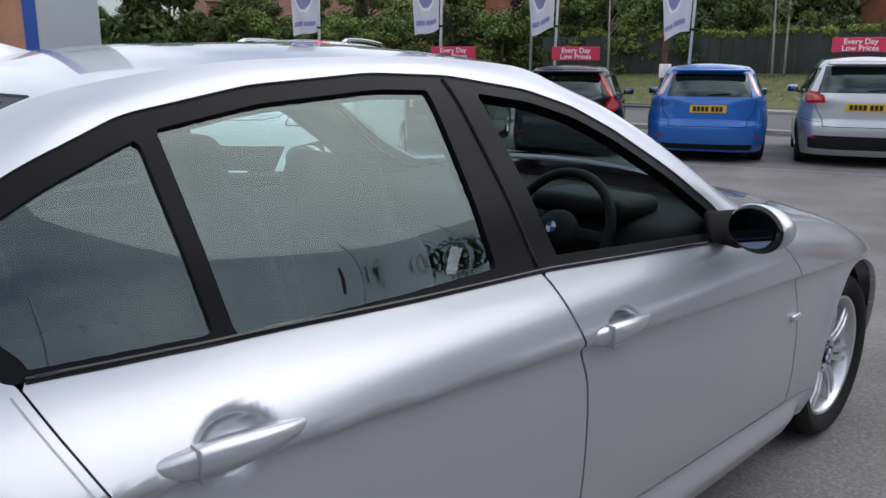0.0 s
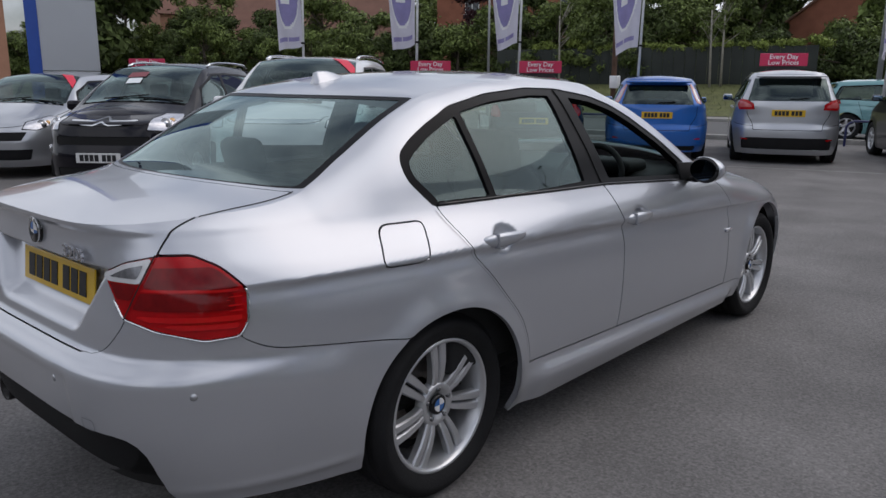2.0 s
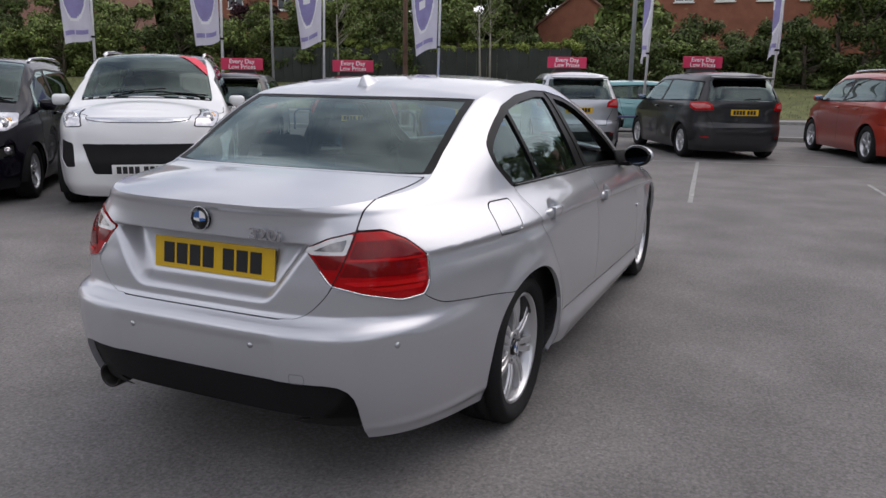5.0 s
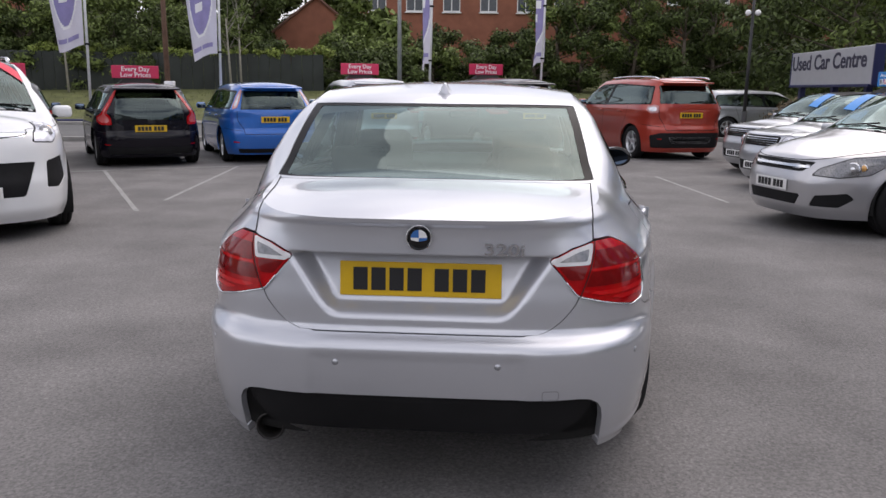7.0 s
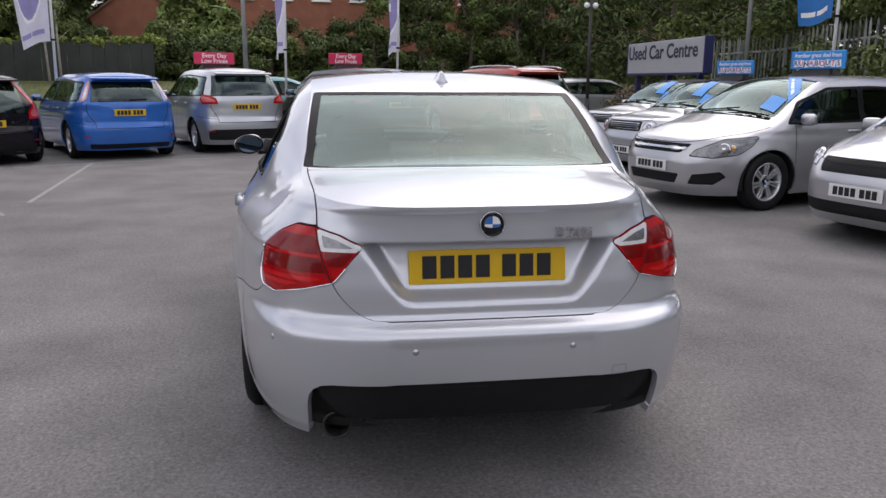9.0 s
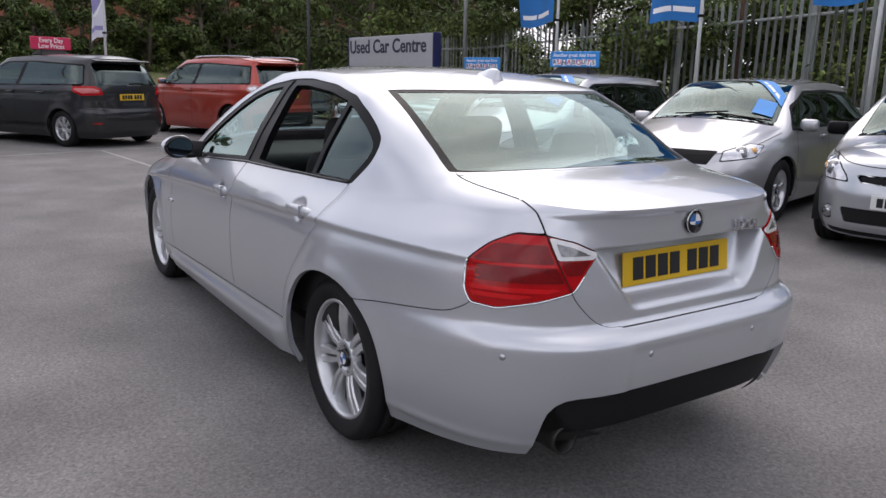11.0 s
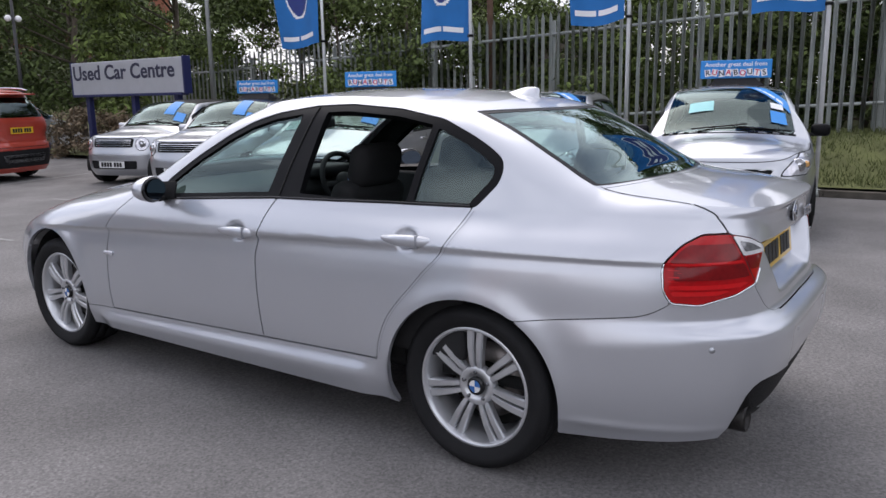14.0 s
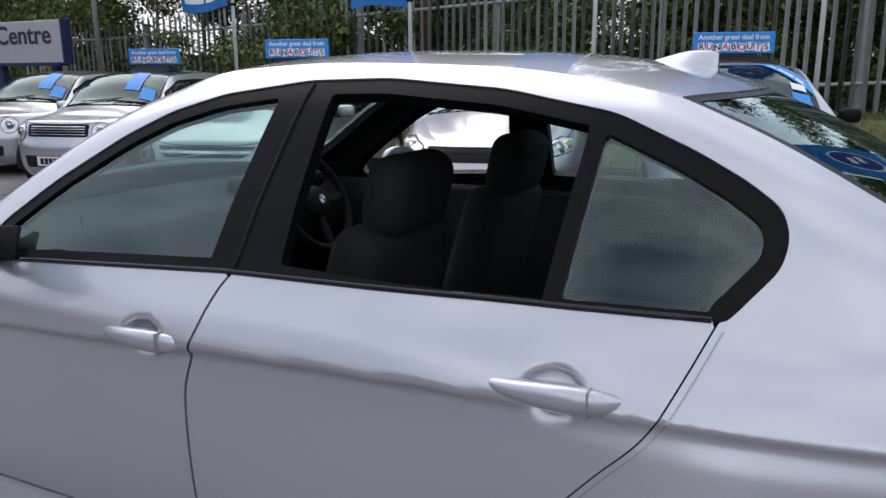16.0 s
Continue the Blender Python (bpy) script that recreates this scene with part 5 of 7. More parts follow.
    if badge:
        zb = badge * H
        part("badge", slab((0, float(nose(zb)) + 0.004, zb), (0.115, 0.02, 0.046), bevel=0.0095, seg=3), M["chrome"], body, "small oval chrome badge")
    zf = plate_z[0] if plate_z else 0.42
    zr = plate_z[1] if plate_z else H * 0.54
    number_plate(car, pose(0, max(float(nose(zf - 0.05)), float(nose(zf + 0.05))) + 0.010, zf, 90, 0, 180), "plate_w")
    number_plate(car, pose(0, min(float(tail(zr - 0.05)), float(tail(zr + 0.05))) - 0.010 + sunk_plate, zr, 90, 0, 0), "plate_y")
    return car


steering_side = True


def by_front(x, y, ang, wb):
    """Pose from the middle of the front axle and the heading (degrees from +x)."""
    a = radians(ang)
    return pose(x - wb * math.cos(a), y - wb * math.sin(a), 0, 0, 0, ang - 90)


def by_rear(x, y, ang):
    return pose(x, y, 0, 0, 0, ang - 90)


def tile(u0, u1, v0, v1):
    return ((u0, v0), (u1, v0), (u1, v1), (u0, v1))


# slanting price flashes across the top corner of a windscreen
FLASH = ((-0.28, 0.96), (-0.62, 0.96), (-0.99, 0.60), (-0.99, 0.36))
FLASH_PRINT = ((-0.46, 0.87), (-0.53, 0.87), (-0.90, 0.56), (-0.90, 0.49))
RED_FLASH = ((-0.50, 0.96), (-0.80, 0.96), (-0.99, 0.72), (-0.99, 0.50))
# rear lamps in (distance from the middle along the tail, height) shares
mid_lamps = [(0.30, 0.565), (0.33, 0.635), (0.40, 0.66), (0.62, 0.655), (0.62, 0.60), (0.50, 0.555)]
# sales row along the road, tails to the yard
parked_car("black hatchback with tall red rear lamps and roof sign", "black", by_rear(-6.10, 10.35, 122), plate_z=(0.42, 0.665), L=4.25, W=1.78, H=1.45, wb=2.64, fo=0.88, rake=0.42, roof_paint="black",
           rear_lamps=[(0.34, 0.50), (0.36, 0.60), (0.40, 0.64), (0.375, 0.74), (0.33, 0.90), (0.36, 0.91), (0.42, 0.78), (0.47, 0.64), (0.56, 0.60), (0.57, 0.55), (0.46, 0.50)], rear_glass=(0.56, 0.90, 0.33),
           rear=[("x", [(-0.1, 0.15), (0.38, 0.15), (0.40, 0.24), (-0.1, 0.24)], "plastic", "lower_insert")])
parked_car("bright blue hatchback with lamps high on the pillars, parked on asphalt", "blue", by_rear(-4.20, 11.45, 118), L=4.34, W=1.80, H=1.49, wb=2.64, fo=0.86, rake=0.36,
           rear_lamps=[(0.385, 0.68), (0.37, 0.88), (0.40, 0.90), (0.455, 0.80), (0.47, 0.70), (0.45, 0.66)], rear_glass=(0.66, 0.885, 0.34), lens="pale_lens",
           rear=[("x", [(-0.1, 0.13), (0.36, 0.13), (0.38, 0.19), (-0.1, 0.19)], "plastic", "lower_insert")])
parked_car("silver compact people carrier with a red roof sign, parked on asphalt", "silver2", by_rear(-2.25, 12.45, 113), L=4.08, W=1.75, H=1.60, wb=2.49, fo=0.83, rake=0.30,
           rear_lamps=[(0.30, 0.575), (0.31, 0.635), (0.40, 0.675), (0.52, 0.685), (0.55, 0.63), (0.48, 0.57)], rear_glass=(0.665, 0.90, 0.37),
           rear=[("x", [(-0.1, 0.16), (0.40, 0.16), (0.41, 0.25), (0.36, 0.285), (-0.1, 0.285)], "plastic", "lower_insert")])
parked_car("dark grey people carrier with a red roof sign, parked on asphalt", "grey", by_rear(0.60, 13.05, 118), L=4.38, W=1.83, H=1.63, wb=2.65, fo=0.90, rake=0.34, rear_lamps=mid_lamps, rear_glass=(0.665, 0.895, 0.36), privacy=True, spokes=7)
parked_car("copper red sports utility car with roof rails, parked on asphalt", "red", by_rear(3.88, 13.55, 109), L=4.44, W=1.84, H=1.69, wb=2.69, fo=0.90, r=0.345, rake=0.34, rails=True, privacy=True, spokes=5,
           lens="pale_lens", rear_lamps=[(0.38, 0.565), (0.39, 0.65), (0.44, 0.665), (0.53, 0.65), (0.54, 0.60), (0.47, 0.56)], rear_glass=(0.675, 0.89, 0.36),
           rear=[("x", [(-0.1, 0.15), (0.42, 0.15), (0.44, 0.30), (0.36, 0.335), (-0.1, 0.335)], "plastic", "lower_insert"), ("x", [(-0.1, 0.20), (0.24, 0.20), (0.27, 0.29), (-0.1, 0.29)], "silver2", "skid_plate")])
parked_car("dark hatchback in the sales row, red roof sign", "grey", by_rear(-8.1, 9.2, 122), rear_lamps=mid_lamps)
# cars standing along the road
parked_car("pale teal hatchback standing at the roadside", "teal", by_rear(-3.0, 19.4, 12), L=3.9, W=1.68, H=1.46, wb=2.45, fo=0.80, rear_lamps=mid_lamps)
parked_car("silver grey hatchback standing at the roadside by the sign", "silver2", by_rear(7.0, 21.6, 12), L=4.2, W=1.74, H=1.47, wb=2.6, fo=0.86, rear_lamps=mid_lamps)
# display row, noses to the saloon
parked_car("black people carrier with chrome chevron grille and roof rails", "black", by_front(-6.75, 2.70, -52, 2.54), L=4.08, W=1.73, H=1.60, wb=2.54, fo=0.80, r=0.305, belt=0.60, cowl=0.95, screen=0.95, nose_h=0.545, rails=True,
           head_lamps=[(0.30, 0.50), (0.34, 0.585), (0.46, 0.615), (0.60, 0.61), (0.58, 0.53), (0.45, 0.49)], plate_z=(0.50, 0.85), detail_wheel=True,
           front=[("x", [(0, 0.555), (0.05, 0.530), (0.235, 0.535), (0.24, 0.545), (0.052, 0.542), (0, 0.568), (-0.1, 0.568), (-0.1, 0.555)], "chrome", "grille_chevron"), ("x", [(0, 0.590), (0.05, 0.562), (0.23, 0.566), (0.225, 0.577), (0.052, 0.575), (0, 0.604), (-0.1, 0.604), (-0.1, 0.59)], "chrome", "grille_chevron"), ("x", [(-0.1, 0.40), (0.31, 0.40), (0.32, 0.46), (-0.1, 0.46)], "gap", "middle_grille"), ("x", [(-0.1, 0.17), (0.30, 0.17), (0.31, 0.24), (-0.1, 0.24)], "gap", "lower_grille"),
                  ("h", [(0.38, 0.31), (0.40, 0.395), (0.52, 0.42), (0.54, 0.33)], "chrome", "fog_frame"), ("h", [(0.392, 0.322), (0.41, 0.387), (0.508, 0.406), (0.525, 0.338)], "gap", "fog_recess")], fog=(0.455, 0.362, 0.042, ("chrome", "lens_grey", "chrome")), stickers=[(tile(0.06, 0.36, 0.32, 0.43), "sticker_white"), (tile(0.02, 0.42, 0.46, 0.6), "sticker_dull_red")])
parked_car("white sports utility car with roof rails and a red screen flash", "white", by_front(-4.84, 3.71, -52, 2.69), L=4.52, W=1.84, H=1.69, wb=2.69, fo=0.92, r=0.345, belt=0.61, nose_h=0.56, rails=True, plate_z=(0.45, 0.9), detail_wheel=True,
           head_lamps=[(0.30, 0.52), (0.33, 0.57), (0.46, 0.625), (0.60, 0.64), (0.58, 0.58), (0.44, 0.51)],
           front=[("x", [(-0.1, 0.545), (0.26, 0.545), (0.28, 0.575), (-0.1, 0.575)], "chrome", "upper_grille"), ("x", [(-0.1, 0.24), (0.24, 0.24), (0.30, 0.42), (-0.1, 0.42)], "plastic", "lower_grille"),
                  ("h", [(0.36, 0.28), (0.37, 0.42), (0.52, 0.44), (0.56, 0.32), (0.46, 0.27)], "plastic", "fog_recess")], stickers=[(RED_FLASH, "sticker_red")])
parked_car("silver hatchback with a red screen flash, parked on asphalt", "silver2", by_front(-9.9, 2.5, -50, 2.65), L=4.36, W=1.82, H=1.48, wb=2.65, fo=0.90, plate_z=(0.48, 0.8),
           head_lamps=[(0.30, 0.46), (0.34, 0.53), (0.50, 0.58), (0.58, 0.57), (0.54, 0.50), (0.42, 0.45)],
           front=[("x", [(-0.1, 0.36), (0.30, 0.36), (0.33, 0.44), (-0.1, 0.44)], "plastic", "grille"), ("x", [(-0.1, 0.18), (0.34, 0.18), (0.36, 0.28), (-0.1, 0.28)], "plastic", "lower_grille")], stickers=[(RED_FLASH, "sticker_red")])
parked_car("dark brown hatchback behind the display row, red roof sign", "grey", by_rear(-13.2, 5.9, 125), L=4.0, W=1.72, H=1.50, wb=2.5, rear_lamps=mid_lamps)
# bargain row along the fence
RA = 195.0
chrome_bars = [("x", [(-0.1, 0.47 + 0.022 * k), (0.22, 0.47 + 0.022 * k), (0.225, 0.48 + 0.022 * k), (-0.1, 0.48 + 0.022 * k)], "chrome", "grille_bar") for k in range(4)]
parked_car("silver supermini with a blue roof sign and screen stickers", "silver2", by_front(4.92, 0.60, RA, 2.49), L=3.92, W=1.68, H=1.46, wb=2.49, fo=0.78, r=0.29, cowl=0.93, screen=0.85, plate_z=(0.475, 0.8), detail_wheel=True,
           head_lamps=[(0.275, 0.415), (0.295, 0.455), (0.355, 0.510), (0.46, 0.555), (0.535, 0.560), (0.545, 0.46), (0.48, 0.420)], nose_h=0.525, cowl_h=0.64, mirror_paint="trim", badge=0.440, fog=(0.385, 0.235, 0.062, ("plastic", "lens_grey", "chrome")),
           front=[("x", [(-0.1, 0.408), (0.215, 0.418), (0.245, 0.462), (-0.1, 0.470)], "chrome", "grille_surround"), ("x", [(-0.1, 0.415), (0.208, 0.425), (0.232, 0.455), (-0.1, 0.462)], "plastic", "grille"), ("x", [(-0.1, 0.195), (0.27, 0.195), (0.30, 0.280), (-0.1, 0.280)], "gap", "lower_grille"),
                  ("x", [(-0.1, 0.12), (0.36, 0.12), (0.38, 0.150), (-0.1, 0.150)], "plastic", "lower_lip")],
           stickers=[(FLASH, "sticker_blue"), (FLASH_PRINT, "sticker_white"), (tile(-0.9, -0.66, 0.16, 0.34), "sticker_blue"), (tile(-0.88, -0.68, 0.38, 0.48), "sticker_white"), (tile(0.24, 0.64, 0.30, 0.46), "sticker_aqua")])
parked_car("silver saloon with a wide dark grille and screen stickers", "champagne", by_front(4.78, 2.85, RA, 2.64), L=4.48, W=1.77, H=1.44, wb=2.64, fo=0.90, rake=0.75, plate_z=(0.46, 0.8), detail_wheel=True,
           head_lamps=[(0.30, 0.44), (0.32, 0.51), (0.46, 0.56), (0.56, 0.55), (0.52, 0.47)],
           front=[("x", [(-0.1, 0.42), (0.24, 0.42), (0.27, 0.51), (-0.1, 0.51)], "plastic", "grille"), ("x", [(-0.1, 0.17), (0.40, 0.17), (0.42, 0.25), (-0.1, 0.25)], "plastic", "lower_grille")],
           stickers=[(FLASH, "sticker_blue"), (FLASH_PRINT, "sticker_white"), (tile(-0.92, -0.6, 0.14, 0.4), "sticker_blue")])
parked_car("silver five-door hatchback with a blue roof sign, parked on asphalt", "champagne", by_front(3.98, 5.22, RA, 2.61), L=4.25, W=1.75, H=1.46, wb=2.61, fo=0.90, r=0.315, plate_z=(0.475, 0.8), detail_wheel=True, spokes=7, lamp_glass="lens_grey",
           head_lamps=[(0.29, 0.405), (0.32, 0.455), (0.47, 0.535), (0.72, 0.560), (0.68, 0.48), (0.60, 0.42), (0.44, 0.395)], nose_h=0.52,
           front=[("x", [(-0.1, 0.425), (0.22, 0.425), (0.25, 0.445), (-0.1, 0.445)], "plastic", "grille"), ("x", [(-0.1, 0.450), (0.26, 0.450), (0.265, 0.470), (-0.1, 0.470)], "chrome", "grille_bar"), ("x", [(-0.1, 0.475), (0.27, 0.475), (0.28, 0.495), (-0.1, 0.495)], "plastic", "grille"), ("x", [(-0.1, 0.20), (0.21, 0.20), (0.24, 0.275), (-0.1, 0.275)], "plastic", "lower_grille"),
                  ("h", [(0.30, 0.20), (0.33, 0.275), (0.50, 0.30), (0.54, 0.26), (0.46, 0.20)], "plastic", "fog_recess")],
           stickers=[(FLASH, "sticker_blue"), (FLASH_PRINT, "sticker_white"), (tile(-0.92, -0.6, 0.14, 0.4), "sticker_blue")])
for (mx, my, rp, lab) in ((4.55, 8.25, "black", "silver retro supermini with a dark roof, parked on asphalt"), (4.95, 10.55, "trim", "silver retro supermini with a black fabric roof, parked on asphalt")):
    parked_car(lab, "silver2", by_front(mx, my, RA, 2.47), L=3.63, W=1.69, H=1.41, wb=2.47, fo=0.64, r=0.30, cowl=1.06, screen=0.62, roof_paint=rp, nose_h=0.58, plate_z=(0.36, 0.75), rake=0.2, detail_wheel=True,
               head_lamps=[(0.33 + 0.070 * math.cos(a), 0.495 + 0.082 * math.sin(a)) for a in np.linspace(0, 2 * math.pi, 14, endpoint=False)],
               front=chrome_bars + [("x", [(-0.1, 0.455), (0.235, 0.455), (0.245, 0.56), (-0.1, 0.56)], "trim", "grille"), ("x", [(-0.1, 0.20), (0.27, 0.20), (0.28, 0.30), (-0.1, 0.30)], "plastic", "lower_grille")],
               stickers=[(tile(-0.55, -0.2, 0.3, 0.9), "sticker_blue"), (tile(-0.92, -0.6, 0.14, 0.4), "sticker_blue")])


# ---- yard, road and verge ----
ROAD = Matrix.Translation((-2.3, 17.3, 0)) @ Matrix.Rotation(radians(12.0), 4, "Z")   # x along the road, y away from the yard
M["line"] = material("worn_line_paint", (0.29, 0.29, 0.28), 0.8, var=0.35, scale=9, bump=0.2)
M["kerb"] = material("concrete_kerb", (0.28, 0.275, 0.26), 0.85, var=0.2, scale=5, bump=0.3)
M["pavement"] = material("pavement_slabs", (0.26, 0.25, 0.24), 0.88, var=0.15, scale=3, bump=0.3)
M["grass"] = material("rough_grass", (0.105, 0.115, 0.038), 0.9, var=0.45, scale=2.2, bump=0.6, bscale=60)
M["soil"] = material("dry_soil", (0.14, 0.12, 0.08), 0.95, var=0.4, scale=4, bump=0.6, bscale=50)


def line(a, b, w=0.065, z=0.004):
    a, b = Vector((*a, z)), Vector((*b, z))
    s = (b - a).cross(Vector((0, 0, 1))).normalized() * w / 2
    bm = bmesh.new()
    n = 14
    rows = [(bm.verts.new(a.lerp(b, t) - s * random.uniform(0.75, 1.05)), bm.verts.new(a.lerp(b, t) + s * random.uniform(0.75, 1.05))) for t in np.linspace(0, 1, n)]
    for p, q in zip(rows, rows[1:]):
        bm.faces.new((p[0], p[1], q[1], q[0]))
    return tagged(part("bay_line", bm, M["line"], None, smooth=False), "worn white bay line on asphalt", "road marking", "bay lines", "structure")


for a, b in (((0.28, 11.75), (0.76, 6.6)), ((-1.94, 11.1), (0.29, 11.75)), ((0.29, 11.75), (2.38, 12.14)), ((2.38, 12.14), (5.5, 13.05)), ((-6.25, 9.04), (-3.80, 5.05)), ((-4.36, 10.17), (-3.85, 5.9)),
             ((2.87, 9.65), (3.2, 6.7)), ((-7.6, 8.3), (-4.36, 10.17)), ((-4.36, 10.17), (-1.94, 11.1))):
    line(a, b)


def kerb_run(name, pts, w=0.13, hgt=0.11, label="grey concrete kerb", mat="kerb"):
    bm = bmesh.new()
    for a, b in zip(pts, pts[1:]):
        a, b = Vector((*a, hgt / 2)), Vector((*b, hgt / 2))
        n = max(1, int((b - a).length / 0.92))
        for k in range(n):
            c = a.lerp(b, (k + 0.5) / n)
            box(bm, c, ((b - a).length / n - 0.008, w, hgt + random.uniform(-0.004, 0.004)), rot=Matrix.Rotation(math.atan2(b.y - a.y, b.x - a.x), 4, "Z"))
    return tagged(part(name, bm, M[mat], None, smooth=False), label, "kerb", "", "structure")


def rd(x, y):
    p = ROAD @ Vector((x, y, 0))
    return (p.x, p.y)


kerb_run("kerb_yard", [rd(-26, 0), rd(16, 0)])
kerb_run("kerb_road_far", [rd(-45, 8.6), rd(45, 8.6)])
flat("pavement_near", [rd(-45, 0.07), rd(45, 0.07), rd(45, 1.2), rd(-45, 1.2)], 0.05, M["pavement"], "grey pavement strip beside the road", category="pavement")
flat("pavement_far", [rd(-60, 8.66), rd(60, 8.66), rd(60, 10.4), rd(-60, 10.4)], 0.10, M["pavement"], "grey pavement beside the verge", category="pavement")
M["road"] = material("road_asphalt", (0.115, 0.115, 0.115), 0.85, var=0.15, scale=0.5, bump=0.4, bscale=120)
flat("road", [rd(-80, 1.2), rd(80, 1.2), rd(80, 8.54), rd(-80, 8.54)], 0.006, M["road"], "pale grey asphalt road", category="road")

# grass bank rising behind the road, to the houses
bm = bmesh.new()
rows = []
for v in (10.4, 11.5, 13.0, 15.0, 17.0, 22.0, 30.0, 60.0, 160.0):
    hz = 0.10 + 1.1 * float(smooth(10.4, 17.0, v)) + 3.2 * float(smooth(18.0, 45.0, v))
    rows.append([bm.verts.new(ROAD @ Vector((u, v, hz + 0.06 * random.uniform(-1, 1) * (v < 60)))) for u in np.linspace(-120, 120, 61)])
for a, b in zip(rows, rows[1:]):
    for i in range(60):
        bm.faces.new((a[i], a[i + 1], b[i + 1], b[i]))
tagged(part("grass_bank", bm, M["grass"]), "rough grass bank beside the road", "grass", "", "structure")
# verge inside the fence
FX, FENCE_X = 8.0, 10.25
M["old_kerb"] = material("earthy_old_kerb", (0.085, 0.075, 0.062), 0.9, var=0.45, scale=6, bump=0.5)
kerb_run("kerb_fence", [(FX + 0.02, -14), (FX, 2), (FX - 0.25, 12.5)], hgt=0.09, label="dark worn kerb, stained with earth", mat="old_kerb")


def bank_top(y):
    """Height of the ground along the steel fence."""
    return min(max(0.35 + (10 - y) * 0.04, 0.16), 0.85)


def verge_z(x, y):
    t = (x - FX - 0.09 + max(0, y - 2) * 0.024) / (FENCE_X - FX - 0.1)
    return 0.09 + (bank_top(y) - 0.09) * float(smooth(-0.15, 1.0, t))


bm = bmesh.new()
rows = []
for yy in np.linspace(-16, 20, 73):
    x0 = FX + 0.07 - max(0, (yy - 2)) * 0.024
    rows.append([bm.verts.new((x0 + d, yy, verge_z(x0 + d, yy) + 0.012 * max(0, d - 2.2) + random.uniform(-0.025, 0.025) * (d > 0))) for d in (0, 0.3, 0.7, 1.1, 1.6, 2.2, 3.5, 8.0, 40.0)])
for a, b in zip(rows, rows[1:]):
    for i in range(8):
        bm.faces.new((a[i], a[i + 1], b[i + 1], b[i]))
tagged(part("fence_verge", bm, M["grass"]), "rough grass strip under the steel fence", "grass", "", "structure")


def tufts(name, count, area, height, mat, label, seed):
    """Grass blades as one sheet of stuff."""
    rng = np.random.default_rng(seed)
    v, f = [], []
    for k in range(count):
        x, y, z = area(rng)
        a, hgt, w = rng.uniform(0, 6.28), height * rng.uniform(0.4, 1.2), 0.006 + 0.006 * rng.random()
        lean = rng.normal(0, 0.35, 2) * hgt
        i = len(v)
        v += [(x - w * math.cos(a), y - w * math.sin(a), z), (x + w * math.cos(a), y + w * math.sin(a), z), (x + lean[0], y + lean[1], z + hgt)]
        f.append((i, i + 1, i + 2))
    return tagged(part(name, (v, f), mat, None, smooth=False), label, "grass", "", "stuff")


M["blade"] = material("grass_blades", (0.105, 0.122, 0.038), 0.75, var=0.3, scale=3, island=True)
def verge_spot(r):
    x, y = FX + 0.12 + 2.4 * r.random(), r.uniform(-6, 12)
    return x, y, verge_z(x, y) - 0.01


tufts("verge_grass", 26000, verge_spot, 0.09, M["blade"], "rough uncut grass under the fence", 3)


def bank_spot(r):
    u, v = r.uniform(-30, 30), r.uniform(10.6, 16.5)
    p = ROAD @ Vector((u, v, 0.10 + 1.1 * float(smooth(10.4, 17.0, v))))
    return p.x, p.y, p.z


tufts("bank_grass", 14000, bank_spot, 0.12, M["blade"], "rough grass on the road bank", 4)


# ---- foliage ----
M["leaf"] = material("leaves", (0.120, 0.158, 0.045), 0.6, var=0.6, scale=0.8, island=True, spec=0.15)
M["leaf_dark"] = material("dark_leaves", (0.066, 0.090, 0.028), 0.6, var=0.55, scale=0.8, island=True, spec=0.15)
M["leaf_pale"] = material("pale_leaves", (0.12, 0.155, 0.05), 0.6, var=0.5, scale=0.8, island=True, spec=0.15)
M["leaf_purple"] = material("purple_leaves", (0.05, 0.022, 0.026), 0.6, var=0.45, scale=0.8, island=True, spec=0.15)
M["bark"] = material("bark", (0.10, 0.08, 0.06), 0.9, var=0.3, scale=8, bump=0.6, bscale=40)
M["bark_pale"] = material("pale_bark", (0.30, 0.28, 0.24), 0.9, var=0.35, scale=8, bump=0.4, bscale=40)


def leaves(blobs, count, size, rng):
    """Leaf clumps scattered through a set of rounded masses (x, y, z, rx, ry, rz), with ragged edges."""
    b = np.array(blobs, float)
    vol = b[:, 3] * b[:, 4] * b[:, 5]
    pick = rng.choice(len(b), count, p=vol ** 0.75 / (vol ** 0.75).sum())
    d = rng.normal(size=(count, 3))
    d /= np.linalg.norm(d, axis=1)[:, None]
    rad = rng.random(count) ** 0.4 * np.where(rng.random(count) < 0.12, rng.uniform(1.0, 1.45, count), rng.uniform(0.7, 1.1, count))
    c = b[pick, :3] + d * rad[:, None] * b[pick, 3:]
    n = d + rng.normal(0, 0.6, (count, 3)) + np.array([0, 0, 0.35])
    n /= np.linalg.norm(n, axis=1)[:, None]
    t = np.cross(n, rng.normal(size=(count, 3)))
    t /= np.linalg.norm(t, axis=1)[:, None] + 1e-9
    u = np.cross(n, t)
    s = (size * rng.uniform(0.45, 1.3, count))[:, None]
    q = np.stack([c - t * s, c - u * s * 0.42 + n * s * 0.14, c + t * s, c + u * s * 0.42 + n * s * 0.14], 1).reshape(-1, 3)
    f = np.arange(count * 4).reshape(-1, 4)
    return q, f


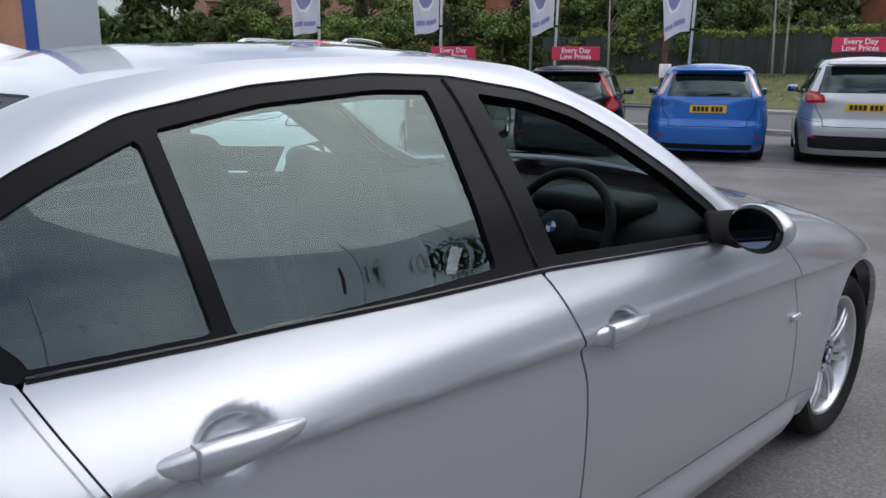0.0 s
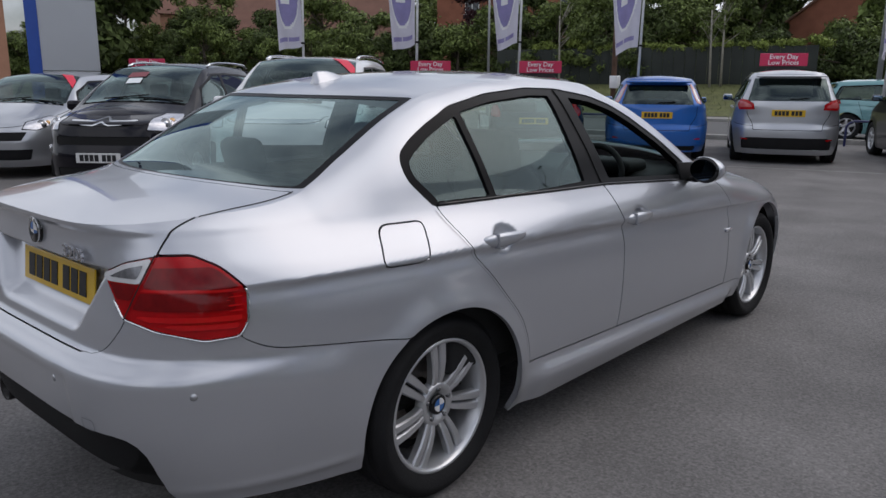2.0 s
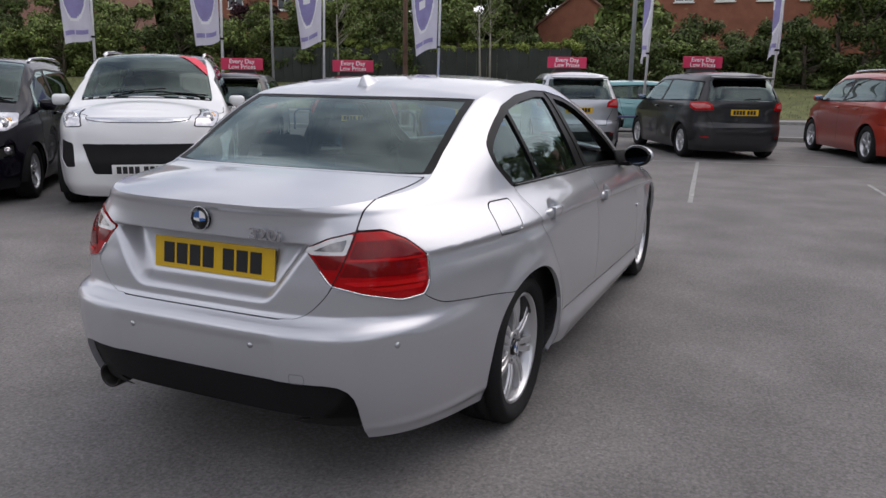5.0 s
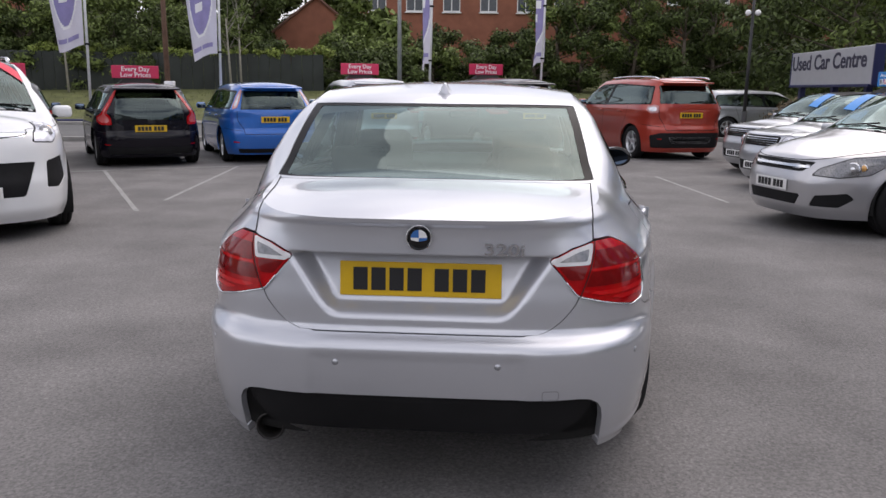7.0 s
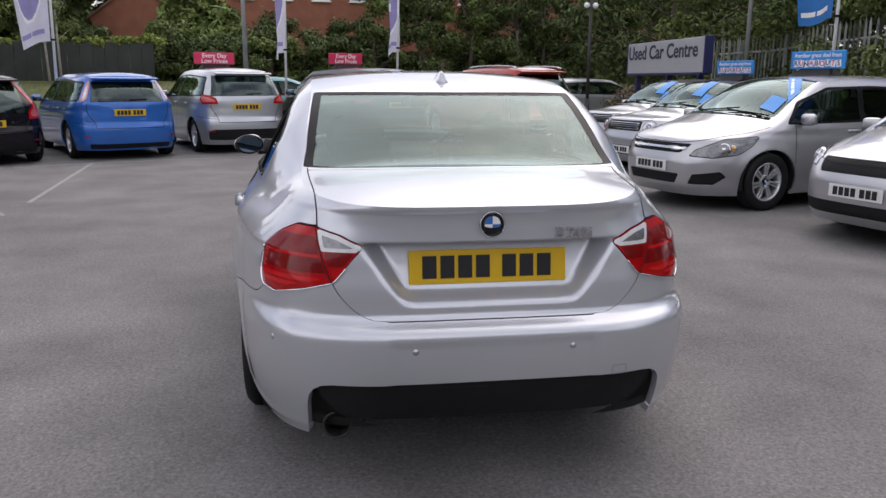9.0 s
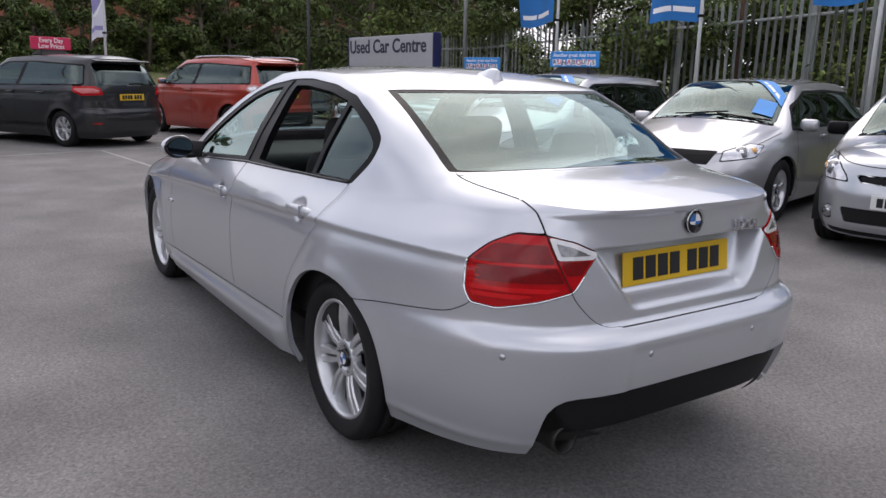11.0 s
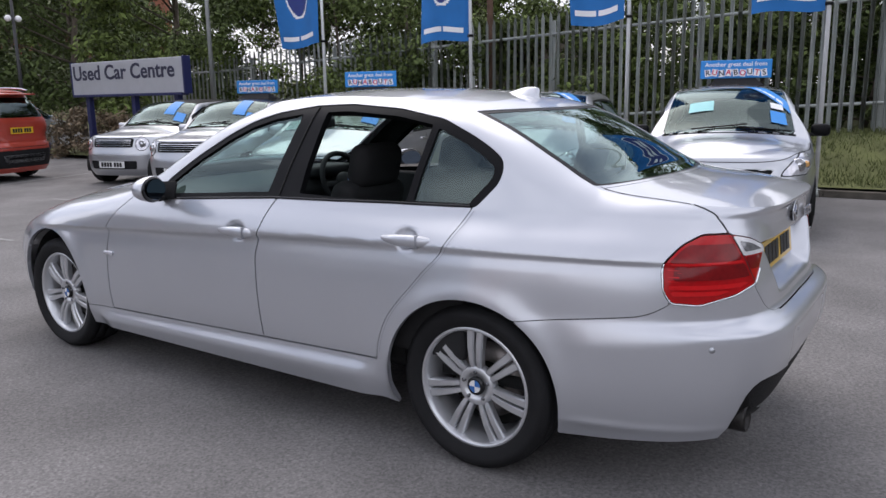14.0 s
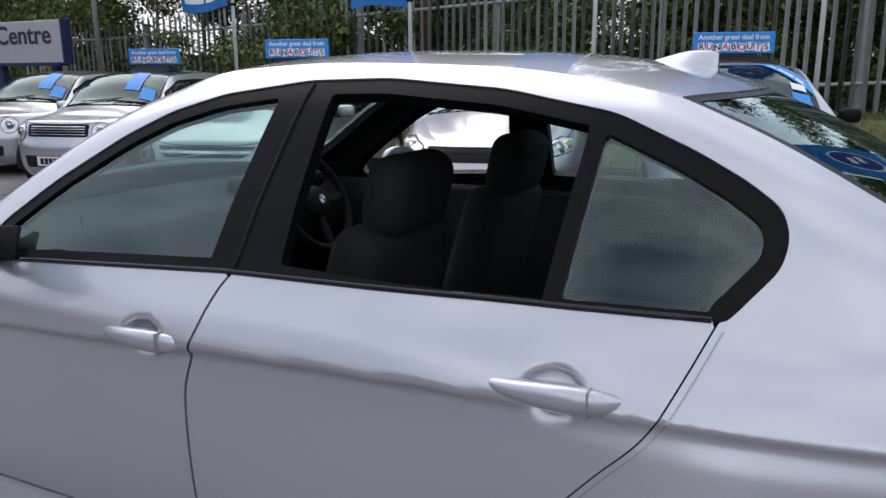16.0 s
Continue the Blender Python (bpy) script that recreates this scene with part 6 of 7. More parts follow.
def quick_part(name, v, f, mat, parent):
    """A mesh of quads, straight from arrays."""
    me = bpy.data.meshes.new(name)
    me.vertices.add(len(v))
    me.vertices.foreach_set("co", np.asarray(v, np.float32).ravel())
    me.loops.add(f.size)
    me.loops.foreach_set("vertex_index", f.ravel().astype(np.int32))
    me.polygons.add(len(f))
    me.polygons.foreach_set("loop_start", np.arange(0, f.size, 4, dtype=np.int32))
    me.polygons.foreach_set("loop_total", np.full(len(f), 4, np.int32))
    me.materials.append(mat)
    me.update()
    me.validate()
    ob = new(name, me)
    ob.parent = parent
    return ob


def tree(x, y, z, height, spread, label, category="tree", mat="leaf", count=10000, size=0.11, trunk=0.14, low=0.05, seed=0, group="trees", bark="bark", clumps=26, clump=(0.20, 0.38)):
    """Trunk, limbs and a crown of leaf clumps carried on the limbs' ends."""
    r = np.random.default_rng(seed)
    t = thing("tree" if category == "tree" else "bush", label, category, pose(x, y, z), group)
    blobs, limbs = [], bmesh.new()
    bend = r.normal(0, 0.04, 2) * height
    rod(limbs, (0, 0, -0.2), (bend[0], bend[1], height * 0.6), trunk, trunk * 0.5, 9)
    for k in range(clumps):
        a, q = r.uniform(0, 6.28), r.random()
        zz = height * (low + (0.93 - low) * q)
        env = spread * math.sqrt(max(0.05, 1 - ((q - 0.40) / 0.68) ** 2))
        rr = env * r.uniform(0.30, 1.0)
        c = (rr * math.cos(a), rr * math.sin(a), zz)
        s = spread * r.uniform(*clump)
        blobs.append((*c, s * r.uniform(0.8, 1.25), s * r.uniform(0.8, 1.25), s * r.uniform(0.55, 0.9)))
        rod(limbs, (bend[0] * 0.5, bend[1] * 0.5, min(zz * 0.75, height * 0.55)), c, trunk * 0.3, trunk * 0.06, 5)
    part("trunk", limbs, M[bark], t)
    v, f = leaves(blobs, count, size, r)
    quick_part("crown", v, f, M[mat], t)
    return t


pick_tree = random.Random(7)
k = 0
tree_line = curve((-80, 4.2), (-50, 4.1), (-30, 3.5), (-21, 3.3), (-18, 4.0), (-13, 4.6), (-8.5, 4.4), (-7.5, 3.0), (-1, 2.4), (1, 2.4), (4, 2.6), (8, 3.0), (10, 4.5), (13, 6.2), (45, 7.0))
for v0, hh, step in ((18.4, 1.0, 2.4), (21.2, 1.2, 3.2)):
    u = -74.0
    while u < 40:
        u += step * pick_tree.uniform(0.75, 1.25)
        k += 1
        if -8.8 < u < -2.0 and v0 < 20:
            continue
        hgt = hh * float(tree_line(u)) * pick_tree.uniform(0.85, 1.15)
        p = ROAD @ Vector((u, v0 + pick_tree.uniform(-0.8, 1.2), 1.1))
        tree(p.x, p.y, p.z - 0.1, hgt, pick_tree.uniform(1.6, 2.2), "dense green tree behind the road bank", mat=pick_tree.choice(["leaf", "leaf_dark", "leaf_dark", "leaf"]), seed=k, count=10000)
for k, (u, v, hh, sp, mt) in enumerate(((-11, 34, 6.0, 2.8, "leaf"), (-7.6, 35, 6.5, 2.6, "leaf_dark"), (-16, 31, 6.0, 3.0, "leaf"), (14, 28, 9.0, 3.8, "leaf"), (20, 26, 9.5, 4.0, "leaf_dark"),
                                        (26, 24, 10, 4.0, "leaf"), (33, 22, 10, 4.2, "leaf_dark"), (-33, 42, 8, 4, "leaf"), (-24, 29, 6.2, 2.6, "leaf_purple"), (-39, 30, 5.5, 3.0, "leaf"), (-45, 24, 7.0, 3.2, "leaf"), (-30, 24, 4.4, 2.2, "leaf_pale"))):
    p = ROAD @ Vector((u, v, 1.2 + 3.2 * float(smooth(18.0, 45.0, v))))
    tree(p.x, p.y, p.z - 0.3, hh, sp, "tall leafy tree on the slope among the houses", mat=mt, seed=160 + k, count=10000, size=0.16)
for k, (x0, y0, hh, sp, mt) in enumerate(((-20, 66, 9.5, 4.4, "leaf_dark"), (-14.0, 70, 10, 4.6, "leaf"), (-9.0, 72, 10, 4.2, "leaf_dark"), (-51.5, 24.5, 7.6, 3.2, "leaf_dark"), (-71, 49.5, 11, 5.0, "leaf_dark"), (-67, 55, 11, 5.0, "leaf"), (-59.8, 55.5, 9.5, 4.6, "leaf"), (-57.2, 58.5, 9.5, 4.6, "leaf_dark"), (-53.5, 61, 9, 4.4, "leaf"), (-26, 60, 9, 4.0, "leaf"), (-31, 57, 8, 3.6, "leaf_dark"), (-8.5, 51, 5.2, 2.4, "leaf"), (-17.5, 52, 5.0, 2.2, "leaf_dark"), (-21.5, 50, 5.5, 2.4, "leaf"))):
    tree(x0, y0, 2.6, hh, sp, "tall dark tree behind the brick houses", mat=mt, seed=230 + k, count=11000, size=0.40)
# slender pale-stemmed birch before the dark fence
for k, (u, v) in enumerate(((-6.4, 16.2), (-6.0, 16.5), (-13.4, 16.0))):
    p = ROAD @ Vector((u, v, 1.0))
    tree(p.x, p.y, p.z - 0.1, 5.8, 1.3, "slender birch with pale stems before the dark fence", mat="leaf_pale", seed=300 + k, count=900, size=0.08, trunk=0.06, low=0.45, bark="bark_pale", clumps=12, clump=(0.15, 0.3))
# growth behind the steel fence
k = 400
for x0, hh, step, cnt in ((11.5, 2.5, 1.5, 4500), (13.6, 3.8, 2.2, 4500)):
    yy = -12.0
    while yy < 19:
        yy += step * pick_tree.uniform(0.8, 1.25)
        k += 1
        tall = 3.2 if yy > 9 else 0.0
        if (x0 > 12 and 5.2 < yy < 9.0) or yy > 15:
            continue
        tree(x0 + pick_tree.uniform(-0.3, 0.6), yy, bank_top(yy), (hh + tall) * pick_tree.uniform(0.8, 1.2), pick_tree.uniform(1.1, 1.6) + tall * 0.25, "tangled shrubs growing behind the steel fence", "bush",
             mat=pick_tree.choice(["leaf", "leaf_pale", "leaf", "leaf_dark"]), seed=k, count=cnt * 2, size=0.065, trunk=0.05, group="shrubs")
for k, (x0, y0, hh, sp, mt) in enumerate(((20.5, 7, 9.5, 4.2, "leaf_dark"), (19.5, -8, 9, 3.8, "leaf"), (19.0, 2.5, 9.5, 4.0, "leaf_dark"), (16, 2, 8, 3.2, "leaf_dark"), (17, 11, 9, 3.6, "leaf"), (15, 16, 9.5, 3.4, "leaf_dark"), (13, 20, 8.5, 3.2, "leaf"), (17.5, -4, 8, 3.4, "leaf"), (11.5, 24, 9, 3.6, "leaf_dark"), (15, 29, 10, 4, "leaf_dark"))):
    tree(x0, y0, 0.1, hh, sp, "tall tree with a dark crown beyond the steel fence", mat=mt, seed=500 + k, count=12000, size=0.12)
# dry brambles round the sign's feet
M["bramble"] = material("dry_bramble", (0.16, 0.12, 0.075), 0.8, var=0.5, scale=2, island=True)
for k, (x0, y0) in enumerate(((8.2, 16.3), (8.3, 14.6), (8.0, 17.8), (8.6, 13.3))):
    tree(x0, y0, 0.05, 1.15, 0.85, "dry brown bramble at the foot of the sign", "bush", mat="bramble", seed=540 + k, count=2200, size=0.06, trunk=0.02, group="shrubs")

# ivy along the top of the dark fence
ivy = thing("ivy_hedge", "thick pale green ivy over the dark fence", "hedge")
rr = np.random.default_rng(9)
blobs = []
for u in np.arange(-15, -1.5, 0.45):
    p = ROAD @ Vector((u + rr.normal(0, 0.1), 17.15, 2.95 + rr.normal(0, 0.10)))
    s = rr.uniform(0.22, 0.36)
    blobs.append((p.x, p.y, p.z, s, s, s * 0.7))
v, f = leaves(blobs, 12000, 0.07, rr)
M["ivy"] = material("ivy_leaves", (0.20, 0.25, 0.06), 0.6, var=0.5, scale=0.8, island=True, spec=0.15)
quick_part("ivy_leaves", v, f, M["ivy"], ivy)


# ---- fences, signs, flags and buildings ----
M["steel"] = material("galvanised_steel", (0.36, 0.38, 0.36), 0.6, metal=0.3, var=0.22, scale=3, bump=0.1)
M["dark_fence"] = material("dark_green_fence", (0.030, 0.036, 0.032), 0.8, var=0.3, scale=1.2, bump=0.3)
M["pole"] = material("white_pole", (0.76, 0.77, 0.78), 0.4, metal=0.2, var=0.1)
M["lamp_post"] = material("grey_lamp_post", (0.30, 0.31, 0.31), 0.5, metal=0.4, var=0.15)
M["black_post"] = material("black_post", (0.02, 0.02, 0.022), 0.5, var=0.2)
M["rust"] = material("rusty_pole", (0.13, 0.075, 0.05), 0.85, var=0.35, scale=6, bump=0.4)
M["flag_white"] = material("white_flag_cloth", (0.66, 0.64, 0.72), 0.8, var=0.08, scale=3)
M["flag_oval"] = material("violet_flag_print", (0.30, 0.27, 0.50), 0.8, var=0.15, scale=6)
M["flag_blue"] = material("blue_flag_cloth", (0.015, 0.16, 0.46), 0.75, var=0.12, scale=3)
M["flag_dark"] = material("navy_flag_print", (0.03, 0.05, 0.22), 0.75, var=0.12)
M["sign_red"] = material("red_sign_board", (0.62, 0.03, 0.10), 0.45, var=0.06)
M["sign_blue"] = material("blue_sign_board", (0.02, 0.24, 0.64), 0.45, var=0.06)
M["sign_white"] = material("white_sign_print", (0.85, 0.85, 0.86), 0.5, var=0.03)
M["sign_grey"] = material("silver_sign_panel", (0.44, 0.45, 0.48), 0.45, metal=0.3, var=0.06)
M["navy"] = material("navy_blue_steel", (0.012, 0.016, 0.085), 0.4, var=0.1, coat=0.3)
M["navy_ink"] = material("navy_letters", (0.02, 0.02, 0.05), 0.5)
M["clad"] = material("pale_grey_cladding", (0.44, 0.46, 0.49), 0.4, metal=0.3, var=0.05, scale=1.0)
M["clad_blue"] = material("blue_cladding", (0.02, 0.07, 0.34), 0.4, var=0.08)

# steel palisade fence
fence = thing("palisade_fence", "grey galvanised steel palisade fence with pointed pales", "fence", None, "", "structure")


def pale_mesh():
    bm = bmesh.new()
    h, w = 2.38, 0.068
    pts = [(-0.5, 0.012), (-0.28, -0.006), (0, 0.010), (0.28, -0.006), (0.5, 0.012)]
    lo = [bm.verts.new((d, s * w, 0)) for s, d in pts]
    up = [bm.verts.new((d, s * w, h - 0.10 - 0.05 * abs(s))) for s, d in pts]
    tip = [bm.verts.new((d * 0.5, s * w * 0.25, h - 0.0 - 0.06 * abs(s))) for s, d in pts]
    for a, b in ((lo, up), (up, tip)):
        for i in range(4):
            bm.faces.new((a[i], a[i + 1], b[i + 1], b[i]))
    r = bmesh.ops.solidify(bm, geom=bm.faces[:], thickness=0.003)
    return bm


first = part("pale", pale_mesh(), M["steel"], fence, smooth=False)
first.location = (FENCE_X, -9.0, bank_top(-9.0) - 0.02)
for k in range(1, 172):
    o = new("pale", first.data)
    o.parent = fence
    o.location = (FENCE_X + pick_tree.uniform(-0.006, 0.006), -9.0 + 0.155 * k, bank_top(-9.0 + 0.155 * k) - 0.02 + pick_tree.uniform(-0.012, 0.012))
    o.rotation_euler = (pick_tree.uniform(-0.01, 0.01), pick_tree.uniform(-0.008, 0.008), 0)
for z in (0.42, 1.95):
    part("fence_rail", loop_strip([(FENCE_X + 0.034, q, bank_top(q) + z) for q in np.linspace(-9.1, 17.5, 20)], 0.045, 0.05), M["steel"], fence)
for yy in np.arange(-8.5, 17.4, 2.75):
    part("fence_post", slab((FENCE_X + 0.09, yy, bank_top(yy) + 1.05), (0.06, 0.10, 2.3), bevel=0.004), M["steel"], fence)

# dark close-boarded fence on the bank
dark = thing("dark_fence", "dark green close-boarded fence on the bank", "fence", None, "", "structure")
for k in range(30):
    u = -17.0 + 0.5 * k
    if u > -1.6:
        break
    p = ROAD @ Vector((u, 17.0, 2.02))
    part("fence_panel", slab(p, (0.485, 0.03, 1.75 + pick_tree.uniform(-0.03, 0.03)), rot=Matrix.Rotation(radians(12), 4, "Z"), bevel=0.004), M["dark_fence"], dark)

# hoop barriers along the yard's edge
for k, u in enumerate((-10.6, -8.2, -5.9, -3.7, -1.9, 0.4, 2.8, 5.2, 7.6, 9.8)):
    h = thing("hoop_barrier", "low dark blue tubular hoop barrier at the yard edge", "barrier", ROAD @ pose(u, -0.55, 0), "hoop barriers")
    pts = [(-0.55, 0, 0.0), (-0.55, 0, 0.42), (-0.50, 0, 0.50), (-0.40, 0, 0.55), (0.40, 0, 0.55), (0.50, 0, 0.50), (0.55, 0, 0.42), (0.55, 0, 0.0)]
    c = bpy.data.curves.new("hoop", "CURVE")
    c.dimensions, c.bevel_depth, c.bevel_resolution = "3D", 0.028, 2
    sp = c.splines.new("POLY")
    sp.points.add(len(pts) - 1)
    for q, pt in zip(sp.points, pts):
        q.co = (*pt, 1)
    tmp = bpy.data.objects.new("hoop", c)
    scene.collection.objects.link(tmp)
    me = bpy.data.meshes.new_from_object(tmp.evaluated_get(bpy.context.evaluated_depsgraph_get()))
    bpy.data.objects.remove(tmp)
    me.materials.clear()
    me.materials.append(M["navy"])
    me.polygons.foreach_set("use_smooth", [True] * len(me.polygons))
    o = new("hoop", me)
    o.parent = h


def flag(x, y, ang, w, h, z0, cloth, print_mat, label, seed, pole_h=6.2, lean=0.0, droop=0.25, bars="sign_white", oval=(0.50, 0.46, 0.36, 0.27)):
    """A banner on its pole; the cloth flies in the direction ang (degrees) from the pole."""
    f = thing("banner_flag", label, "flag", pose(x, y, 0, 0, lean, 0), "banner flags")
    part("pole", bar((0, 0, 0), (0, 0, pole_h), 0.031, 0.022, 14), M["pole"], f)
    part("pole_foot", bar((0, 0, 0), (0, 0, 0.10), 0.075, 0.06, 14), M["steel"], f)
    r = np.random.default_rng(seed)
    ph, amp = r.uniform(0, 6), 0.10
    a = radians(ang)
    d, n = Vector((math.cos(a), math.sin(a), 0)), Vector((-math.sin(a), math.cos(a), 0))

    def point(u, v, off=0.0):
        fold = amp * math.sin(4.2 * u + 1.6 * v + ph) * (0.25 + u) + 0.04 * math.sin(9 * u - 3 * v + ph)
        shrink = 1 - droop * (1 - v) * u
        q = d * (0.05 + u * w * shrink) + n * (fold + off)
        return Vector((q.x, q.y, z0 + h * v - droop * 0.35 * u * (1 - v) * h * 0.5 + 0.03 * math.sin(5 * u + ph)))

    def sheet(u0, u1, v0, v1, off, nu=16, nv=20, keep=None):
        bm = bmesh.new()
        g = [[bm.verts.new(point(u0 + (u1 - u0) * i / nu, v0 + (v1 - v0) * j / nv, off)) for j in range(nv + 1)] for i in range(nu + 1)]
        for i in range(nu):
            for j in range(nv):
                if keep is None or keep(u0 + (u1 - u0) * (i + 0.5) / nu, v0 + (v1 - v0) * (j + 0.5) / nv):
                    bm.faces.new((g[i][j], g[i + 1][j], g[i + 1][j + 1], g[i][j + 1]))
        bmesh.ops.delete(bm, geom=[q for q in bm.verts if not q.link_faces], context="VERTS")
        return bm

    cl = part("cloth", sheet(0, 1, 0, 1, 0), M[cloth], f)
    cu, cv, ru, rv = oval
    for side in (-1, 1):
        inside = lambda u, v: ((u - cu) / ru) ** 2 + ((v - cv) / rv) ** 2 < 1
        part("printed_shape", sheet(cu - ru, cu + ru, cv - rv, cv + rv, side * 0.006, 30, 34, inside), M[print_mat], cl)
        part("printed_ring", sheet(cu - ru * 1.16, cu + ru * 1.16, cv - rv * 1.16, cv + rv * 1.16, side * 0.004, 30, 34, lambda u, v: 1.0 < ((u - cu) / ru) ** 2 + ((v - cv) / rv) ** 2 < 1.25), M["sign_white"], cl)
        for q0, q1 in ((-0.55, 0.15), (-0.25, 0.5)):
            vv = cv + (0.25 if q0 < -0.4 else -0.2) * rv
            part("printed_bar", sheet(cu + q0 * ru, cu + q1 * ru, vv - 0.13 * rv, vv + 0.13 * rv, side * 0.010, 6, 3), M["sign_white"], cl)
        part("printed_bar", sheet(0.12, 0.48, 0.06, 0.095, side * 0.006, 8, 2), M[bars], cl)
        part("printed_bar", sheet(0.52, 0.92, 0.06, 0.095, side * 0.006, 8, 2), M[bars], cl)
    for zz in (z0 + 0.05, z0 + h * 0.5, z0 + h - 0.05):
        part("clip", bar((0, 0, zz - 0.02), (0, 0, zz + 0.02), 0.05, n=10), M["plastic"], f)
    return f


for k, (x, y, z0, ang) in enumerate(((-12.3, 9.7, 2.15, 200), (-9.8, 10.9, 2.15, 195), (-8.6, 13.1, 2.2, 200), (-6.1, 14.2, 2.10, 195), (-1.45, 15.6, 2.0, 112), (1.25, 16.4, 2.1, 100))):
    flag(x, y, ang, 0.80, 2.6, z0, "flag_white", "flag_oval", "white banner flag with a violet oval on a white pole", k, droop=0.35, bars="flag_oval", lean=1.2)
for k, (x, y, z0, w) in enumerate(((7.80, 8.72, 2.38, 1.20), (7.84, 5.50, 2.30, 0.95), (7.90, 2.83, 2.42, 0.95), (7.98, 0.22, 2.40, 0.95), (8.0, -2.5, 2.40, 0.95))):
    flag(x, y, 92, w, 2.3, z0, "flag_blue", "flag_dark", "bright blue banner flag with a navy shield on a white pole", 20 + k, droop=0.10, oval=(0.5, 0.50, 0.26, 0.24))


def roof_board(x, y, z, ang, w, h, mat, lines, label, size, wedge=True):
    """A printed board on a wedge foot, standing on a car's roof."""
    b = thing("roof_sign", label, "sign", pose(x, y, z, 0, 0, ang), "roof signs")
    if wedge:
        bm = bmesh.new()
        lo = [bm.verts.new(p) for p in ((-0.32, -0.16, 0), (0.32, -0.16, 0), (0.32, 0.16, 0), (-0.32, 0.16, 0))]
        up = [bm.verts.new(p) for p in ((-0.22, -0.03, 0.09), (0.22, -0.03, 0.09), (0.22, 0.03, 0.09), (-0.22, 0.03, 0.09))]
        bm.faces.new(up)
        bm.faces.new(lo[::-1])
        for i in range(4):
            bm.faces.new((lo[i], lo[(i + 1) % 4], up[(i + 1) % 4], up[i]))
        part("magnet_foot", bm, M["plastic"], b, smooth=False)
    pl = part("board", slab((0, 0, 0.09 + h / 2), (w, 0.022, h), bevel=0.009), M[mat], b, smooth=False)
    for face in (0, 180):
        for txt, zz, sz in lines:
            text_mesh(txt, sz, M["sign_white"], pl, pose(0, 0, 0, 0, 0, face) @ pose(0, -0.0125, 0.09 + zz, 90, 0, 0), depth=0.0015, bold=sz * 0.012)
    return b, pl


def red_board(x, y, z, ang):
    roof_board(x, y, z, ang, 0.84, 0.235, "sign_red", (("Every Day", 0.168, 0.122), ("Low Prices", 0.062, 0.122)), "red roof sign reading every day low prices", 0.1)


def blue_board(x, y, z, ang):
    b, pl = roof_board(x, y, z, ang, 0.80, 0.215, "sign_blue", (("Another great deal from", 0.163, 0.070),), "bright blue roof sign with tumbling white letter tiles", 0.07)
    for k, ch in enumerate("RUNABOUTS"):
        xx, tilt = -0.315 + 0.079 * k, (8, -9, 6, -5, 10, -7, 5, -8, 9)[k]
        m = pose(xx, -0.0125, 0.09 + 0.066 + 0.006 * math.sin(2.3 * k), 90, 0, 0) @ pose(0, 0, 0, 0, 0, tilt)
        bm = slab((0, 0, 0.001), (0.066, 0.082, 0.003), bevel=0.001)
        bm.transform(m)
        tile = part("letter_tile", bm, M["sign_white"], pl, smooth=False)
        text_mesh(ch, 0.088, M["sign_red" if k % 2 else "navy_ink"], tile, m @ pose(0, 0, 0.003), depth=0.001, bold=0.002)


for x, y, z, ang in ((-6.63, 11.2, 1.435, 32), (-2.78, 13.7, 1.585, 23), (-0.05, 14.3, 1.615, 28), (-8.6, 10.1, 1.44, 32), (-14.0, 6.75, 1.48, 35)):
    red_board(x, y, z, ang)
for x, y, z in ((6.62, 0.98, 1.445), (5.52, 5.72, 1.445), (6.05, 8.65, 1.40)):
    blue_board(x, y, z, RA - 90 + 180)

# used car centre sign
ucc = thing("yard_sign", "silver sign panel on navy posts reading used car centre", "sign", pose(7.42, 14.42, 0, 0, 0, -90 + 0))
part("panel", slab((0.03, 0, 1.93), (4.15, 0.16, 0.74), bevel=0.012), M["sign_grey"], ucc, smooth=False)
part("end_cap", slab((2.125, 0.02, 1.93), (0.045, 0.20, 0.78), bevel=0.01), M["navy"], ucc, smooth=False)
part("end_cap", slab((-2.05, 0.02, 1.93), (0.05, 0.22, 0.78), bevel=0.01), M["navy"], ucc, smooth=False)
part("lower_trim", slab((0, 0.0, 1.54), (4.1, 0.20, 0.06), bevel=0.008), M["navy"], ucc, smooth=False)
for xx in (-1.6, 0.2, 1.75):
    part("post", slab((xx, 0.05, 0.77), (0.14, 0.12, 1.54), bevel=0.01), M["navy"], ucc, smooth=False)
text_mesh("Used Car Centre", 0.46, M["navy_ink"], ucc, pose(-0.06, -0.084, 2.04, 90, 0, 0), depth=0.003, bold=0.009, squeeze=1.18)

# lamp columns and poles
def column(x, y, h, mat, label, r=0.055, lantern=True, arm=0.0):
    c = thing("lamp_column" if lantern else "pole", label, "street lamp" if lantern else "pole", pose(x, y, 0))
    part("shaft", bar((0, 0, 0), (0, 0, h), r, r * 0.65, 14), M[mat], c)
    part("base", bar((0, 0, 0), (0, 0, 0.9), r * 1.5, r * 1.4, 14), M[mat], c)
    if lantern:
        part("lantern", slab((arm, 0, h + 0.03), (0.5, 0.16, 0.09), bevel=0.03), M["lamp_post"], c)
    return c


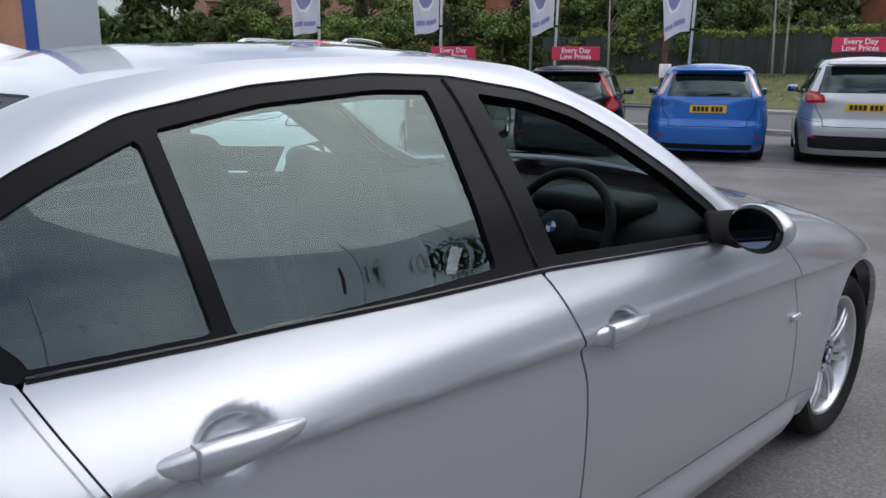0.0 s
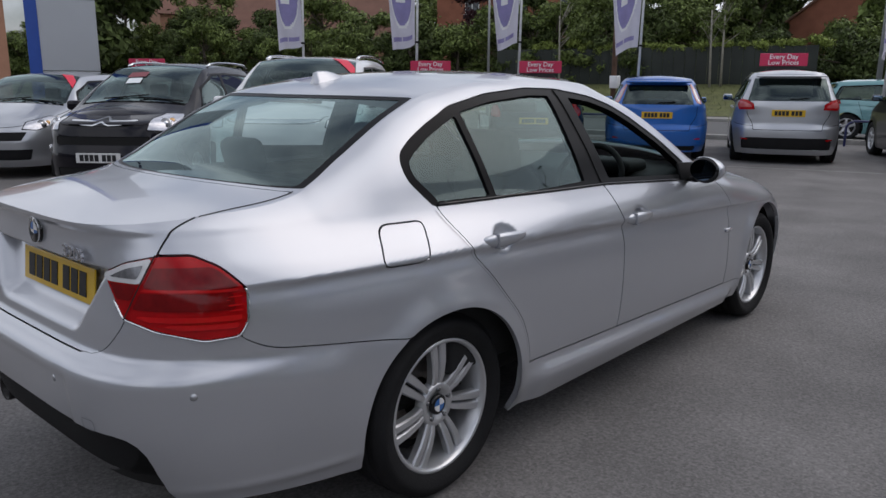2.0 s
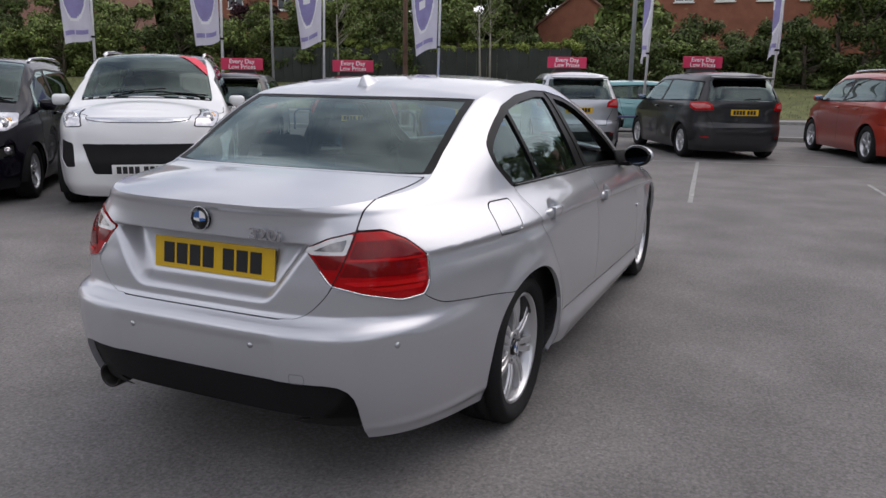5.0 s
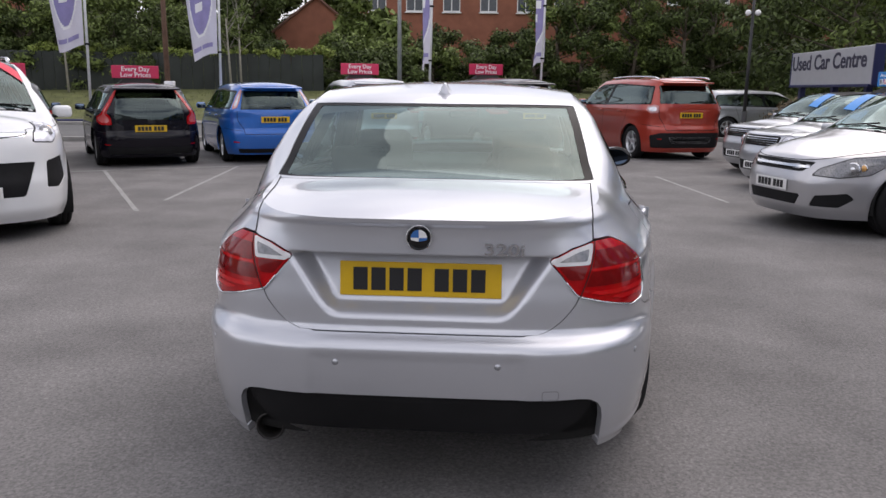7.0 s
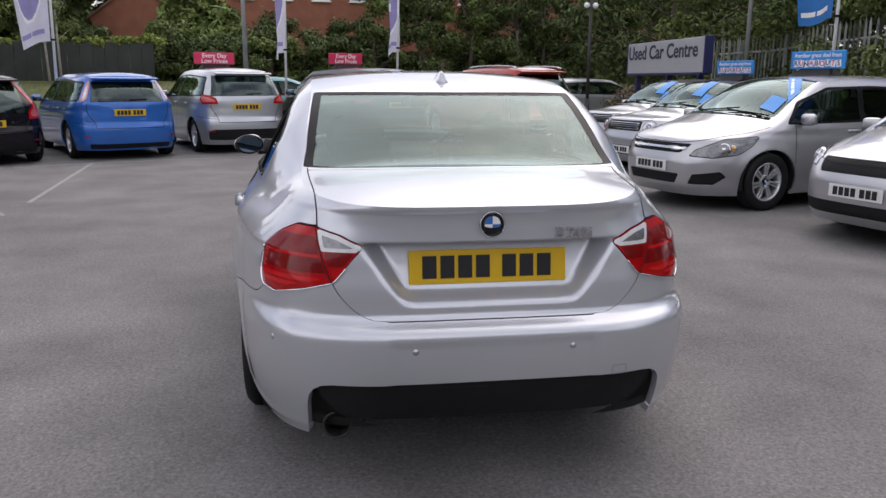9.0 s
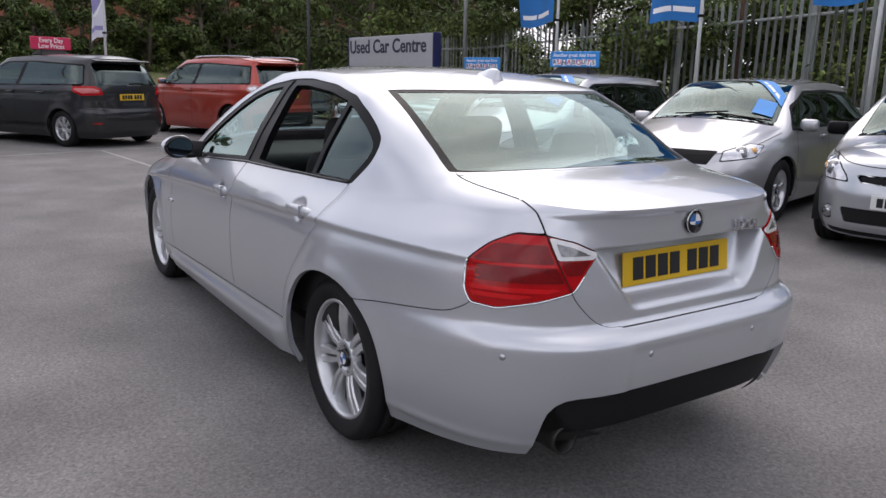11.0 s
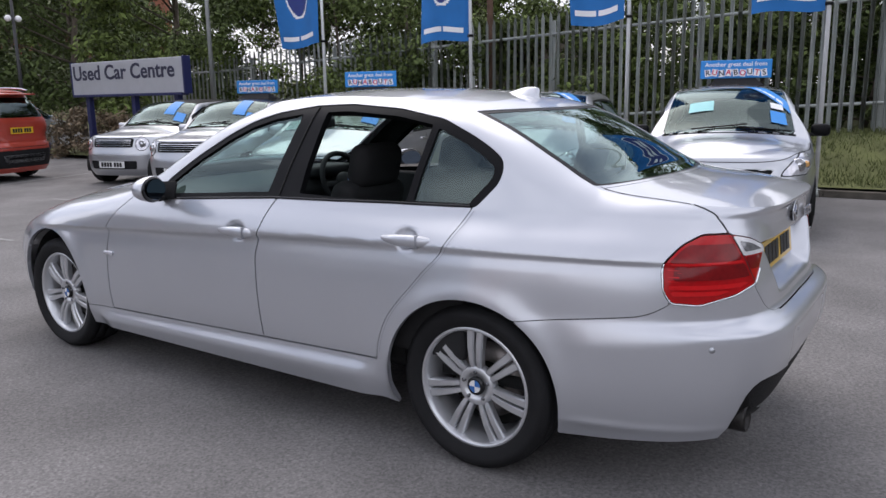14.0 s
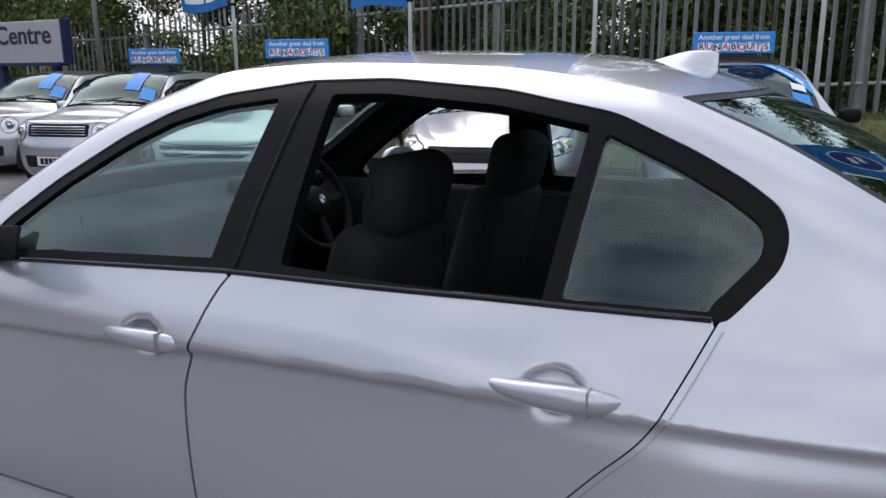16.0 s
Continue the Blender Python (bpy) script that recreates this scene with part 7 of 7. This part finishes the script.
column(8.75, 13.1, 7.0, "lamp_post", "grey steel lamp column by the fence")
column(-2.9, 21.5, 7.5, "lamp_post", "grey steel lamp column beside the road", r=0.075)
column(10.55, 6.75, 6.5, "rust", "rust-brown pole behind the steel fence", r=0.075, lantern=False)
column(-9.3, 18.8, 7.0, "rust", "brown wooden pole beside the road", r=0.085, lantern=False)
column(-17.0, 22.5, 7.0, "lamp_post", "slim grey lamp column beside the road")
lp = column(6.6, 17.4, 3.9, "black_post", "black lamp post with a globe lantern bracket", r=0.05, lantern=False)
for sx in (-0.12, 0.12):
    bm = bmesh.new()
    bmesh.ops.create_uvsphere(bm, u_segments=16, v_segments=10, radius=0.075)
    bm.transform(pose(sx, 0, 3.35))
    part("globe", bm, M["sign_white"], lp)
bx = part("pole_box", slab((-9.18, 18.66, 1.35), (0.26, 0.2, 0.36), bevel=0.02), M["pole"], None)
tagged(bx, "small pale service box on a wooden pole", "box")

# sign tower beyond the display row
tower = thing("sign_tower", "pale grey clad sign tower with a blue edge", "tower", pose(-15.35, 5.55, 0, 0, 0, 68.8))
for k in range(5):
    part("cladding_panel", slab((0.12, 0, 0.78 + 1.50 * k), (1.14, 0.6, 1.485), bevel=0.006), M["clad"], tower, smooth=False)
part("blue_edge", slab((-0.57, 0, 3.78), (0.24, 0.64, 7.5), bevel=0.01), M["clad_blue"], tower, smooth=False)
for k, (a, b) in enumerate(((-0.3, 0.1), (0.16, 0.62))):
    part("lettering_bar", slab(((a + b) / 2, -0.305, 4.05), (b - a, 0.012, 0.22)), M["navy_ink"], tower, smooth=False)

# houses
M["brick"] = material("red_brick", (0.27, 0.105, 0.065), 0.9, var=0.22, scale=1.4, bump=0.4, bscale=25)
M["brick_pale"] = material("pale_brick", (0.32, 0.17, 0.11), 0.9, var=0.2, scale=1.4, bump=0.4, bscale=25)
M["tiles"] = material("brown_roof_tiles", (0.16, 0.082, 0.060), 0.9, var=0.25, scale=1.2, bump=0.5, bscale=14)
M["upvc"] = material("white_window_frame", (0.75, 0.75, 0.74), 0.5, var=0.04)
M["pane"] = material("dark_house_pane", (0.05, 0.06, 0.07), 0.06, var=0.3, rvar=0.03)


def house(x, y, z, ang, w, d, eaves, ridge, label, wins=(), brick="brick"):
    """Gabled house: w along the ridge, d across. Windows (face, along, up, width, height); face 0 front, 1 gable end."""
    h = thing("house", label, "house", pose(x, y, z, 0, 0, ang), "houses")
    bm = bmesh.new()
    pts = [(-d / 2, 0), (d / 2, 0), (d / 2, eaves), (0, ridge), (-d / 2, eaves)]
    a = [bm.verts.new((-w / 2, p, q)) for p, q in pts]
    b = [bm.verts.new((w / 2, p, q)) for p, q in pts]
    bm.faces.new(a[::-1])
    bm.faces.new(b)
    for i in range(5):
        bm.faces.new((a[i], a[(i + 1) % 5], b[(i + 1) % 5], b[i]))
    bmesh.ops.recalc_face_normals(bm, faces=bm.faces)
    part("wall", bm, M[brick], h, smooth=False)
    slope = math.atan2(ridge - eaves, d / 2)
    ln = math.hypot(ridge - eaves, d / 2) + 0.45
    for s in (-1, 1):
        bm = slab((0, 0, 0), (w + 0.5, ln, 0.14), bevel=0.02)
        bm.transform(pose(0, s * (d / 4 + 0.12), (eaves + ridge) / 2 + 0.0, -s * math.degrees(slope), 0, 0))
        part("roof_slope", bm, M["tiles"], h, smooth=False)
    part("ridge_tiles", bar((-w / 2 - 0.25, 0, ridge + 0.12), (w / 2 + 0.25, 0, ridge + 0.12), 0.12, n=10), M["tiles"], h)
    for face, u, v, ww, hh in wins:
        m = pose(u, -d / 2, v, 0, 0, 0) if face == 0 else pose(w / 2, u, v, 0, 0, 90) if face == 1 else pose(-w / 2, u, v, 0, 0, -90)
        bm = slab((0, -0.02, 0), (ww, 0.10, hh), bevel=0.01)
        bm.transform(m)
        fr = part("window", bm, M["upvc"], h, smooth=False)
        for i in range(2):
            bm = slab(((i - 0.5) * ww * 0.48, -0.062, 0), (ww * 0.42, 0.03, hh * 0.86))
            bm.transform(m)
            part("pane", bm, M["pane"], fr, smooth=False)
        bm = slab((0, -0.08, -hh / 2 - 0.05), (ww + 0.2, 0.2, 0.08), bevel=0.01)
        bm.transform(m)
        part("sill", bm, M["upvc"], fr, smooth=False)
    return h


def away(px_yaw, dist, ex=2.34, ey=-2.47):
    a = radians(px_yaw)
    return ex - dist * math.sin(a), ey + dist * math.cos(a)


for yaw, dist, z, ang, w, d, ev, rg, lab, wins, br in (
        (59.4, 80, 1.6, 78, 7, 7.5, 5.5, 8.3, "brown-roofed brick house with a gable and white window", ((0, 1.5, 4.6, 1.3, 1.2), (1, 0.0, 4.4, 1.2, 1.2), (1, -1.5, 4.4, 1.0, 1.1)), "brick_pale"),
        (51.0, 74, 1.4, 50, 15, 10.0, 3.3, 7.8, "long low house with a brown tiled roof", ((0, -3, 2.2, 1.4, 1.1), (0, 3, 2.2, 1.4, 1.1)), "brick_pale"),
        (36.0, 72, 2.5, 34, 14, 8, 6.2, 8.8, "red brick terrace behind the trees", ((0, -4, 5.0, 1.2, 1.3), (0, 0, 5.0, 1.2, 1.3), (0, 4, 5.0, 1.2, 1.3)), "brick"),
        (14.8, 62, 2.3, 96, 6.0, 6.2, 3.1, 5.5, "small red brick house gable on the slope", ((1, 0.2, 1.6, 0.9, 1.0),), "brick"),
        (1.5, 64, 3.0, 4, 23, 8, 6.4, 9.3, "long red brick terrace with white windows", tuple((0, -10.0 + 2.8 * k, 4.8, 1.3, 1.4) for k in range(8)), "brick"),
        (-20.0, 64, 3.4, -14, 26, 8, 6.2, 9.0, "red brick terrace far behind the trees", tuple((0, -10.5 + 3.0 * k, 4.9, 1.3, 1.4) for k in range(8)), "brick"),
        (78.0, 40, 0.2, 110, 9, 7, 5.0, 7.5, "brick house beside the sign tower", ((1, 0.5, 3.6, 1.2, 1.1), (0, 1, 3.6, 1.2, 1.1), (0, -1.6, 3.6, 1.2, 1.1)), "brick_pale")):
    hx, hy = away(yaw, dist)
    house(hx, hy, z, ang, w, d, ev, rg, lab, wins, br)
# low hut beyond the steel fence
hut = thing("hut", "small rendered hut with a pale roof edge", "hut", pose(14.5, 7.4, 0.1, 0, 0, 8))
M["render_wall"] = material("weathered_render", (0.20, 0.17, 0.14), 0.9, var=0.25, scale=2, bump=0.3)
bm = bmesh.new()
pts = [(-1.6, 0), (1.6, 0), (1.6, 2.75), (0, 3.35), (-1.6, 2.75)]
a = [bm.verts.new((0, p, q)) for p, q in pts]
b = [bm.verts.new((4.0, p, q)) for p, q in pts]
bm.faces.new(a[::-1])
bm.faces.new(b)
for i in range(5):
    bm.faces.new((a[i], a[(i + 1) % 5], b[(i + 1) % 5], b[i]))
bmesh.ops.recalc_face_normals(bm, faces=bm.faces)
part("wall", bm, M["render_wall"], hut, smooth=False)
for s in (-1, 1):
    bm = slab((1.9, 0, 0), (4.4, 1.95, 0.07), bevel=0.01)
    bm.transform(pose(0, s * 0.85, 3.09, -s * 20.5, 0, 0))
    part("roof_slope", bm, M["pole"], hut, smooth=False)

# unseen plain wall, added to close the yard behind and darken low reflections
M["closing_wall"] = material("grey_unseen_wall", (0.16, 0.165, 0.17), 0.5, var=0.15, scale=0.4)
tagged(part("wall_unseen", slab((-6, -17.2, 2.6), (44, 0.4, 5.2)), M["closing_wall"], None, smooth=False), "plain grey unseen wall, added behind the yard to darken reflections", "wall", "", "structure")
